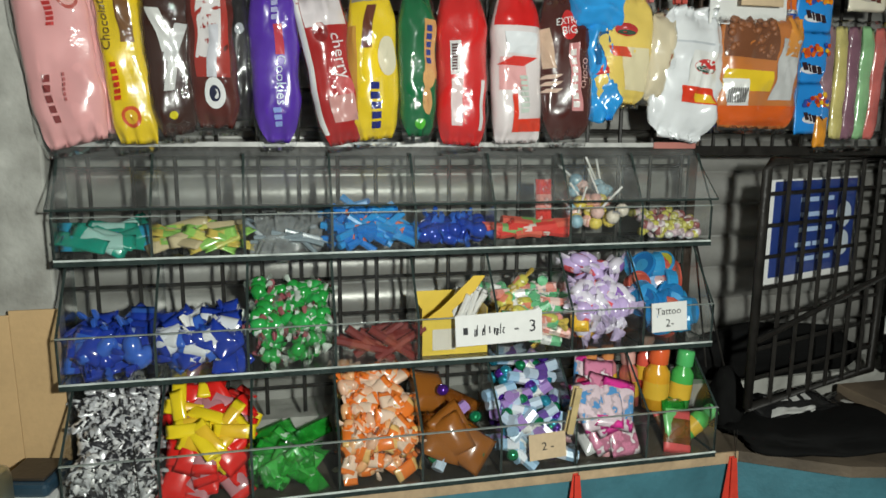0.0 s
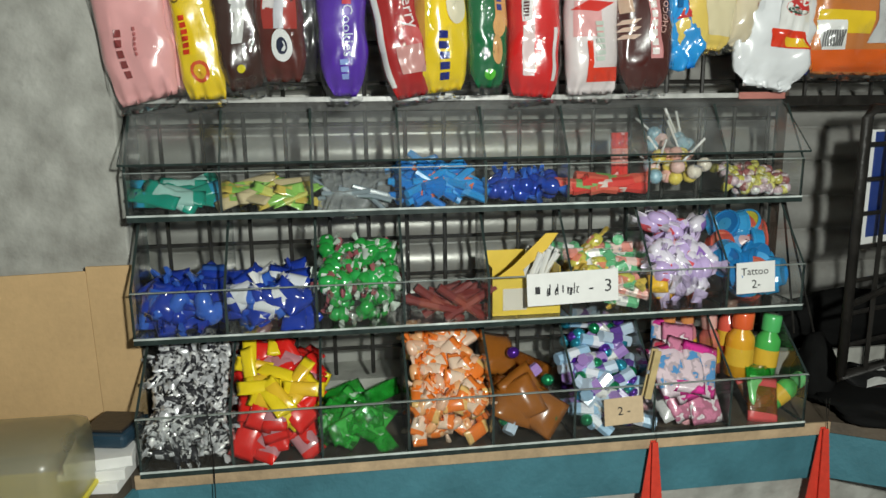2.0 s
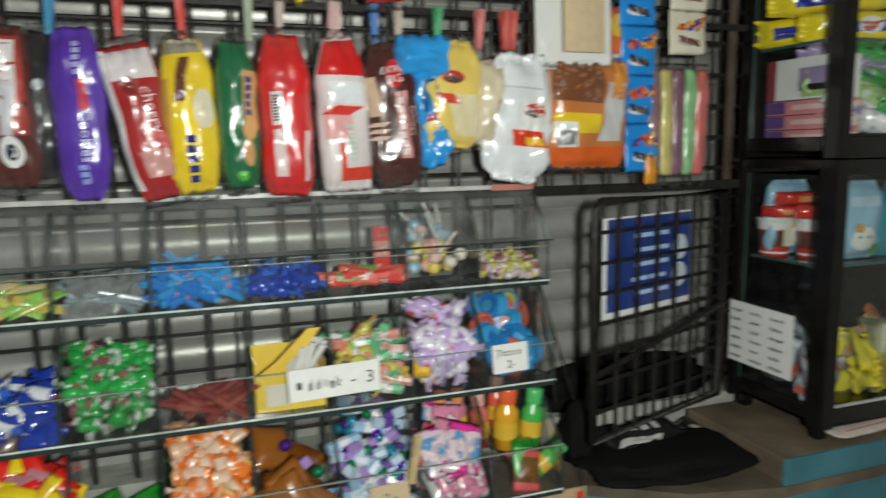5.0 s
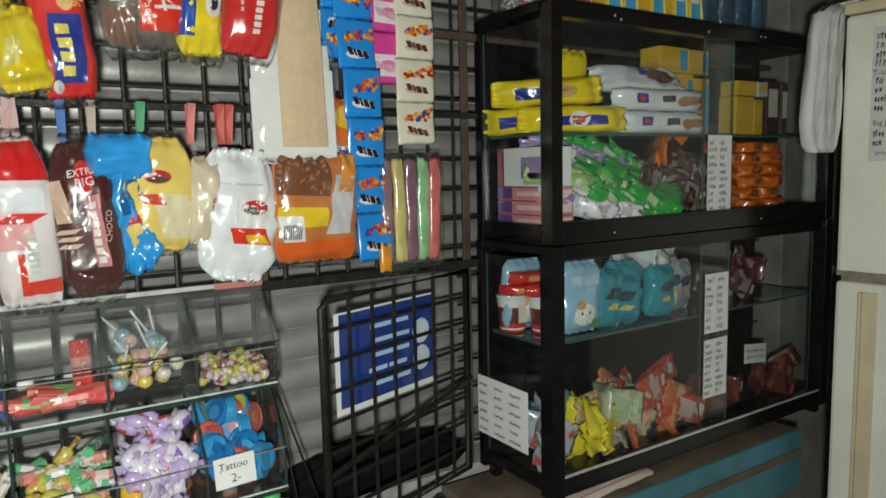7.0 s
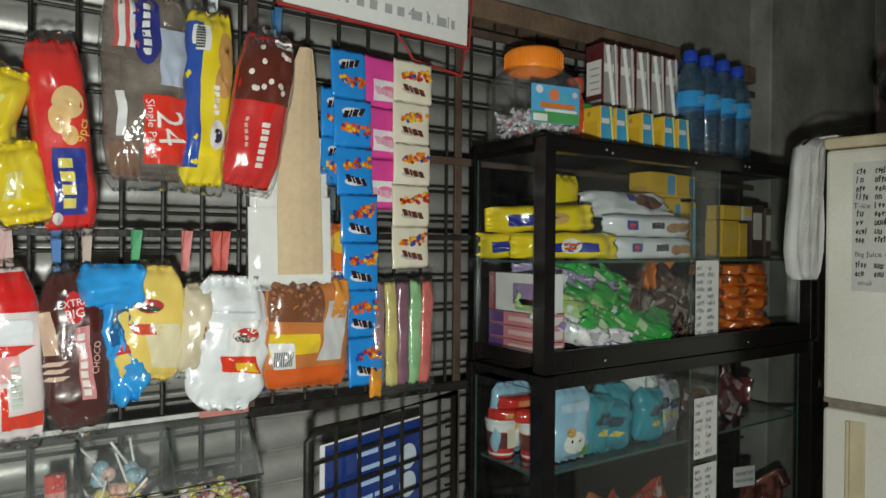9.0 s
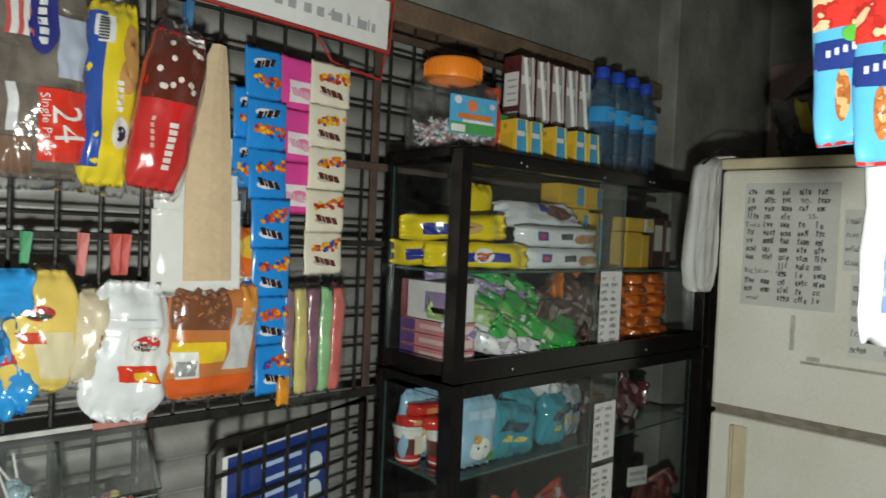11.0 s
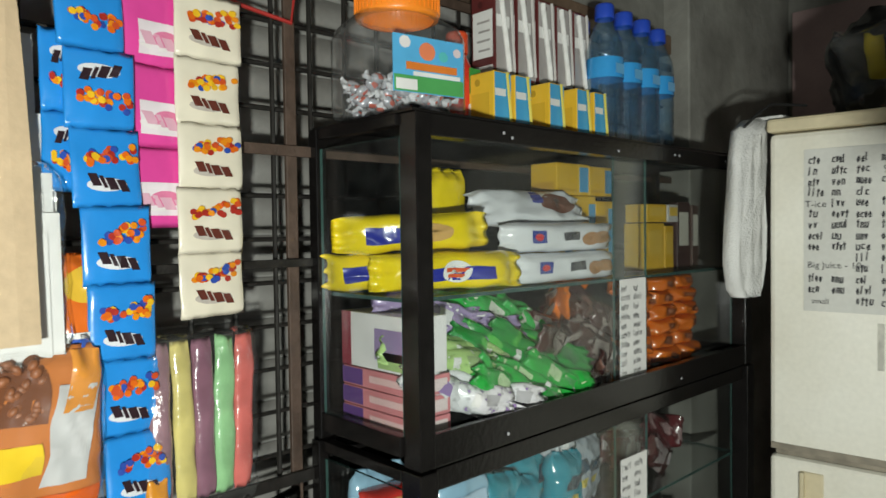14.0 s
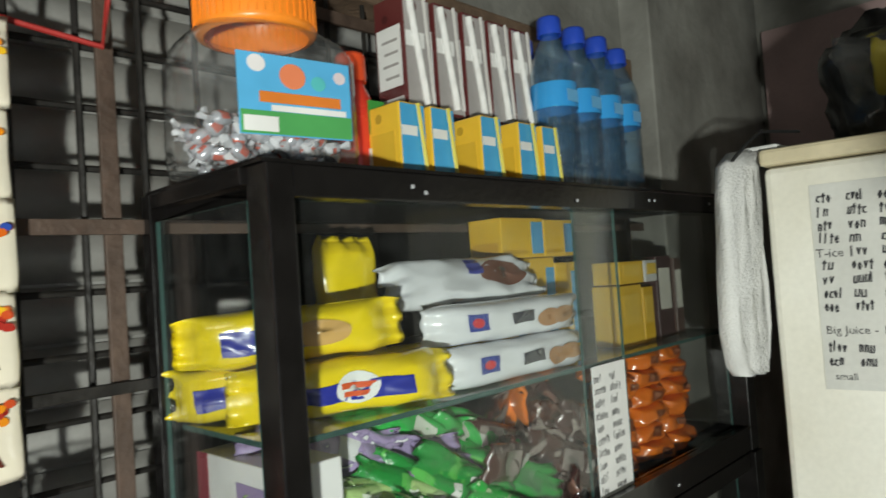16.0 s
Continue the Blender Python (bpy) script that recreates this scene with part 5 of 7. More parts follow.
fz = TIERS[2][0]
for dx, y, dz, c, k, h_, r_, t_ in ((0.018, 1.05, 0.05, (0.75, 0.2, 0.16), (0.8, 0.45, 0.4), 0.1, 0.016, -5), (0.052, 1.03, 0.05, (0.85, 0.42, 0.03), (0.85, 0.14, 0.04), 0.105, 0.021, 3), (0.05, 1.06, 0.075, (0.8, 0.12, 0.08), (0.8, 0.5, 0.4), 0.09, 0.016, 0), (0.098, 1.035, 0.045, (0.08, 0.5, 0.1), (0.1, 0.55, 0.16), 0.1, 0.019, 7), (0.088, 1.0, 0.012, (0.1, 0.5, 0.1), (0.15, 0.6, 0.2), 0.07, 0.016, 55)):
    toy_bottle(DX0 + BW * 7 + dx, y, fz + dz, c, k, h_, r_, t_)
for i, dx in enumerate((0.02, 0.06)):
    toy_bottle(DX0 + BW * 6 + 0.04 + dx, 1.055, fz + 0.07, (0.7, 0.25, 0.3), (0.75, 0.3, 0.1), tilt=4 - 8 * i)

# middle tier
DB, LB = film((0.015, 0.045, 0.36), 0.18), film((0.04, 0.13, 0.55), 0.18)
heap(1, 0, [twist(0.034, 0.014, 0.014, [DB, LB, film((0.3, 0.4, 0.7))]), minipack(0.034, 0.05, 0.018, [DB, LB], 20), minipack(0.036, 0.052, 0.02, [LB, DB], 57), minipack(0.032, 0.05, 0.018, [DB], 58), twist(0.032, 0.014, 0.013, [LB, DB])], 26, 0.045, 0.06, "dark blue film-wrapped sweet", "dark_blue_sweet", flat=55)
heap(1, 1, [twist(0.034, 0.014, 0.014, [DB, film(WHITE), film((0.7, 0.72, 0.78))]), minipack(0.034, 0.05, 0.018, [LB, film((0.75, 0.77, 0.8))], 21), minipack(0.036, 0.05, 0.02, [DB, film((0.7, 0.73, 0.78))], 59), minipack(0.034, 0.05, 0.018, [DB], 60), twist(0.034, 0.014, 0.014, [film((0.02, 0.08, 0.5), 0.18), DB])], 26, 0.045, 0.062, "blue and white film-wrapped sweet", "blue_white_sweet", flat=55)
GR = film((0.02, 0.3, 0.05), 0.2)
GRW = film((0.65, 0.72, 0.66), 0.2)
heap(1, 2, [twist(0.022, 0.0115, 0.009, [GR, clear("wrapper_tail", (0.85, 0.9, 0.85), 0.1, 0.3, 0.1, bump=0.5, bscale=90, dust=(0.5, 0.55, 0.5))]), twist(0.022, 0.0115, 0.009, [GR, GRW, GRW]), twist(0.022, 0.0115, 0.009, [film((0.03, 0.36, 0.08), 0.2), film((0.35, 0.1, 0.12))])], 68, 0.065, 0.108, "green twist-wrapped sweet with white ends", "green_sweet", flat=70)
heap(1, 3, [stick(0.085, 0.0065, [film((0.2, 0.03, 0.025)), film((0.28, 0.06, 0.04))])], 7, 0.018, 0.02, "dark red candy stick in film", "candy_stick", flat=5, lean=0)
# yellow carton with white sticks
ob = thing("stick_carton", "open yellow carton of white candy sticks", "carton", pose(DX0 + BW * 4 + 0.059, 1.035, TIERS[1][0] + 0.0005))
bm = bmesh.new()
for a_ in ((-0.05, 0.05, -0.03, -0.029, 0, 0.055), (-0.05, 0.05, 0.029, 0.03, 0, 0.085), (-0.05, -0.049, -0.028, 0.028, 0, 0.07), (0.049, 0.05, -0.028, 0.028, 0, 0.07), (-0.049, 0.049, -0.028, 0.028, 0, 0.001)):
    box(bm, *a_)
part("tray", bm, F((0.82, 0.58, 0.06), 0.5), ob)
bm = bmesh.new()
q_ = [(-0.048, 0.052), (-0.02, 0.072), (0.028, 0.118), (0.046, 0.118), (0.03, 0.095), (-0.005, 0.066), (0.0, 0.052)]
a_, b_ = [bm.verts.new((px, -0.0265, pz)) for px, pz in q_], [bm.verts.new((px, -0.025, pz)) for px, pz in q_]
bm.faces.new(a_)
bm.faces.new(b_[::-1])
for k in range(len(q_)):
    bm.faces.new((a_[k], b_[k], b_[(k + 1) % len(q_)], a_[(k + 1) % len(q_)]))
part("flap", bm, F((0.78, 0.52, 0.05), 0.5), ob, "torn raised flap")
part("picture", boxbm(-0.035, 0.0, -0.0312, -0.0302, 0.008, 0.04), F((0.75, 0.7, 0.62)), ob)
part("picture", boxbm(0.01, 0.045, -0.0312, -0.0302, 0.012, 0.034), F((0.8, 0.75, 0.6)), ob)
rng = random.Random(31)
st_mesh = mesh_of("stick", tube(bmesh.new(), [(0, 0, 0), (0, 0, 0.092)], 0.0045, 7), F(WHITE))
for i in range(16):
    part("stick", st_mesh, None, ob, m=pose(rng.uniform(-0.015, 0.02), rng.uniform(-0.02, 0.02), 0.005, rng.uniform(-8, 8), rng.uniform(12, 32), 0))
heap(1, 5, [stick(0.05, 0.0085, [G((0.75, 0.3, 0.25)), G((0.8, 0.6, 0.55))]), stick(0.05, 0.0085, [G((0.15, 0.5, 0.25)), G(WHITE)]), twist(0.03, 0.012, 0.014, [G((0.6, 0.55, 0.1)), G((0.7, 0.5, 0.1)), G((0.7, 0.25, 0.15))])], 22, 0.045, 0.1, "pink, green and yellow wrapped candy stick", "candy_roll", flat=70)
heap(1, 6, [twist(0.034, 0.0145, 0.014, [film((0.55, 0.42, 0.72)), film((0.75, 0.7, 0.8)), G((0.7, 0.1, 0.12))]), twist(0.034, 0.0145, 0.014, [film((0.72, 0.68, 0.78)), film((0.6, 0.5, 0.72)), film((0.3, 0.15, 0.5))])], 30, 0.06, 0.145, "lilac and white twist-wrapped sweet", "lilac_sweet", flat=60)
heap(1, 6, [minipack(0.03, 0.03, 0.014, [G((0.85, 0.5, 0.03))], 22), minipack(0.03, 0.03, 0.014, [G((0.8, 0.2, 0.08))], 23)], 9, 0.04, 0.06, "orange and yellow film-wrapped sweet", "flat_sweet", flat=70, seed=44)
def tub(r, rim, lid, mark):
    """A shallow round tub along z with a raised rim and a round mark on its lid."""
    bm = bmesh.new()
    lathe(bm, [(0.001, -0.009), (r * 0.85, -0.009), (r * 0.95, 0.004)], 18, 0)
    lathe(bm, [(r * 0.95, 0.004), (r, 0.005), (r, 0.009), (r * 0.9, 0.01), (r * 0.86, 0.008)], 18, 0)
    lathe(bm, [(r * 0.86, 0.008), (r * 0.45, 0.008)], 18, 1)
    lathe(bm, [(r * 0.45, 0.008), (0.001, 0.0085)], 18, 2)
    return mesh_of("tub", bm, [film(rim), film(lid), film(mark)])


DISC = [tub(0.024, (0.03, 0.3, 0.62), (0.03, 0.22, 0.5), (0.5, 0.3, 0.3)), tub(0.024, (0.04, 0.3, 0.6), (0.55, 0.5, 0.06), (0.5, 0.46, 0.08)), tub(0.024, (0.55, 0.1, 0.07), (0.6, 0.16, 0.1), (0.65, 0.3, 0.2)), tub(0.024, (0.02, 0.22, 0.55), (0.02, 0.16, 0.45), (0.05, 0.3, 0.6))]
heap(1, 7, DISC, 15, 0.05, 0.125, "blue round candy tub with a coloured lid", "candy_tub", "candy tub", flat=45, lean=62)

# top tier
TG = film((0.01, 0.3, 0.22), 0.2)
heap(0, 0, [minipack(0.022, 0.075, 0.011, [TG, film((0.35, 0.6, 0.55))], 30), minipack(0.022, 0.072, 0.011, [TG], 31), minipack(0.022, 0.07, 0.01, [film((0.02, 0.3, 0.5)), TG], 54)], 7, 0.02, 0.035, "teal and blue gum packet", "gum_stick", flat=30)
heap(0, 1, [minipack(0.014, 0.075, 0.006, [film((0.3, 0.6, 0.12)), film((0.6, 0.6, 0.15))], 32), minipack(0.014, 0.07, 0.006, [film((0.65, 0.5, 0.1)), film((0.25, 0.5, 0.1))], 33), minipack(0.016, 0.07, 0.006, [film((0.6, 0.5, 0.3))], 55)], 13, 0.018, 0.036, "green and yellow sweet packet", "packet_stick", flat=40)
heap(0, 2, [stick(0.075, 0.0035, [film((0.26, 0.32, 0.36)), film((0.5, 0.56, 0.6))]), minipack(0.02, 0.07, 0.006, [clear("grey_film", (0.8, 0.83, 0.85), 0.08, 0.2, 0.1, bump=0.5, bscale=60)], 56)], 18, 0.018, 0.036, "thin grey candy stick in clear film", "candy_stick", flat=40)
heap(0, 3, [stick(0.075, 0.0055, [film((0.02, 0.2, 0.62)), film((0.7, 0.2, 0.1))]), stick(0.075, 0.0055, [film((0.03, 0.3, 0.7)), film((0.08, 0.35, 0.72))])], 32, 0.03, 0.062, "blue and red striped candy stick", "candy_stick", flat=45)
heap(0, 4, [ball(0.013, [film((0.015, 0.06, 0.45), 0.14, 0.3)]), twist(0.024, 0.012, 0.01, [film((0.02, 0.07, 0.45), 0.15, 0.2), film((0.04, 0.15, 0.6))])], 20, 0.025, 0.036, "deep blue foil-wrapped sweet", "wrapped_sweet", flat=60)
heap(0, 5, [stick(0.095, 0.0085, [film((0.72, 0.05, 0.04)), film((0.75, 0.62, 0.58))]), stick(0.095, 0.0085, [film((0.7, 0.12, 0.08)), film((0.2, 0.4, 0.12))])], 8, 0.022, 0.034, "red and white candy roll", "candy_bar", flat=8, lean=0)
for dx in (0.088, 0.1):
    ob = new("candy_roll", stick(0.07, 0.0075, [G((0.7, 0.06, 0.05)), G((0.7, 0.3, 0.26))]))
    ob.matrix_basis = pose(DX0 + BW * 5 + dx, 1.06, TIERS[0][0] + 0.062, 0, 88, 0)
    tagged(ob, "red candy roll standing on end", "sweet", "top tier in bin 6")
for bn, n_, hb in ((6, 26, 0.085), (7, 0, 0)):
    rng = random.Random(61)
    for i in range(n_):
        t = rng.random()
        ob = thing("lollipop", "small wrapped lollipop in pale pink and yellow film", "lollipop", pose(DX0 + BW * bn + rng.uniform(0.015, 0.105), 1.02 + 0.05 * t, TIERS[0][0] + 0.012 + (0.03 + hb * 0.7 * t) * rng.uniform(0.3, 1.0), rng.uniform(-50, 50), rng.uniform(-50, 50), 0), "lollipops in the display")
        c = rng.choice(((0.75, 0.6, 0.12), (0.75, 0.42, 0.35), (0.72, 0.65, 0.55), (0.75, 0.5, 0.45), (0.3, 0.5, 0.6)))
        bm = bmesh.new()
        bmesh.ops.create_icosphere(bm, subdivisions=2, radius=0.0112)
        part("candy", bm, G(c), ob, smooth=True)
        if i < 9:
            part("stick", tube(bmesh.new(), [(0, 0, 0.011), (0, 0, 0.055)], 0.0019, 6), F(WHITE), ob)
heap(0, 7, [ball(0.008, [G((0.55, 0.5, 0.1)), G((0.7, 0.65, 0.2))]), ball(0.008, [G((0.3, 0.1, 0.1)), G((0.6, 0.45, 0.4))]), ball(0.008, [G((0.6, 0.45, 0.5)), G(WHITE)])], 48, 0.025, 0.045, "small yellow and brown foil-wrapped ball", "foil_ball", flat=90)


# price cards on the tiers
def card(x, y, z, w, h, label, tilt=0.0, paper=None):
    ob = thing("price_card", label, "price card", pose(x, y, z, -4, tilt, 0))
    part("card", boxbm(-w / 2, w / 2, 0, 0.0012, -h / 2, h / 2), paper or PAPER, ob)
    return ob


ob = card(0.098, TIERS[1][1] - 0.0065, 0.913, 0.133, 0.046, "white card with a handwritten price on the middle tier", -1.5)
bm = bmesh.new()
for k, (dx, w_) in enumerate(((-0.055, 0.014), (-0.038, 0.008), (-0.027, 0.009), (-0.016, 0.005), (-0.009, 0.008), (0.001, 0.008))):
    scribble(bm, dx, -0.008, w_, 0.013 + (0.006 if k in (0, 3) else 0), random.Random(k + 5), -0.0008, 0.0016)
part("lettering", bm, INK, ob)
part("lettering", flat_text("-  3", 0.026), INK, ob, m=pose(0.04, -0.0009, -0.001))
ob = card(0.375, TIERS[1][1] - 0.0065, 0.915, 0.06, 0.046, "small white handwritten card on the middle tier", -2)
part("lettering", flat_text("Tattoo", 0.0155), INK, ob, m=pose(-0.002, -0.0009, 0.009))
part("lettering", flat_text("2-", 0.018), INK, ob, m=pose(0.0, -0.0009, -0.01))
ob = card(0.168, TIERS[2][1] - 0.0065, 0.735, 0.058, 0.04, "yellowed handwritten card on the bottom tier", -3, KRAFT)
part("lettering", flat_text("2 -", 0.018), INK, ob, m=pose(0.0, -0.0009, 0.0))
ob = thing("wooden_peg", "pale wooden clothespin clipped to the front of the display", "clothespin", pose(0.205, TIERS[2][1] - 0.01, 0.79, 0, 10, 0))
for s in (-1, 1):
    part("leg", boxbm(-0.005, 0.005, s * 0.005 - 0.002, s * 0.005 + 0.002, -0.036, 0.036, bevel=0.0012), M("pale_wood", (0.55, 0.42, 0.2), 0.7, var=0.2, scale=60), ob)
part("spring", tube(bmesh.new(), [(-0.006, 0, 0.002), (0.006, 0, 0.002)], 0.003, 8), FOIL, ob)

# ---- goods in the glass cabinet ----
def lying(name, label, x, y, z, w, h, d, yaw, col, prints, seed, roll=0.0, pitch=0.0, category="biscuit pack", group="", crease=0.0025, weld=0.08, full=4.0):
    """A film pack lying on its back edge: its length runs along x, its front faces the walker."""
    ob = thing(name, label, category, pose(x, y, z, pitch, roll, yaw), group)
    pl = Pillow(h, w, d, seed, crease, full, weld)
    m = pose(0, 0, 0, 0, 90, 0)
    part("wrapper", pl.body(), film(col), ob, smooth=True, m=m)
    for k, pr in enumerate(prints):
        if pr[0] == "text":
            part("lettering", pl.letters(pr[1], pr[2], pr[3], pr[4], pr[5], 0.0024 + 0.0003 * k), film(pr[6], 0.35), ob, m=m)
        else:
            part(pr[1], pl.patch(*pr[2:6], 0.0012 + 0.0003 * k, pr[0], n=12, slant=pr[7] if len(pr) > 7 else 0.0), film(pr[6]), ob, smooth=True, m=m)
    return ob


S1, S2, S3, S4 = 1.412, 1.24, 1.034, 0.779
YB = (0.82, 0.62, 0.01)
# in these packs u runs downwards across the pack and v along its length
BUT = [("rect", "blue_band", -0.25, 0.45, -0.45, 0.55, (0.02, 0.03, 0.3)), ("ellipse", "badge", -0.55, 0.6, -0.15, 0.25, WHITE), ("rect", "badge_line", -0.2, 0.0, -0.1, 0.2, (0.65, 0.1, 0.03)), ("rect", "badge_line", 0.1, 0.3, -0.08, 0.18, (0.65, 0.1, 0.03))]
BUT2 = [("rect", "blue_band", -0.3, 0.5, -0.6, 0.2, (0.02, 0.03, 0.3)), ("ellipse", "biscuit", -0.5, 0.6, 0.0, 0.5, (0.6, 0.36, 0.12))]
for lab, x, y, z, w, yaw, prints, sd, rl in (("yellow and blue butter biscuit pack lying on the shelf", 1.025, 0.952, 0.027, 0.215, -22, BUT, 71, 0), ("yellow and blue butter biscuit pack lying on the shelf", 1.105, 0.985, 0.026, 0.185, -9, BUT2, 72, 2),
                                       ("yellow biscuit pack lying at the back of the shelf", 0.972, 1.02, 0.026, 0.17, -40, BUT2, 73, 0), ("yellow biscuit pack lying on top of the others", 0.992, 0.985, 0.078, 0.21, -30, BUT2, 74, -2)):
    lying("butter_biscuits", lab, x, y, S1 + z, w, 0.05, 0.05, yaw, YB, prints, sd, roll=rl, group="yellow biscuit packs", crease=0.005, weld=0.16)
pack("butter_biscuits", "yellow biscuit pack standing at the back of the shelf", 1.082, 1.583, 0.075, 0.17, 0.03, 4, YB, [("rect", "crimp", -0.9, 0.9, 0.78, 0.95, (0.75, 0.55, 0.01))], 75, y=1.02, sleeve=False, group="yellow biscuit packs", category="biscuit pack")
CHP = [("rect", "blue_badge", -0.45, 0.35, -0.62, -0.4, (0.05, 0.07, 0.3)), ("ellipse", "red_mark", -0.25, 0.2, -0.58, -0.45, (0.6, 0.04, 0.05)), ("rect", "dark_print", -0.35, 0.25, -0.1, 0.2, (0.05, 0.05, 0.06)), ("ellipse", "cookie", -0.3, 0.6, 0.25, 0.55, (0.4, 0.2, 0.08)), ("ellipse", "cookie", -0.4, 0.5, 0.45, 0.8, (0.42, 0.22, 0.09))]
lying("chip_cookies", "white cookie pack with a blue badge and chip cookies", 1.25, 0.93, S1 + 0.023, 0.25, 0.044, 0.045, -3, (0.74, 0.75, 0.78), CHP, 76, group="white cookie packs")
lying("chip_cookies", "white cookie pack with a blue badge and chip cookies", 1.245, 0.935, S1 + 0.068, 0.25, 0.044, 0.045, -5, (0.74, 0.75, 0.78), CHP, 77, group="white cookie packs")
lying("chip_cookies", "white cookie pack lying askew with brown cookies shown", 1.225, 0.975, S1 + 0.112, 0.235, 0.06, 0.03, -6, (0.72, 0.73, 0.76), [("ellipse", "cookie_picture", -0.6, 0.6, 0.1, 0.8, (0.2, 0.08, 0.05)), ("rect", "blue_badge", -0.7, 0.0, -0.05, 0.15, (0.05, 0.06, 0.3))], 78, pitch=-35, group="white cookie packs", crease=0.005)


def carton(name, label, x0, x1, y0, y1, z0, z1, col, faces=(), group="", category="carton", yaw=0.0, parts=()):
    """A printed carton with soft edges; faces: (side, u0, u1, v0, v1, colour, part name) with sides front, left, right, top."""
    ob = thing(name, label, category, pose((x0 + x1) / 2, (y0 + y1) / 2, z0, 0, 0, yaw), group)
    w, d, h = x1 - x0, y1 - y0, z1 - z0
    part("box", boxbm(-w / 2, w / 2, -d / 2, d / 2, 0, h, bevel=0.0015), F(col, 0.45), ob)
    for side, u0, u1, v0, v1, c, nm in faces:
        t = 0.0007
        if side == "front":
            part(nm, boxbm(-w / 2 + w * u0, -w / 2 + w * u1, -d / 2 - t, -d / 2 - 0.0001, h * v0, h * v1), F(c, 0.45), ob)
        elif side == "left":
            part(nm, boxbm(-w / 2 - t, -w / 2 - 0.0001, d / 2 - d * u1, d / 2 - d * u0, h * v0, h * v1), F(c, 0.45), ob)
        elif side == "top":
            part(nm, boxbm(-w / 2 + w * u0, -w / 2 + w * u1, -d / 2 + d * v0, -d / 2 + d * v1, h + 0.0001, h + t), F(c, 0.45), ob)
    return ob


YC = (0.75, 0.46, 0.03)
for x0, x1, z0, z1 in ((1.285, 1.35, S1, 1.545), (1.352, 1.42, S1, 1.548), (1.422, 1.475, S1, 1.54), (1.31, 1.40, 1.549, 1.602), (1.402, 1.47, 1.549, 1.6)):
    carton("milk_carton", "yellow drink carton with a blue panel stacked on the shelf", x0, x1, 0.985, 1.04, z0, z1, YC, (("front", 0.7, 0.98, 0.1, 0.9, (0.1, 0.35, 0.6), "blue_panel"), ("front", 0.05, 0.6, 0.1, 0.2, (0.6, 0.35, 0.02), "print"), ("left", 0.1, 0.9, 0.05, 0.4, (0.6, 0.34, 0.03), "print")), "yellow cartons")
for x0, x1, z0, z1, c in ((1.51, 1.575, S1, 1.50, YC), (1.578, 1.61, S1, 1.495, (0.7, 0.42, 0.02)), (1.515, 1.585, 1.502, 1.535, YC), (1.625, 1.675, S1, 1.54, (0.06, 0.03, 0.03)), (1.59, 1.63, 1.502, 1.535, (0.6, 0.6, 0.58)), (1.685, 1.71, S1, 1.535, (0.1, 0.06, 0.05))):
    carton("milk_carton", "small drink carton standing in the cabinet", x0, x1, 0.94, 0.985, z0, z1, c, (("front", 0.15, 0.85, 0.35, 0.85, (0.7, 0.68, 0.6) if c[0] < 0.2 else (0.78, 0.52, 0.08), "panel"),), "yellow cartons")

# second level
MRN, RSE = (0.25, 0.02, 0.04), (0.62, 0.22, 0.24)
for k in range(3):
    carton("cookie_box", "rose and maroon cookie box in a stack", 0.925, 0.985, 0.905, 1.05, S2 + 0.0255 * k, S2 + 0.0255 * (k + 1) - 0.001, RSE, (("left", 0.0, 0.3, 0.1, 0.95, (0.12, 0.05, 0.22), "purple_end"), ("left", 0.4, 0.93, 0.35, 0.7, (0.75, 0.5, 0.5), "lettering"), ("front", 0.1, 0.9, 0.2, 0.8, (0.72, 0.6, 0.6), "label")), "cookie boxes")
carton("cookie_box", "white cookie box with a maroon end on the stack", 0.925, 0.985, 0.91, 1.05, S2 + 0.077, S2 + 0.148, (0.76, 0.74, 0.74), (("left", 0.0, 0.14, 0.0, 1.0, MRN, "maroon_end"), ("left", 0.5, 0.98, 0.2, 0.75, (0.3, 0.22, 0.4), "purple_print"), ("left", 0.55, 0.9, 0.05, 0.35, (0.35, 0.5, 0.2), "green_print")), "cookie boxes")
rng = random.Random(17)


def pile(n, x0, x1, y0, y1, z0, zf, cols, w, h, label, name="sachet", category="sachet", group="", lean=60, d=0.016, crease=0.004, marks=True, swing=(40, 130)):
    """Film sachets thrown on a heap."""
    for i in range(n):
        c, c2 = rng.choice(cols)
        hgt = zf - z0
        k = (i + 0.5) / n
        ob = thing(name, label, category, pose(rng.uniform(x0, x1), rng.uniform(y0, y1), z0 + 0.012 + hgt * k * rng.uniform(0.75, 1.0), rng.uniform(-lean, lean) - 20, rng.uniform(*swing), rng.uniform(-35, 35)), group)
        pl = Pillow(w * rng.uniform(0.85, 1.1), h * rng.uniform(0.85, 1.1), d, rng.randrange(999), crease, 3.0, 0.1)
        part("wrapper", pl.body(9, 12), wrap(c, c2, 0.4, 0.0, 42.0) if marks else F(c), ob, smooth=True)
        if marks:
            part("print", pl.patch(-0.6, 0.6, -0.4, 0.3, 0.001, "rect", 5, rng.uniform(-0.2, 0.2)), F(c2), ob, smooth=True)
            part("print", pl.patch(-0.5, 0.3, 0.45, 0.7, 0.001, "rect", 4), F(tuple(min(0.8, v + 0.25) for v in c2)), ob, smooth=True)


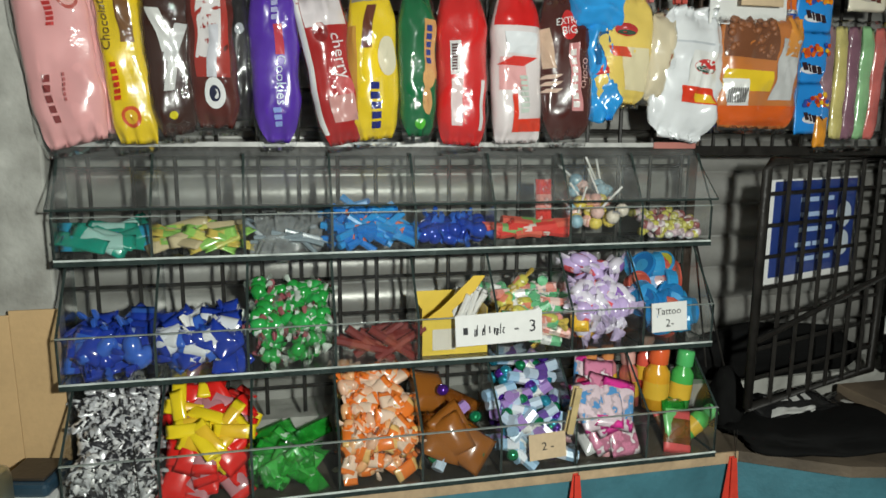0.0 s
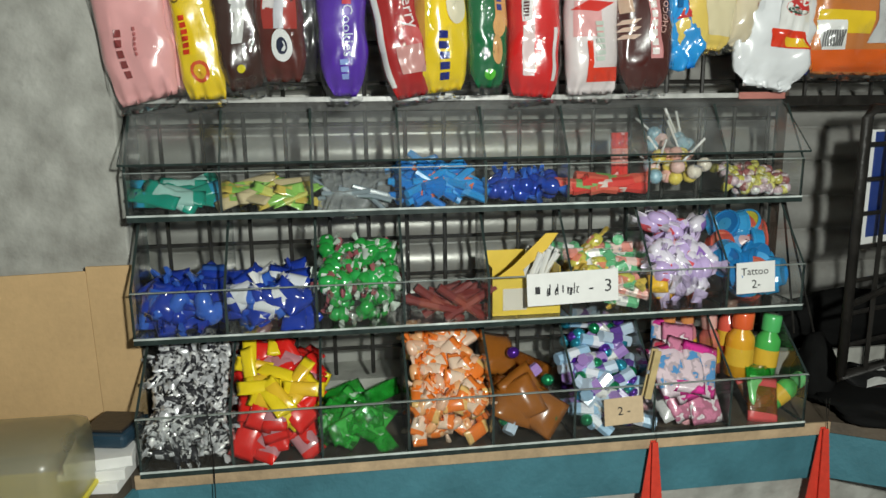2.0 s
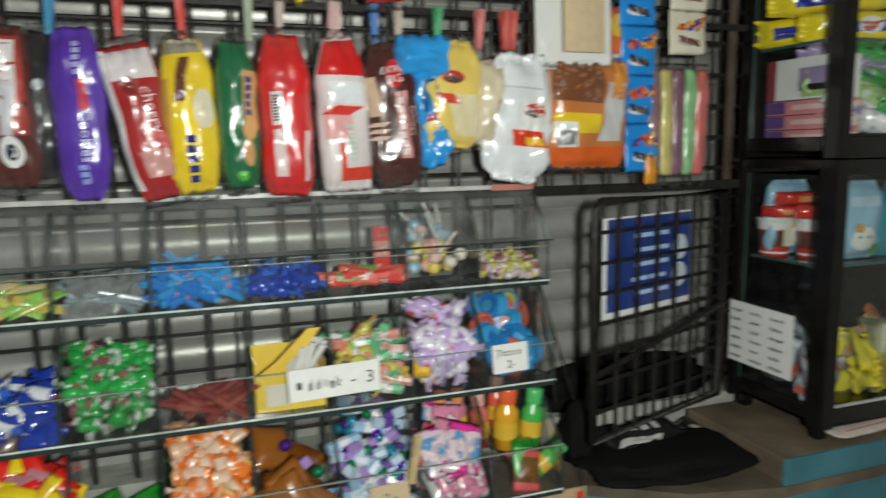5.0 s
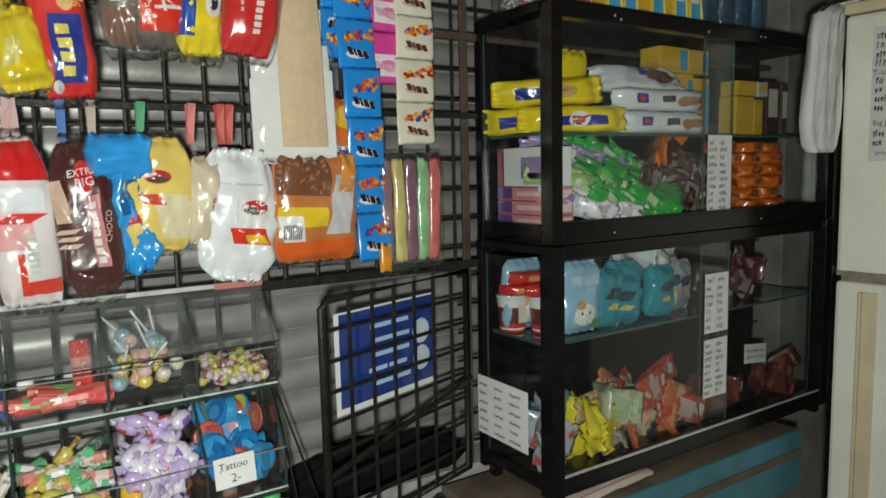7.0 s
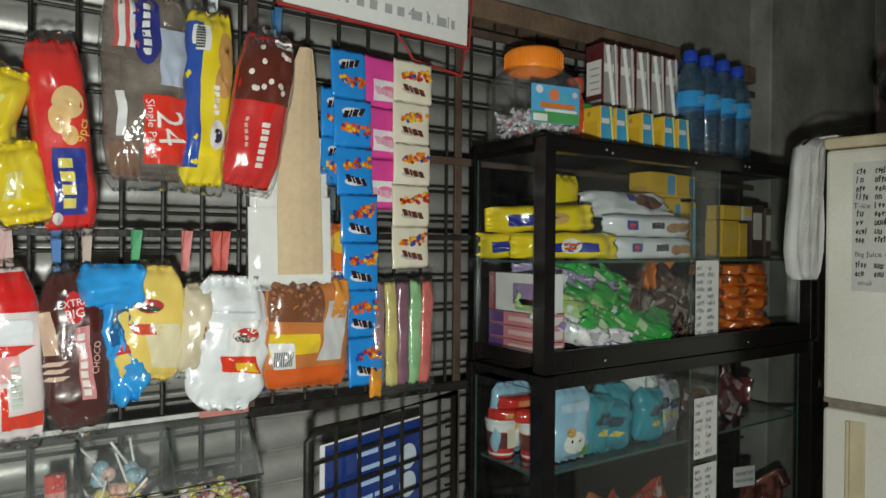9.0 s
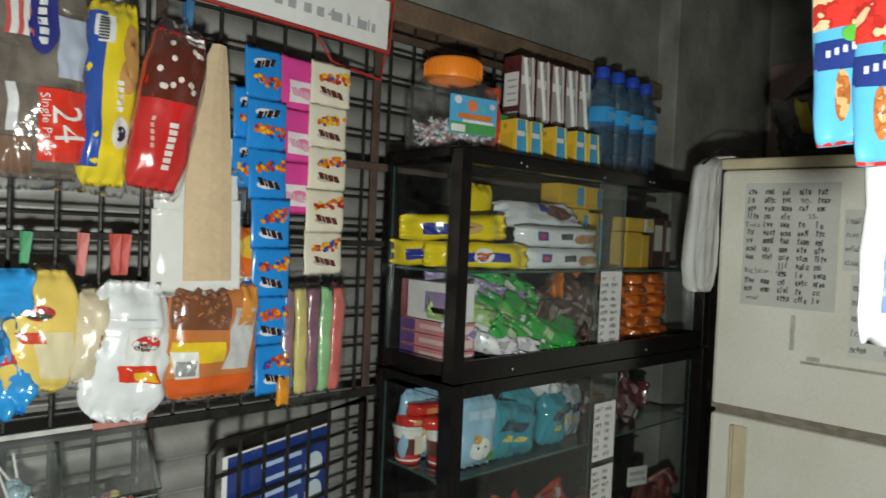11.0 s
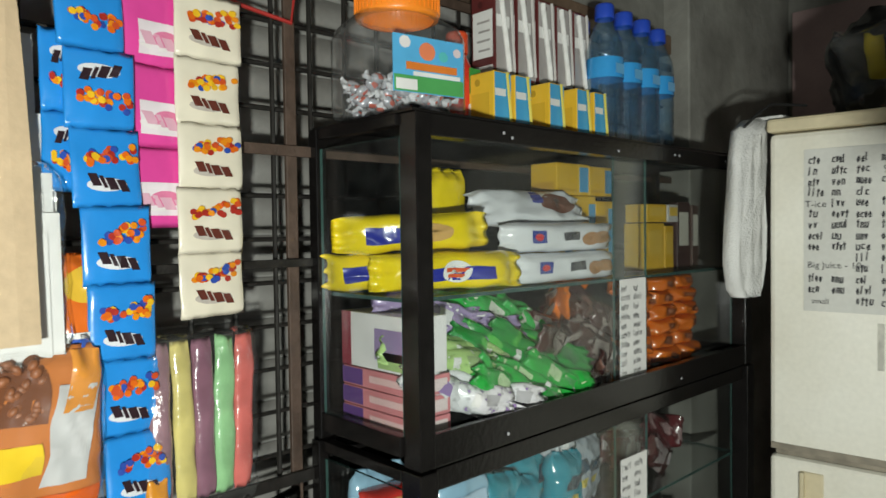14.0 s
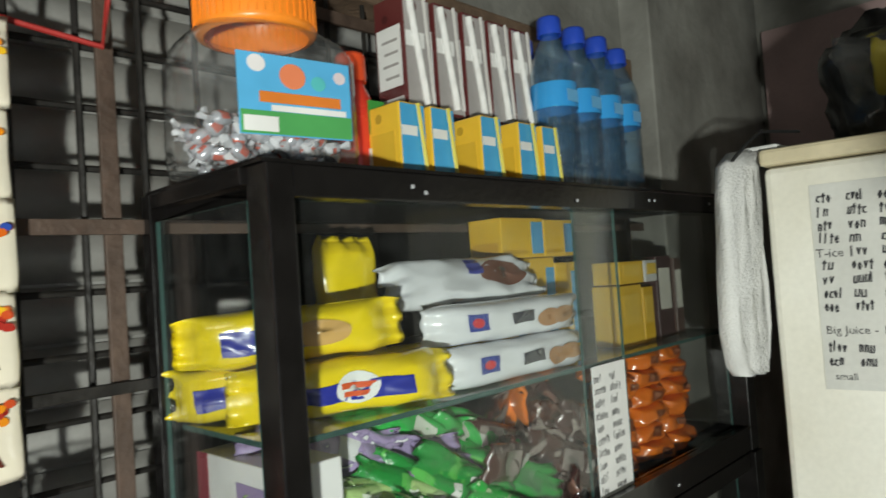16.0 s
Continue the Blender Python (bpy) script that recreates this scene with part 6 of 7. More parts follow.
def fan(n, x0, x1, y, z0, z1, cols, w, h, turn, label, group):
    """Stick sachets laid side by side and slid over one another, their ends towards the glass."""
    for i in range(n):
        k = (i + 0.5) / n
        c, c2 = cols[i % len(cols)]
        row = i % 3
        ob = thing("stick_sachet", label, "sachet", pose(x0 + (x1 - x0) * k + rng.uniform(-0.008, 0.008), y + 0.028 * row + rng.uniform(-0.006, 0.006), z0 + (z1 - z0) * (0.25 + 0.36 * row) * (1 - 0.25 * k) + rng.uniform(-0.008, 0.008), rng.uniform(4, 24), turn + rng.uniform(-11, 11), rng.uniform(-14, 14)), group)
        pl = Pillow(w * rng.uniform(0.9, 1.1), h, 0.017, 400 + i, 0.0065, 3.0, 0.09, 0.02)
        part("wrapper", pl.body(10, 18), wrap(c, c2, 0.33, 0.0, 95.0), ob, smooth=True)
        part("print", pl.patch(-0.5, 0.4, -0.45, -0.1, 0.001, "rect", 5, 0.1), film(c2), ob, smooth=True)
        part("print", pl.patch(-0.4, 0.6, 0.2, 0.32, 0.001, "rect", 4), film((0.7, 0.7, 0.68)), ob, smooth=True)
        part("print", pl.patch(-0.5, 0.3, 0.42, 0.68, 0.001, "rect", 4), film(tuple(min(0.8, v * 0.6 + 0.05) for v in c)), ob, smooth=True)


fan(21, 0.99, 1.12, 0.915, S2 + 0.005, 1.385, [((0.7, 0.7, 0.72), (0.3, 0.2, 0.42)), ((0.4, 0.58, 0.22), (0.65, 0.7, 0.6)), ((0.36, 0.28, 0.48), (0.7, 0.7, 0.72))], 0.036, 0.165, 109, "white, purple and green coffee stick sachet", "coffee sachets")
fan(21, 1.09, 1.23, 0.915, S2 + 0.005, 1.38, [((0.02, 0.36, 0.05), (0.45, 0.62, 0.35)), ((0.015, 0.24, 0.04), (0.1, 0.45, 0.08)), ((0.04, 0.42, 0.08), (0.65, 0.7, 0.6))], 0.036, 0.16, 116, "bright green drink stick sachet", "green sachets")
pile(30, 1.19, 1.37, 0.915, 1.0, S2, 1.37, [((0.05, 0.02, 0.018), (0.16, 0.08, 0.06)), ((0.06, 0.025, 0.02), (0.24, 0.2, 0.18)), ((0.04, 0.02, 0.02), (0.1, 0.04, 0.03))], 0.042, 0.1, "dark brown chocolate sachet with pale print", group="chocolate sachets", lean=40, swing=(95, 145))
pile(2, 1.25, 1.33, 0.96, 0.99, 1.375, 1.395, [((0.8, 0.2, 0.02), (0.75, 0.25, 0.05))], 0.06, 0.13, "orange snack pack on the heap", lean=5, group="orange packs", marks=False)
for r in range(6):
    for q in range(3):
        lying("orange_pack", "orange and brown biscuit pack in a stack", 1.485 + 0.087 * q + rng.uniform(-0.006, 0.006), 0.955 + rng.uniform(-0.008, 0.012), S2 + 0.0005 + 0.0265 * r + 0.0135, 0.09, 0.0275, 0.055, rng.uniform(-10, 10), (0.75, 0.17, 0.01),
              [("rect", "brown_panel", -0.5, 0.3, -0.2, 0.4, (0.2, 0.05, 0.02), 0.1), ("rect", "print", -0.3, 0.0, -0.1, 0.25, (0.3, 0.12, 0.06), 0.1)], 300 + r * 3 + q, group="orange packs", crease=0.007, weld=0.14)

# third level
def noodle_cup(x, y, z):
    ob = thing("noodle_cup", "red and white instant noodle cup with a lid", "noodle cup", pose(x, y, z), "noodle cups")
    bm = bmesh.new()
    lathe(bm, [(0.001, 0), (0.024, 0.0), (0.0245, 0.004), (0.031, 0.068)], 20)
    part("cup", bm, F((0.6, 0.03, 0.025), 0.4), ob, smooth=True)
    for z0, z1, c in ((0.05, 0.066, WHITE), (0.018, 0.048, (0.12, 0.03, 0.02)), (0.005, 0.009, WHITE)):
        bm = bmesh.new()
        lathe(bm, [(0.0249 + 0.0066 * z0 / 0.068, z0), (0.0249 + 0.0066 * z1 / 0.068, z1)], 20)
        part("band", bm, F(c, 0.4), ob, smooth=True)
    bm = bmesh.new()
    box(bm, -0.009, 0.009, -0.0315, -0.0295, 0.02, 0.055)
    part("label", bm, F((0.75, 0.7, 0.55), 0.5), ob)
    bm = bmesh.new()
    lathe(bm, [(0.031, 0.066), (0.033, 0.068), (0.033, 0.071), (0.001, 0.0715)], 20)
    part("lid", bm, F(WHITE, 0.4), ob, smooth=True)


noodle_cup(0.945, 1.035, S3)
noodle_cup(0.985, 0.985, S3)
for k, (x, y, z, yaw) in enumerate(((0.955, 1.01, 1.118, -30), (0.98, 0.985, 1.12, 12), (0.965, 1.0, 1.143, -12))):
    lying("sauce_pack", "red sauce pack lying over the noodle cups", x, y, z, 0.1, 0.024, 0.045, yaw, (0.6, 0.03, 0.02), [("rect", "print", -0.4, 0.4, -0.4, 0.3, (0.6, 0.25, 0.1)), ("rect", "dark_print", -0.3, 0.3, 0.4, 0.6, (0.1, 0.03, 0.02))], 140 + k, group="red packs", category="sauce pack")
for x, y, lab in ((1.025, 0.935, "light blue pouch with a white animal drawing"), (0.965, 1.03, "light blue pouch behind the noodle cups")):
    pack("snack_pouch", lab, x, S3 + 0.142, 0.098, 0.14, 0.035, 0, (0.3, 0.5, 0.66), [("ellipse", "white_shape", -0.6, 0.5, -0.75, -0.15, (0.78, 0.78, 0.74)), ("ellipse", "tan_patch", -0.5, 0.0, -0.3, -0.05, (0.6, 0.35, 0.1)), ("ellipse", "dark_dot", -0.3, -0.2, -0.45, -0.36, BLACK), ("ellipse", "dark_dot", 0.1, 0.2, -0.45, -0.36, BLACK), ("rect", "green_foot", 0.3, 0.95, -0.9, -0.6, (0.15, 0.4, 0.1)), ("rect", "blue_print", -0.7, 0.7, 0.35, 0.6, (0.45, 0.6, 0.75))], 80, y=y, sleeve=False, group="snack pouches", category="snack pouch")
for i, (x, z, c) in enumerate(((1.115, 0.115, (0.02, 0.27, 0.36)), (1.175, 0.125, (0.03, 0.3, 0.4)), (1.235, 0.12, (0.03, 0.33, 0.42)), (1.15, 0.1, (0.02, 0.25, 0.35)), (1.31, 0.12, (0.4, 0.45, 0.5)), (1.205, 0.1, (0.04, 0.36, 0.45)), (1.27, 0.11, (0.02, 0.28, 0.38)), (1.35, 0.11, (0.35, 0.4, 0.45)))):
    pack("chip_bag", "teal blue snack bag standing in the cabinet", x, S3 + z, 0.085, z, 0.045, (i % 3 - 1) * 8, c, [("rect", "dark_print", -0.5, 0.4, 0.0, 0.4, (0.02, 0.05, 0.08), 0.2), ("rect", "yellow_print", -0.3, 0.3, -0.35, -0.15, (0.6, 0.5, 0.1), 0.1)], 85 + i, y=0.945 + 0.025 * (i % 3), sleeve=False, group="teal bags", crease=0.006)
pile(7, 1.18, 1.36, 0.95, 1.02, 1.12, 1.165, [((0.5, 0.53, 0.56), (0.65, 0.68, 0.7))], 0.06, 0.13, "silver grey snack bag on the heap", "chip_bag", "snack bag", "grey bags", lean=15)
pile(9, 1.48, 1.64, 0.94, 1.02, S3, 1.13, [((0.12, 0.02, 0.025), (0.3, 0.2, 0.2)), ((0.1, 0.03, 0.03), (0.35, 0.3, 0.3))], 0.06, 0.1, "dark maroon snack sachet in the cabinet", group="maroon sachets")

# bottom level
pile(9, 0.945, 1.02, 0.93, 1.03, S4, 0.88, [((0.05, 0.2, 0.35), (0.5, 0.55, 0.6)), ((0.4, 0.45, 0.5), (0.45, 0.08, 0.06))], 0.07, 0.11, "blue and white sachet in the cabinet", group="blue sachets")
pile(9, 1.02, 1.1, 0.925, 0.98, S4, 0.885, [((0.75, 0.62, 0.03), (0.7, 0.6, 0.1))], 0.075, 0.1, "bright yellow snack bag in the cabinet", "chip_bag", "snack bag", "yellow bags", lean=40, crease=0.008, marks=False)
pile(9, 1.1, 1.22, 0.94, 1.0, S4, 0.88, [((0.5, 0.5, 0.35), (0.35, 0.45, 0.25)), ((0.55, 0.45, 0.3), (0.6, 0.2, 0.05))], 0.07, 0.11, "pale green snack bag in the cabinet", "chip_bag", "snack bag", "pale bags")
pile(16, 1.15, 1.37, 0.93, 1.02, S4, 0.89, [((0.6, 0.12, 0.03), (0.65, 0.35, 0.2)), ((0.55, 0.06, 0.03), (0.6, 0.4, 0.35)), ((0.6, 0.2, 0.08), (0.7, 0.5, 0.3))], 0.065, 0.12, "orange and red snack bag in the cabinet", "chip_bag", "snack bag", "red bags")
pile(14, 1.46, 1.74, 0.93, 1.02, S4, 0.85, [((0.1, 0.02, 0.02), (0.25, 0.08, 0.06)), ((0.12, 0.03, 0.02), (0.3, 0.05, 0.05))], 0.06, 0.1, "dark red snack sachet in the cabinet", group="maroon sachets")
ob = card(1.585, 0.925, 0.905, 0.085, 0.045, "small white price card on the heap in the cabinet", 6)
bm = bmesh.new()
for r in range(2):
    for k in range(3):
        scribble(bm, -0.036 + 0.025 * k, 0.004 - 0.016 * r, 0.02, 0.008, random.Random(r * 3 + k), -0.0008, 0.0012)
part("lettering", bm, INK, ob)


# handwritten lists on the cabinet door
def paper_list(name, label, m, w, h, rows, seed, paper=PAPER, ink=INK, words=2, size=0.6, texts=(), stroke=0.0012):
    """A sheet with lines of small handwriting; texts: (string, x, z, size) for what can be read."""
    ob = thing(name, label, "price list", m)
    part("paper", boxbm(-w / 2, w / 2, 0, 0.0008, -h / 2, h / 2), paper, ob)
    r_ = random.Random(seed)
    bm = bmesh.new()
    step = h * 0.92 / rows
    for i in range(rows):
        z = h * 0.46 - step * (i + 0.8)
        x = -w * 0.46
        for k in range(words):
            ww = w * 0.85 / words * r_.uniform(0.45, 0.8)
            if any(abs(z - tz) < step * 0.6 and abs(x + ww / 2 - tx) < w * 0.18 for _, tx, tz, _ in texts):
                x += w * 0.92 / words
                continue
            scribble(bm, x, z, ww, step * size * 0.75, r_, -0.0006, stroke)
            x += w * 0.92 / words
    part("lettering", bm, ink, ob)
    for s, tx, tz, ts in texts:
        part("lettering", flat_text(s, ts), ink, ob, m=pose(tx, -0.0007, tz))
    return ob


for z0, z1, n, k in ((1.231, 1.41, 11, 1), (0.992, 1.12, 7, 2), (0.85, 0.978, 8, 3)):
    paper_list("price_list", "narrow white handwritten price list taped to the cabinet glass", pose(1.387, CY0 + 0.0195, (z0 + z1) / 2), 0.078, z1 - z0, n, k, words=2, size=0.75)
ob = paper_list("notice", "white printed notice taped to the cabinet's side glass", pose(CX0 - 0.0045, 1.008, 0.884, 0, 0, -90), 0.155, 0.118, 6, 9, words=3, size=0.4, ink=M("grey_print", (0.25, 0.25, 0.27), 0.7, bump=0))

# ---- on top of the cabinet ----
TZ = 1.632
jar = thing("candy_jar", "big clear plastic jar with an orange lid, part filled with sweets", "jar", pose(0.972, 0.982, TZ, 0, 0, -8) @ Matrix.Diagonal((1, 1, 0.91, 1)))


def rounded_square(bm, profile, n=32, mat=0):
    rings = []
    for hw, z, e in profile:
        ring = []
        for k in range(n):
            a_ = 2 * math.pi * k / n
            c, s = math.cos(a_), math.sin(a_)
            ring.append(bm.verts.new((hw * math.copysign(abs(c) ** e, c), 0.82 * hw * math.copysign(abs(s) ** e, s), z)))
        rings.append(ring)
    for q, s in zip(rings, rings[1:]):
        for k in range(n):
            bm.faces.new((q[k], q[(k + 1) % n], s[(k + 1) % n], s[k])).material_index = mat
    bm.faces.new(rings[0][::-1])
    return bm


part("body", rounded_square(bmesh.new(), [(0.06, 0.001, 0.5), (0.076, 0.006, 0.45), (0.078, 0.02, 0.45), (0.078, 0.115, 0.45), (0.074, 0.13, 0.55), (0.06, 0.145, 0.9), (0.055, 0.15, 1.0)]), JARP, jar, smooth=True)
bm = bmesh.new()
lathe(bm, [(0.047, 0.144), (0.0535, 0.146), (0.0545, 0.15), (0.0545, 0.182), (0.0515, 0.187), (0.02, 0.189), (0.001, 0.189)], 40)
part("lid", bm, ORANGE, jar, "ribbed orange lid", smooth=True)
for k in range(48):
    a_ = 2 * math.pi * k / 48
    part("lid_rib", boxbm(-0.0009, 0.0009, -0.0008, 0.0008, 0.152, 0.18), ORANGE, jar, m=pose(0.0547 * math.cos(a_), 0.0547 * math.sin(a_), 0, 0, 0, math.degrees(a_)))
part("label", boxbm(-0.048, 0.056, -0.0668, -0.0655, 0.03, 0.105), F((0.1, 0.42, 0.72), 0.35), jar, "blue picture label")
part("label_field", boxbm(-0.047, 0.055, -0.0676, -0.0669, 0.031, 0.052), F((0.08, 0.35, 0.1), 0.35), jar)
part("label_title", boxbm(-0.03, 0.045, -0.0678, -0.0669, 0.06, 0.07), F((0.7, 0.2, 0.03), 0.4), jar)
part("label_title", boxbm(-0.02, 0.05, -0.0678, -0.0669, 0.0525, 0.058), F(WHITE, 0.4), jar)
part("code_panel", boxbm(-0.045, -0.015, -0.0684, -0.0677, 0.033, 0.047), F(WHITE, 0.5), jar)
for cx, cz, r_, c in ((0.0, 0.086, 0.012, (0.75, 0.22, 0.1)), (0.024, 0.082, 0.007, (0.1, 0.5, 0.5)), (-0.032, 0.095, 0.008, (0.75, 0.72, 0.72)), (0.045, 0.09, 0.006, (0.7, 0.6, 0.62))):
    bm = bmesh.new()
    bmesh.ops.create_circle(bm, cap_ends=True, segments=18, radius=r_, matrix=Matrix.Translation((cx, -0.0682, cz)) @ Matrix.Rotation(radians(90), 4, "X"))
    part("label_picture", bm, F(c, 0.4), jar)
tw = twist(0.018, 0.0075, 0.008, [F((0.55, 0.57, 0.62), 0.25, 0.3), F((0.7, 0.72, 0.75)), F((0.55, 0.12, 0.08))])
rng = random.Random(23)
for i in range(110):
    a_, rr = rng.uniform(0, 6.28), 0.066 * rng.random() ** 0.4
    xx = rr * math.cos(a_)
    part("jar_sweet", tw, None, jar, m=pose(xx, 0.78 * rr * math.sin(a_), 0.012 + rng.random() * (0.032 - xx * 0.18), rng.uniform(0, 360), rng.uniform(-60, 60), rng.uniform(0, 360)))

ob = thing("sauce_bottle", "small red plastic bottle with a red cap and green mark", "bottle", pose(1.083, 0.985, TZ))
bm = bmesh.new()
lathe(bm, [(0.001, 0), (0.022, 0.001), (0.024, 0.01), (0.024, 0.07), (0.022, 0.085), (0.013, 0.105), (0.012, 0.112)], 22)
part("body", bm, F((0.68, 0.04, 0.02), 0.3), ob, smooth=True)
bm = bmesh.new()
lathe(bm, [(0.0155, 0.108), (0.016, 0.112), (0.016, 0.134), (0.014, 0.138), (0.001, 0.138)], 20)
part("cap", bm, M("red_orange_cap", (0.75, 0.08, 0.02), 0.4), ob, smooth=True)
part("mark", boxbm(0.0, 0.02, -0.0262, -0.0235, 0.05, 0.085), F((0.05, 0.3, 0.05)), ob)
part("mark", boxbm(0.004, 0.016, -0.0268, -0.0264, 0.058, 0.076), F(WHITE), ob)
part("panel", boxbm(-0.002, 0.016, -0.0262, -0.0235, 0.012, 0.035), F((0.75, 0.7, 0.65)), ob)


def juice(x, y, z, h, body, front, stripw, w=0.034, d=0.05, label="", yaw=0.0):
    ob = thing("juice_carton", label, "juice carton", pose(x, y, z, 0, 0, yaw), "juice cartons")
    part("box", boxbm(-w / 2, w / 2, -d / 2, d / 2, 0, h, bevel=0.002), F(body, 0.4), ob)
    part("front_panel", boxbm(-w / 2 + 0.001, w / 2 - 0.001, -d / 2 - 0.0008, -d / 2 - 0.0001, h * 0.03, h * 0.97), F(front, 0.4), ob)
    part("band", boxbm(-w / 2 + 0.001, w / 2 - 0.012, -d / 2 - 0.0014, -d / 2 - 0.0009, h * 0.55, h * 0.68), F(WHITE, 0.45), ob)
    part("side_print", boxbm(-w / 2 - 0.0008, -w / 2 - 0.0001, -d / 2 + 0.008, d / 2 - 0.008, h * 0.1, h * 0.62), F(tuple(c * 0.85 for c in body), 0.45), ob)
    bm = bmesh.new()
    bmesh.ops.create_circle(bm, cap_ends=True, segments=14, radius=0.005, matrix=Matrix.Translation((-w / 2 - 0.001, 0.005, h * 0.82)) @ Matrix.Rotation(radians(-90), 4, "Y"))
    part("seal", bm, F(tuple(c * 0.6 for c in body), 0.5), ob)
    part("straw", tube(bmesh.new(), [(w / 2 - 0.004, -d / 2 - 0.004, h * 0.06), (w / 2 - 0.012, -d / 2 - 0.004, h * 0.98)], 0.0022, 6), F(stripw), ob, "wrapped straw")
    return ob


YJ = (0.8, 0.5, 0.04)
for row_y in (0.94, 1.01):
    for x in ((1.085, 1.128, 1.205, 1.272, 1.318) if row_y < 1 else (1.15, 1.2, 1.25, 1.3, 1.35)):
        juice(x + 0.015, row_y, TZ, 0.075, YJ, (0.06, 0.36, 0.65), (0.7, 0.6, 0.12), label="yellow and blue juice carton with a straw")
ob = thing("carton_tray", "clear film tray under the white juice cartons", "tray", pose(1.275, 1.005, TZ + 0.076))
part("film", boxbm(-0.13, 0.13, -0.032, 0.032, 0, 0.012, bevel=0.003), BAG, ob)
for x in (1.165, 1.215, 1.265, 1.313, 1.36):
    ob = juice(x + 0.015, 1.005, TZ + 0.0885, 0.135, (0.11, 0.02, 0.02), (0.36, 0.34, 0.33), (0.6, 0.58, 0.56), w=0.042, label="maroon and white juice carton with a straw")
    part("white_panel", boxbm(-0.0225, -0.0219, -0.02, 0.02, 0.03, 0.1), F((0.76, 0.76, 0.74), 0.5), ob)
    part("code_panel", boxbm(-0.0225, -0.0219, -0.02, 0.02, 0.004, 0.018), F((0.6, 0.58, 0.56), 0.5), ob)
    for q in range(4):
        part("print_line", boxbm(-0.0231, -0.0226, -0.015, 0.008 + 0.003 * (q % 2), 0.04 + 0.014 * q, 0.043 + 0.014 * q), F((0.35, 0.33, 0.32), 0.6), ob)
    part("straw_sleeve", tube(bmesh.new(), [(-0.013, -0.0285, 0.128), (-0.01, -0.0295, 0.1), (0.002, -0.0295, 0.03), (0.006, -0.0285, 0.008)], 0.0042, 8), M("straw_film", (0.82, 0.82, 0.8), 0.2, var=0.1, scale=60, bump=0.5, bscale=90, coat=0.5), ob, "clear wrapped straw")
    bm = bmesh.new()
    bmesh.ops.create_circle(bm, cap_ends=True, segments=16, radius=0.0075, matrix=Matrix.Translation((-0.008, -0.0265, 0.121)) @ Matrix.Rotation(radians(90), 4, "X"))
    part("straw_seal", bm, F((0.1, 0.03, 0.03), 0.5), ob)


WATERM = clear("water", (0.9, 0.95, 0.98), 0.05, 0.02, 0.02)


def bottle(x, y, h=0.238):
    ob = thing("water_bottle", "clear blue-tinted water bottle with a blue cap", "bottle", pose(x, y, TZ), "water bottles")
    s = h / 0.238
    bm = bmesh.new()
    pr = [(0.001, 0.004), (0.02, 0.0), (0.029, 0.004), (0.031, 0.012)]
    for k in range(5):
        pr += [(0.031, 0.016 + 0.016 * k), (0.0295, 0.022 + 0.016 * k), (0.031, 0.028 + 0.016 * k)]
    pr += [(0.031, 0.10), (0.0305, 0.105), (0.0305, 0.14), (0.031, 0.145), (0.031, 0.16), (0.027, 0.18), (0.018, 0.2), (0.0125, 0.212), (0.0125, 0.222)]
    lathe(bm, [(r_, z * s) for r_, z in pr], 24)
    part("bottle", bm, WATER, ob, smooth=True)
    bm = bmesh.new()
    lathe(bm, [(0.0165, 0.214 * s), (0.0168, 0.217 * s), (0.0162, 0.236 * s), (0.014, 0.239 * s), (0.001, 0.239 * s)], 20)
    part("cap", bm, BLUECAP, ob, smooth=True)
    bm = bmesh.new()
    lathe(bm, [(0.0316, 0.112 * s), (0.0316, 0.146 * s)], 24)
    part("label", bm, F((0.04, 0.32, 0.7), 0.15), ob, smooth=True)
    part("label_mark", boxbm(-0.016, 0.008, -0.0325, -0.0318, 0.118 * s, 0.134 * s), F((0.15, 0.45, 0.75), 0.3), ob)
    part("water", tube(bmesh.new(), [(0, 0, 0.004), (0, 0, 0.17 * s)], 0.027, 16), WATERM, ob)


for x, y in ((1.452, 1.036), (1.408, 0.956), (1.473, 0.96), (1.538, 0.963), (1.616, 0.976)):
    bottle(x, y)

# ---- on and round the refrigerator ----
FM = lambda y, z: pose(FX, FY1, 0, 0, 0, 6) @ pose(-0.0016, y - 0.787, z, 0, 0, -90)
paper_list("price_list", "large handwritten drinks price list under clear tape on the refrigerator", FM(0.637, 1.484), 0.19, 0.27, 14, 41, words=5, size=0.85, stroke=0.0022,
           texts=(("90-", 0.03, 0.095, 0.017), ("T-ice", -0.077, 0.043, 0.016), ("Big Juice - 10", -0.05, -0.058, 0.015), ("small", -0.07, -0.118, 0.013), ("35-", 0.045, 0.062, 0.015)), paper=M("grey_list_paper", (0.6, 0.6, 0.56), 0.45, var=0.1, scale=12, coat=0.4))
paper_list("price_list", "small handwritten price list on the refrigerator", FM(0.475, 1.5), 0.115, 0.125, 4, 42, words=2, size=0.5, paper=M("grey_list_paper", (0.62, 0.62, 0.58), 0.45, var=0.1, scale=12, coat=0.4))
paper_list("price_list", "handwritten list in larger letters on the refrigerator", FM(0.45, 1.345), 0.13, 0.17, 5, 43, words=2, size=0.55, stroke=0.0015, paper=M("grey_list_paper", (0.66, 0.66, 0.61), 0.45, var=0.1, scale=12, coat=0.4))
ob = thing("tape_marks", "grey worn tape marks on the refrigerator door", "tape", FM(0.55, 1.25))
part("mark", boxbm(-0.052, 0.11, 0, 0.0006, -0.016, -0.010), M("old_tape", (0.4, 0.39, 0.34), 0.6, var=0.3, scale=60), ob)
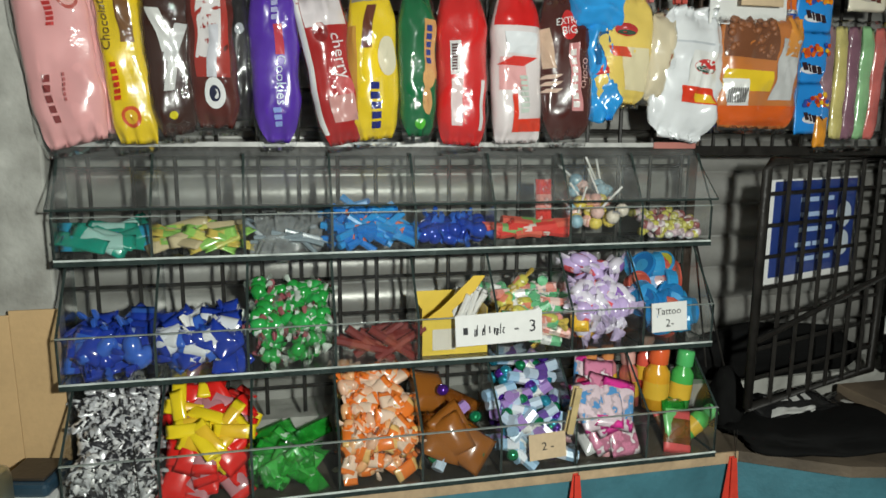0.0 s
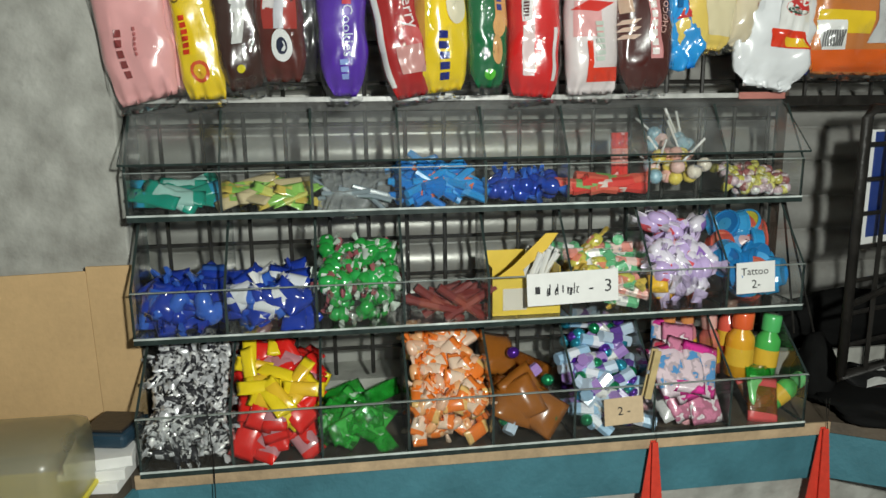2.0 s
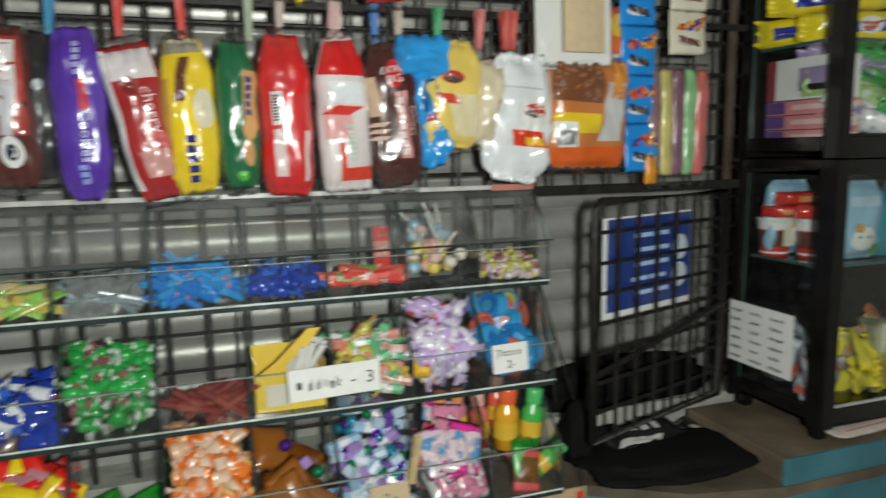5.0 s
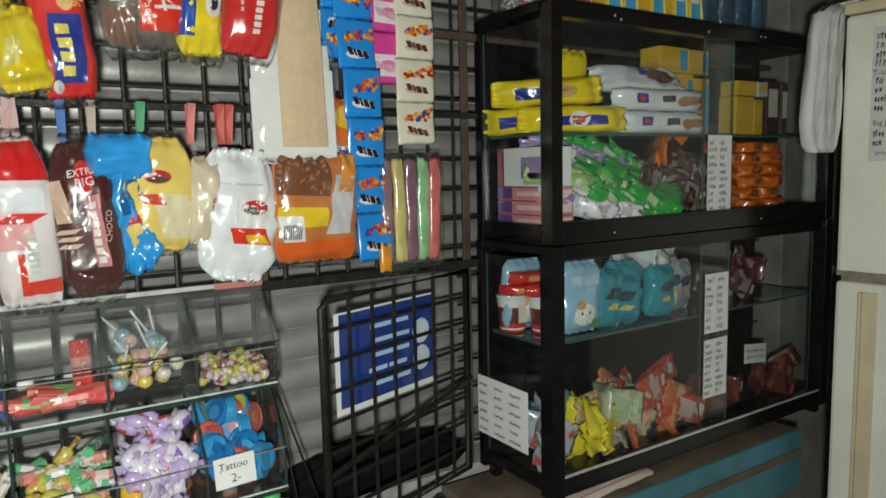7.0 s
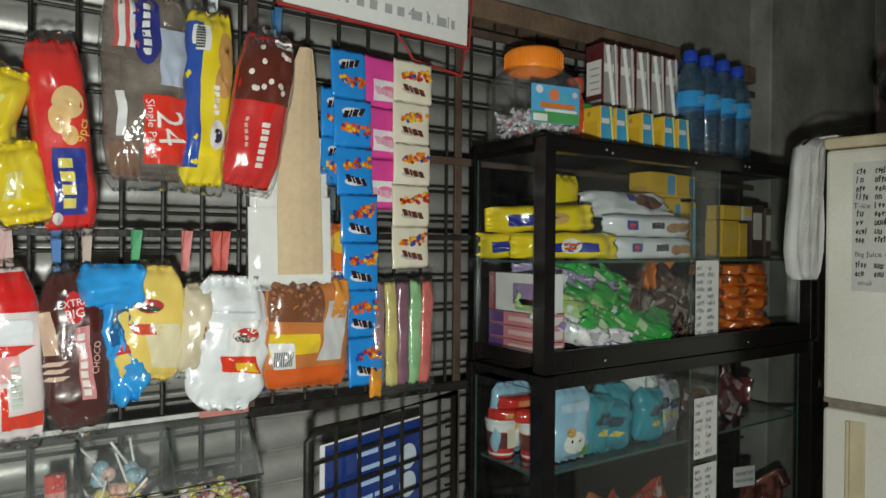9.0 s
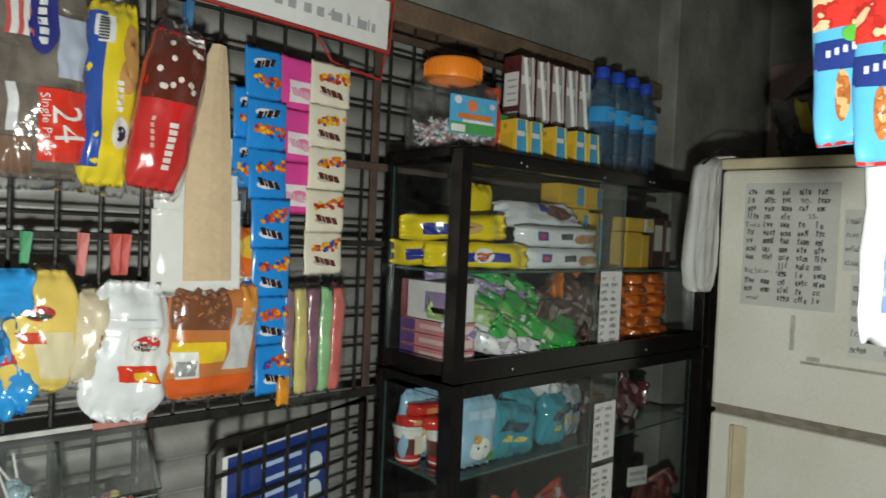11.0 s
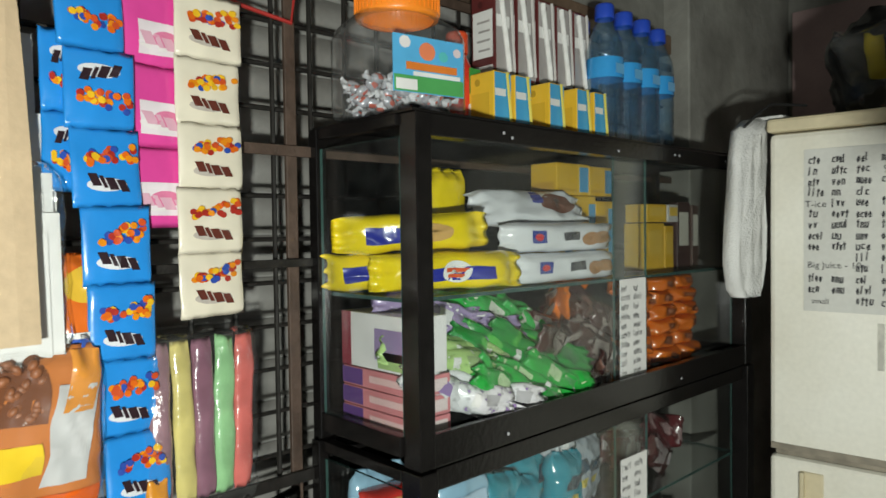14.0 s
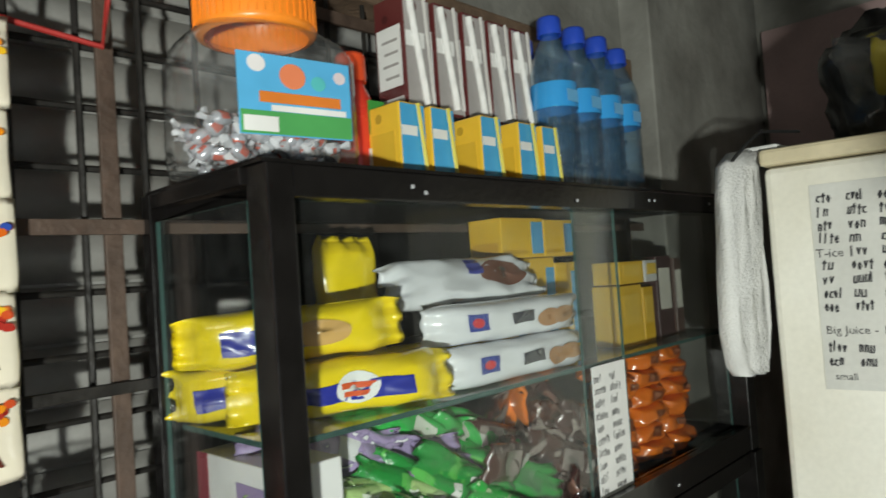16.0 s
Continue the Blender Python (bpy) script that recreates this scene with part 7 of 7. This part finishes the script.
part("mark", boxbm(-0.075, -0.066, 0, 0.0006, 0.01, 0.085), M("old_tape", (0.5, 0.49, 0.43), 0.6, var=0.3, scale=60), ob)
part("mark", boxbm(-0.04, -0.015, 0, 0.0006, -0.008, 0.001), M("old_tape", (0.45, 0.44, 0.4), 0.6, var=0.3, scale=60), ob)

# towel over the door's corner
towel = thing("towel", "white cloth draped over the corner of the refrigerator door", "towel", pose(1.615, 0.805, 1.37))
bm = bmesh.new()
rows = [(-0.045, 0.025, 0.0), (-0.066, 0.036, 0.015), (-0.074, 0.042, 0.06), (-0.066, 0.043, 0.12), (-0.055, 0.044, 0.18), (-0.05, 0.046, 0.24), (-0.042, 0.05, 0.285), (0.0, 0.06, 0.308)]
fr_, bk = [], []
for a_, b_, z in rows:
    fr_.append([bm.verts.new((a_ + (b_ - a_) * k / 10, -0.012 - 0.007 * math.sin(k * 1.9 + z * 14) - 0.008 * math.sin(math.pi * k / 10), z)) for k in range(11)])
    bk.append([bm.verts.new((a_ + (b_ - a_) * k / 10, 0.006 + 0.005 * math.sin(k * 1.3 + z * 9), z)) for k in range(11)])
for g, flip in ((fr_, 0), (bk, 1)):
    for p_, q_ in zip(g, g[1:]):
        for k in range(10):
            f = (p_[k], p_[k + 1], q_[k + 1], q_[k])
            bm.faces.new(f[::-1] if flip else f)
for k in (0, 10):
    for i in range(len(rows) - 1):
        bm.faces.new((fr_[i][k], fr_[i + 1][k], bk[i + 1][k], bk[i][k]))
for k in range(10):
    for i in (0, -1):
        bm.faces.new((fr_[i][k], fr_[i][k + 1], bk[i][k + 1], bk[i][k]))
part("cloth", bm, CLOTH, towel, smooth=True)
bm = bmesh.new()
box(bm, 0.03, 0.2, -0.05, 0.0, 0.307, 0.315, bevel=0.003)
part("fold", bm, CLOTH, towel)
part("cord", tube(bmesh.new(), [(-0.045, -0.016, 0.29), (0.0, -0.02, 0.316), (0.06, -0.02, 0.34), (0.2, -0.03, 0.352)], 0.0025), RUBBER, towel, "dark cord along the fold")


def crumpled(name, label, category, m, size, mat, seed, amp=0.25, sub=4):
    """A knotted bag: a lumpy, creased skin with a flat foot."""
    ob = thing(name, label, category, m)
    bm = bmesh.new()
    bmesh.ops.create_icosphere(bm, subdivisions=sub, radius=1.0)
    for v in bm.verts:
        p = v.co.copy()
        k = 1 + amp * noise.noise(p * 1.6 + Vector((seed, 0, 0))) + amp * 0.5 * abs(noise.noise(p * 4.5 + Vector((0, seed, 0)))) + amp * 0.2 * noise.noise(p * 11)
        q = p * k
        v.co = Vector((q.x * size[0], q.y * size[1], max(0.0, (q.z + 0.75) * size[2])))
    part("skin", bm, mat, ob, smooth=True)
    return ob


bag = crumpled("plastic_bag", "crumpled black plastic bag lying on the refrigerator", "plastic bag", pose(1.84, 0.635, 1.677), (0.1, 0.1, 0.115), BLACKBAG, 3, 0.35)
part("yellow_pack", Pillow(0.03, 0.16, 0.02, 4).body(6, 8), F((0.5, 0.4, 0.03)), bag, "dull yellow pack inside", smooth=True, m=pose(-0.105, 0.0, 0.085, 62, 20, -90))
part("clear_film", Pillow(0.12, 0.2, 0.03, 6, 0.012).body(8, 10), BAG, bag, smooth=True, m=pose(-0.115, -0.01, 0.085, 62, 0, -90))

# sachets hung near the walker on a string
SX = 0.66
cord = thing("hanging_cord", "thin cord hung from the ceiling that holds sachets", "cord")
part("cord", tube(bmesh.new(), [(SX, 0.2, 2.45), (SX, 0.2, 1.66)], 0.0015), M("string", (0.4, 0.4, 0.38), 0.8), cord)


def drink_sachet(y, ztop, h, w, seed, yaw=-78, n=1):
    ob = thing("drink_sachet", "red and light blue iced tea sachet hung on a cord", "sachet", pose(SX, y, ztop, 0, -3, yaw), "hanging drink sachets")
    pl = Pillow(w, h, 0.012, seed, 0.002, 3.0, 0.08)
    m = pose(0, 0, -h / 2)
    part("wrapper", pl.body(10, 14), F((0.1, 0.42, 0.68)), ob, smooth=True, m=m)
    part("red_top", pl.patch(-0.95, 0.95, 0.25, 0.95, 0.0007), wrap((0.65, 0.04, 0.03), (0.7, 0.5, 0.3), 0.42, 0.0, 60.0), ob, smooth=True, m=m)
    part("dark_band", pl.patch(-0.95, 0.9, -0.2, 0.12, 0.0009, slant=0.05), F((0.02, 0.04, 0.2)), ob, smooth=True, m=m)
    part("glass_picture", pl.patch(-0.35, 0.1, -0.75, -0.2, 0.0012, "ellipse"), wrap((0.5, 0.16, 0.04), (0.6, 0.35, 0.15), 0.45, 0.0, 90.0), ob, smooth=True, m=m)
    part("leaf", pl.patch(-0.1, 0.5, 0.08, 0.25, 0.0015, "ellipse"), F((0.1, 0.4, 0.05)), ob, smooth=True, m=m)
    part("red_foot", pl.patch(-0.98, 0.98, -0.99, -0.95, 0.0007), F((0.6, 0.03, 0.03)), ob, m=m)
    for k in range(4):
        part("lettering", pl.patch(-0.6 + 0.26 * k, -0.46 + 0.26 * k, -0.07 + 0.02 * k, 0.01 + 0.02 * k, 0.0016, n=2), F((0.55, 0.58, 0.65)), ob, m=m)


drink_sachet(0.2, 1.697, 0.14, 0.047, 91)
drink_sachet(0.172, 1.682, 0.142, 0.047, 92, -86)
drink_sachet(0.205, 1.83, 0.13, 0.047, 93)
ob = thing("sachet_sheet", "hanging sheet of white sachets with blue print", "sachet sheet", pose(SX + 0.012, 0.155, 1.66, 0, 0, -84))
pl = Pillow(0.055, 0.25, 0.01, 94, 0.003, 4.0, 0.05)
part("wrapper", pl.body(10, 16), F((0.76, 0.78, 0.8)), ob, smooth=True, m=pose(0, 0, -0.125))
for k in range(3):
    part("blue_panel", pl.patch(-0.4, 0.1, -0.8 + 0.6 * k, -0.4 + 0.6 * k, 0.0008), F((0.15, 0.25, 0.5)), ob, m=pose(0, 0, -0.125))
    part("print", pl.patch(0.3, 0.7, -0.85 + 0.6 * k, -0.35 + 0.6 * k, 0.0008), F((0.5, 0.55, 0.62)), ob, m=pose(0, 0, -0.125))
ob = thing("teal_pack", "shiny teal snack pack hung high over the refrigerator", "snack pack", pose(1.76, 0.53, 1.96, 0, 0, -60))
part("wrapper", Pillow(0.12, 0.16, 0.035, 95, 0.009).body(), F((0.03, 0.3, 0.24)), ob, smooth=True)
part("cord", tube(bmesh.new(), [(0, 0, 0.078), (0, 0, 0.49)], 0.0015), STEEL, ob)

# ---- left end of the counter ----
ob = thing("cardboard_sheet", "tan cardboard sheet leaning on the concrete pier", "cardboard", pose(-0.508, 1.052, CZ, 2, 0, 0))
part("panel", boxbm(-0.06, 0.0, -0.004, 0, 0, 0.268, bevel=0.0008), CARDB, ob)
part("panel", boxbm(-0.5, 0, -0.004, 0, 0, 0.262, bevel=0.0008), CARDB, ob, m=pose(-0.0605, 0, 0, 0, 0, 6))
ob = thing("paper_stack", "small stack of white cartons on the counter", "carton stack", pose(-0.545, 0.965, CZ))
for k in range(3):
    part("carton", boxbm(-0.045, 0.035, -0.05, 0.04, 0.0002 + 0.0142 * k, 0.0142 * (k + 1), bevel=0.001), PAPER, ob, m=pose(0.003 * k, 0.004 * k, 0, 0, 0, 6 * k - 4))
ob = thing("small_tray", "small dark plastic tray with a blue rim", "tray", pose(-0.535, 0.985, CZ + 0.0435, 0, 0, -12))
bm = bmesh.new()
box(bm, -0.034, 0.034, -0.036, 0.036, 0.0, 0.02, bevel=0.006)
part("body", bm, M("blue_tray", (0.02, 0.05, 0.08), 0.35), ob)
part("inside", boxbm(-0.028, 0.028, -0.03, 0.03, 0.0202, 0.024, bevel=0.002), M("dark_inside", (0.03, 0.025, 0.022), 0.4), ob)
ob = thing("food_container", "translucent plastic food container with a yellow rim", "container", pose(-0.67, 0.875, CZ))
part("tub", boxbm(-0.13, 0.13, -0.065, 0.07, 0.0005, 0.105, bevel=0.02), clear("frosted_plastic", (0.75, 0.74, 0.6), 0.03, 0.35, 0.3, bscale=2.0, dust=(0.5, 0.48, 0.36)), ob, smooth=True)
part("rim", boxbm(-0.133, 0.133, -0.069, 0.074, 0.012, 0.02, bevel=0.003), M("yellow_plastic", (0.7, 0.6, 0.05), 0.4), ob, "yellow band")

# ---- right of the display, by the hatch ----
rng = random.Random(55)
for i, (x, y, z, yaw) in enumerate(((0.62, 1.0, 0.702, 8), (0.72, 0.98, 0.702, -14), (0.66, 1.03, 0.722, 4), (0.78, 1.03, 0.702, 20))):
    ob = thing("black_pack", "flat black film pack with white lettering on the counter", "film pack", pose(x, y, z, -78, 0, yaw), "black packs on the counter")
    pl = Pillow(0.17, 0.09, 0.02, 130 + i, 0.004)
    part("wrapper", pl.body(10, 8), F((0.015, 0.015, 0.016)), ob, smooth=True)
    part("white_band", pl.patch(-0.8, 0.3, -0.7, -0.35, 0.001, slant=0.1), F((0.6, 0.6, 0.58)), ob)
    for k in range(4):
        part("lettering", pl.patch(-0.6 + 0.3 * k, -0.42 + 0.3 * k, 0.05, 0.45, 0.001, n=2), F((0.6, 0.6, 0.58)), ob)
MATTE_BLACK = M("matte_black", (0.008, 0.008, 0.008), 0.9)
MATTE_BLACK.node_tree.nodes["Principled BSDF"].inputs["Specular IOR Level"].default_value = 0.08
crumpled("dark_bag", "small crumpled black bag beside the candy display", "plastic bag", pose(0.53, 1.04, CZ), (0.028, 0.035, 0.06), MATTE_BLACK, 8, 0.35, 3)
# Two made-up black sheets that darken the counter and the sill here.
crumpled("dark_counter_sheet", "crumpled black sheet added to darken the counter by the hatch", "cloth", pose(0.675, 0.978, CZ), (0.165, 0.098, 0.02), MATTE_BLACK, 14, 0.3, 4)
crumpled("dark_sill_sheet", "bunched black sheet added to darken the sill behind the hatch", "tarpaulin", pose(0.68, 1.145, 0.7405), (0.19, 0.03, 0.055), MATTE_BLACK, 21, 0.3, 4)
ob = thing("rice_sack", "folded white woven sack tucked under the glass cabinet", "sack", pose(1.05, 0.888, RZ + 0.0105, -88, 0, 4))
part("cloth", Pillow(0.24, 0.06, 0.016, 141, 0.002, 3.0, 0.1).body(14, 10), M("woven_sack", (0.6, 0.52, 0.48), 0.8, var=0.2, scale=40, bump=0.4, bscale=260), ob, smooth=True)
part("seam", tube(bmesh.new(), [(-0.1, -0.009, -0.02), (0.0, -0.01, -0.021), (0.1, -0.009, -0.02)], 0.0012), M("sack_thread", (0.5, 0.15, 0.12), 0.8), ob)
# red straps hung from the counter's edge
STRAP = M("red_strap", (0.75, 0.06, 0.035), 0.5, var=0.1, scale=60)
for x in (0.215, 0.485):
    ob = thing("red_strap", "red nylon strap loop hung from the counter's edge", "strap", pose(x, 0.945, CZ - 0.005), "red straps")
    for s in (-1, 1):
        bm = bmesh.new()
        q = [(-0.004, 0.0), (0.004, 0.0), (0.012 + 0.011 * s, -0.16), (-0.012 + 0.011 * s, -0.16)]
        a_ = [bm.verts.new((px, -0.003 * s, pz)) for px, pz in q]
        b_ = [bm.verts.new((px, -0.003 * s + 0.002, pz)) for px, pz in q]
        bm.faces.new(a_)
        bm.faces.new(b_[::-1])
        for i in range(4):
            bm.faces.new((a_[i], b_[i], b_[(i + 1) % 4], a_[(i + 1) % 4]))
        part("band", bm, STRAP, ob)
    part("wire", tube(bmesh.new(), [(0.0, 0.004, 0.045), (0.002, -0.002, 0.0), (0.006, 0.004, 0.045)], 0.0008), STEEL, ob)
ob = thing("tie_wire", "thin black wire hung over the display's front", "wire", pose(-0.405, 0.946, CZ))
part("wire", tube(bmesh.new(), [(0.0, 0.0, 0.1), (0.004, -0.002, 0.02), (0.002, -0.003, -0.06)], 0.0008), STEEL, ob)

# unseen cord and socket added at the torch light, behind the walker
ob = thing("lamp_prop", "unseen cord and socket added where the torch light stands", "lamp", pose(TORCH_SPOT[0], TORCH_SPOT[1], TORCH_SPOT[2]))
part("cord", tube(bmesh.new(), [(0, 0, 0.12), (0, 0, 2.45 - TORCH_SPOT[2])], 0.003), RUBBER, ob)
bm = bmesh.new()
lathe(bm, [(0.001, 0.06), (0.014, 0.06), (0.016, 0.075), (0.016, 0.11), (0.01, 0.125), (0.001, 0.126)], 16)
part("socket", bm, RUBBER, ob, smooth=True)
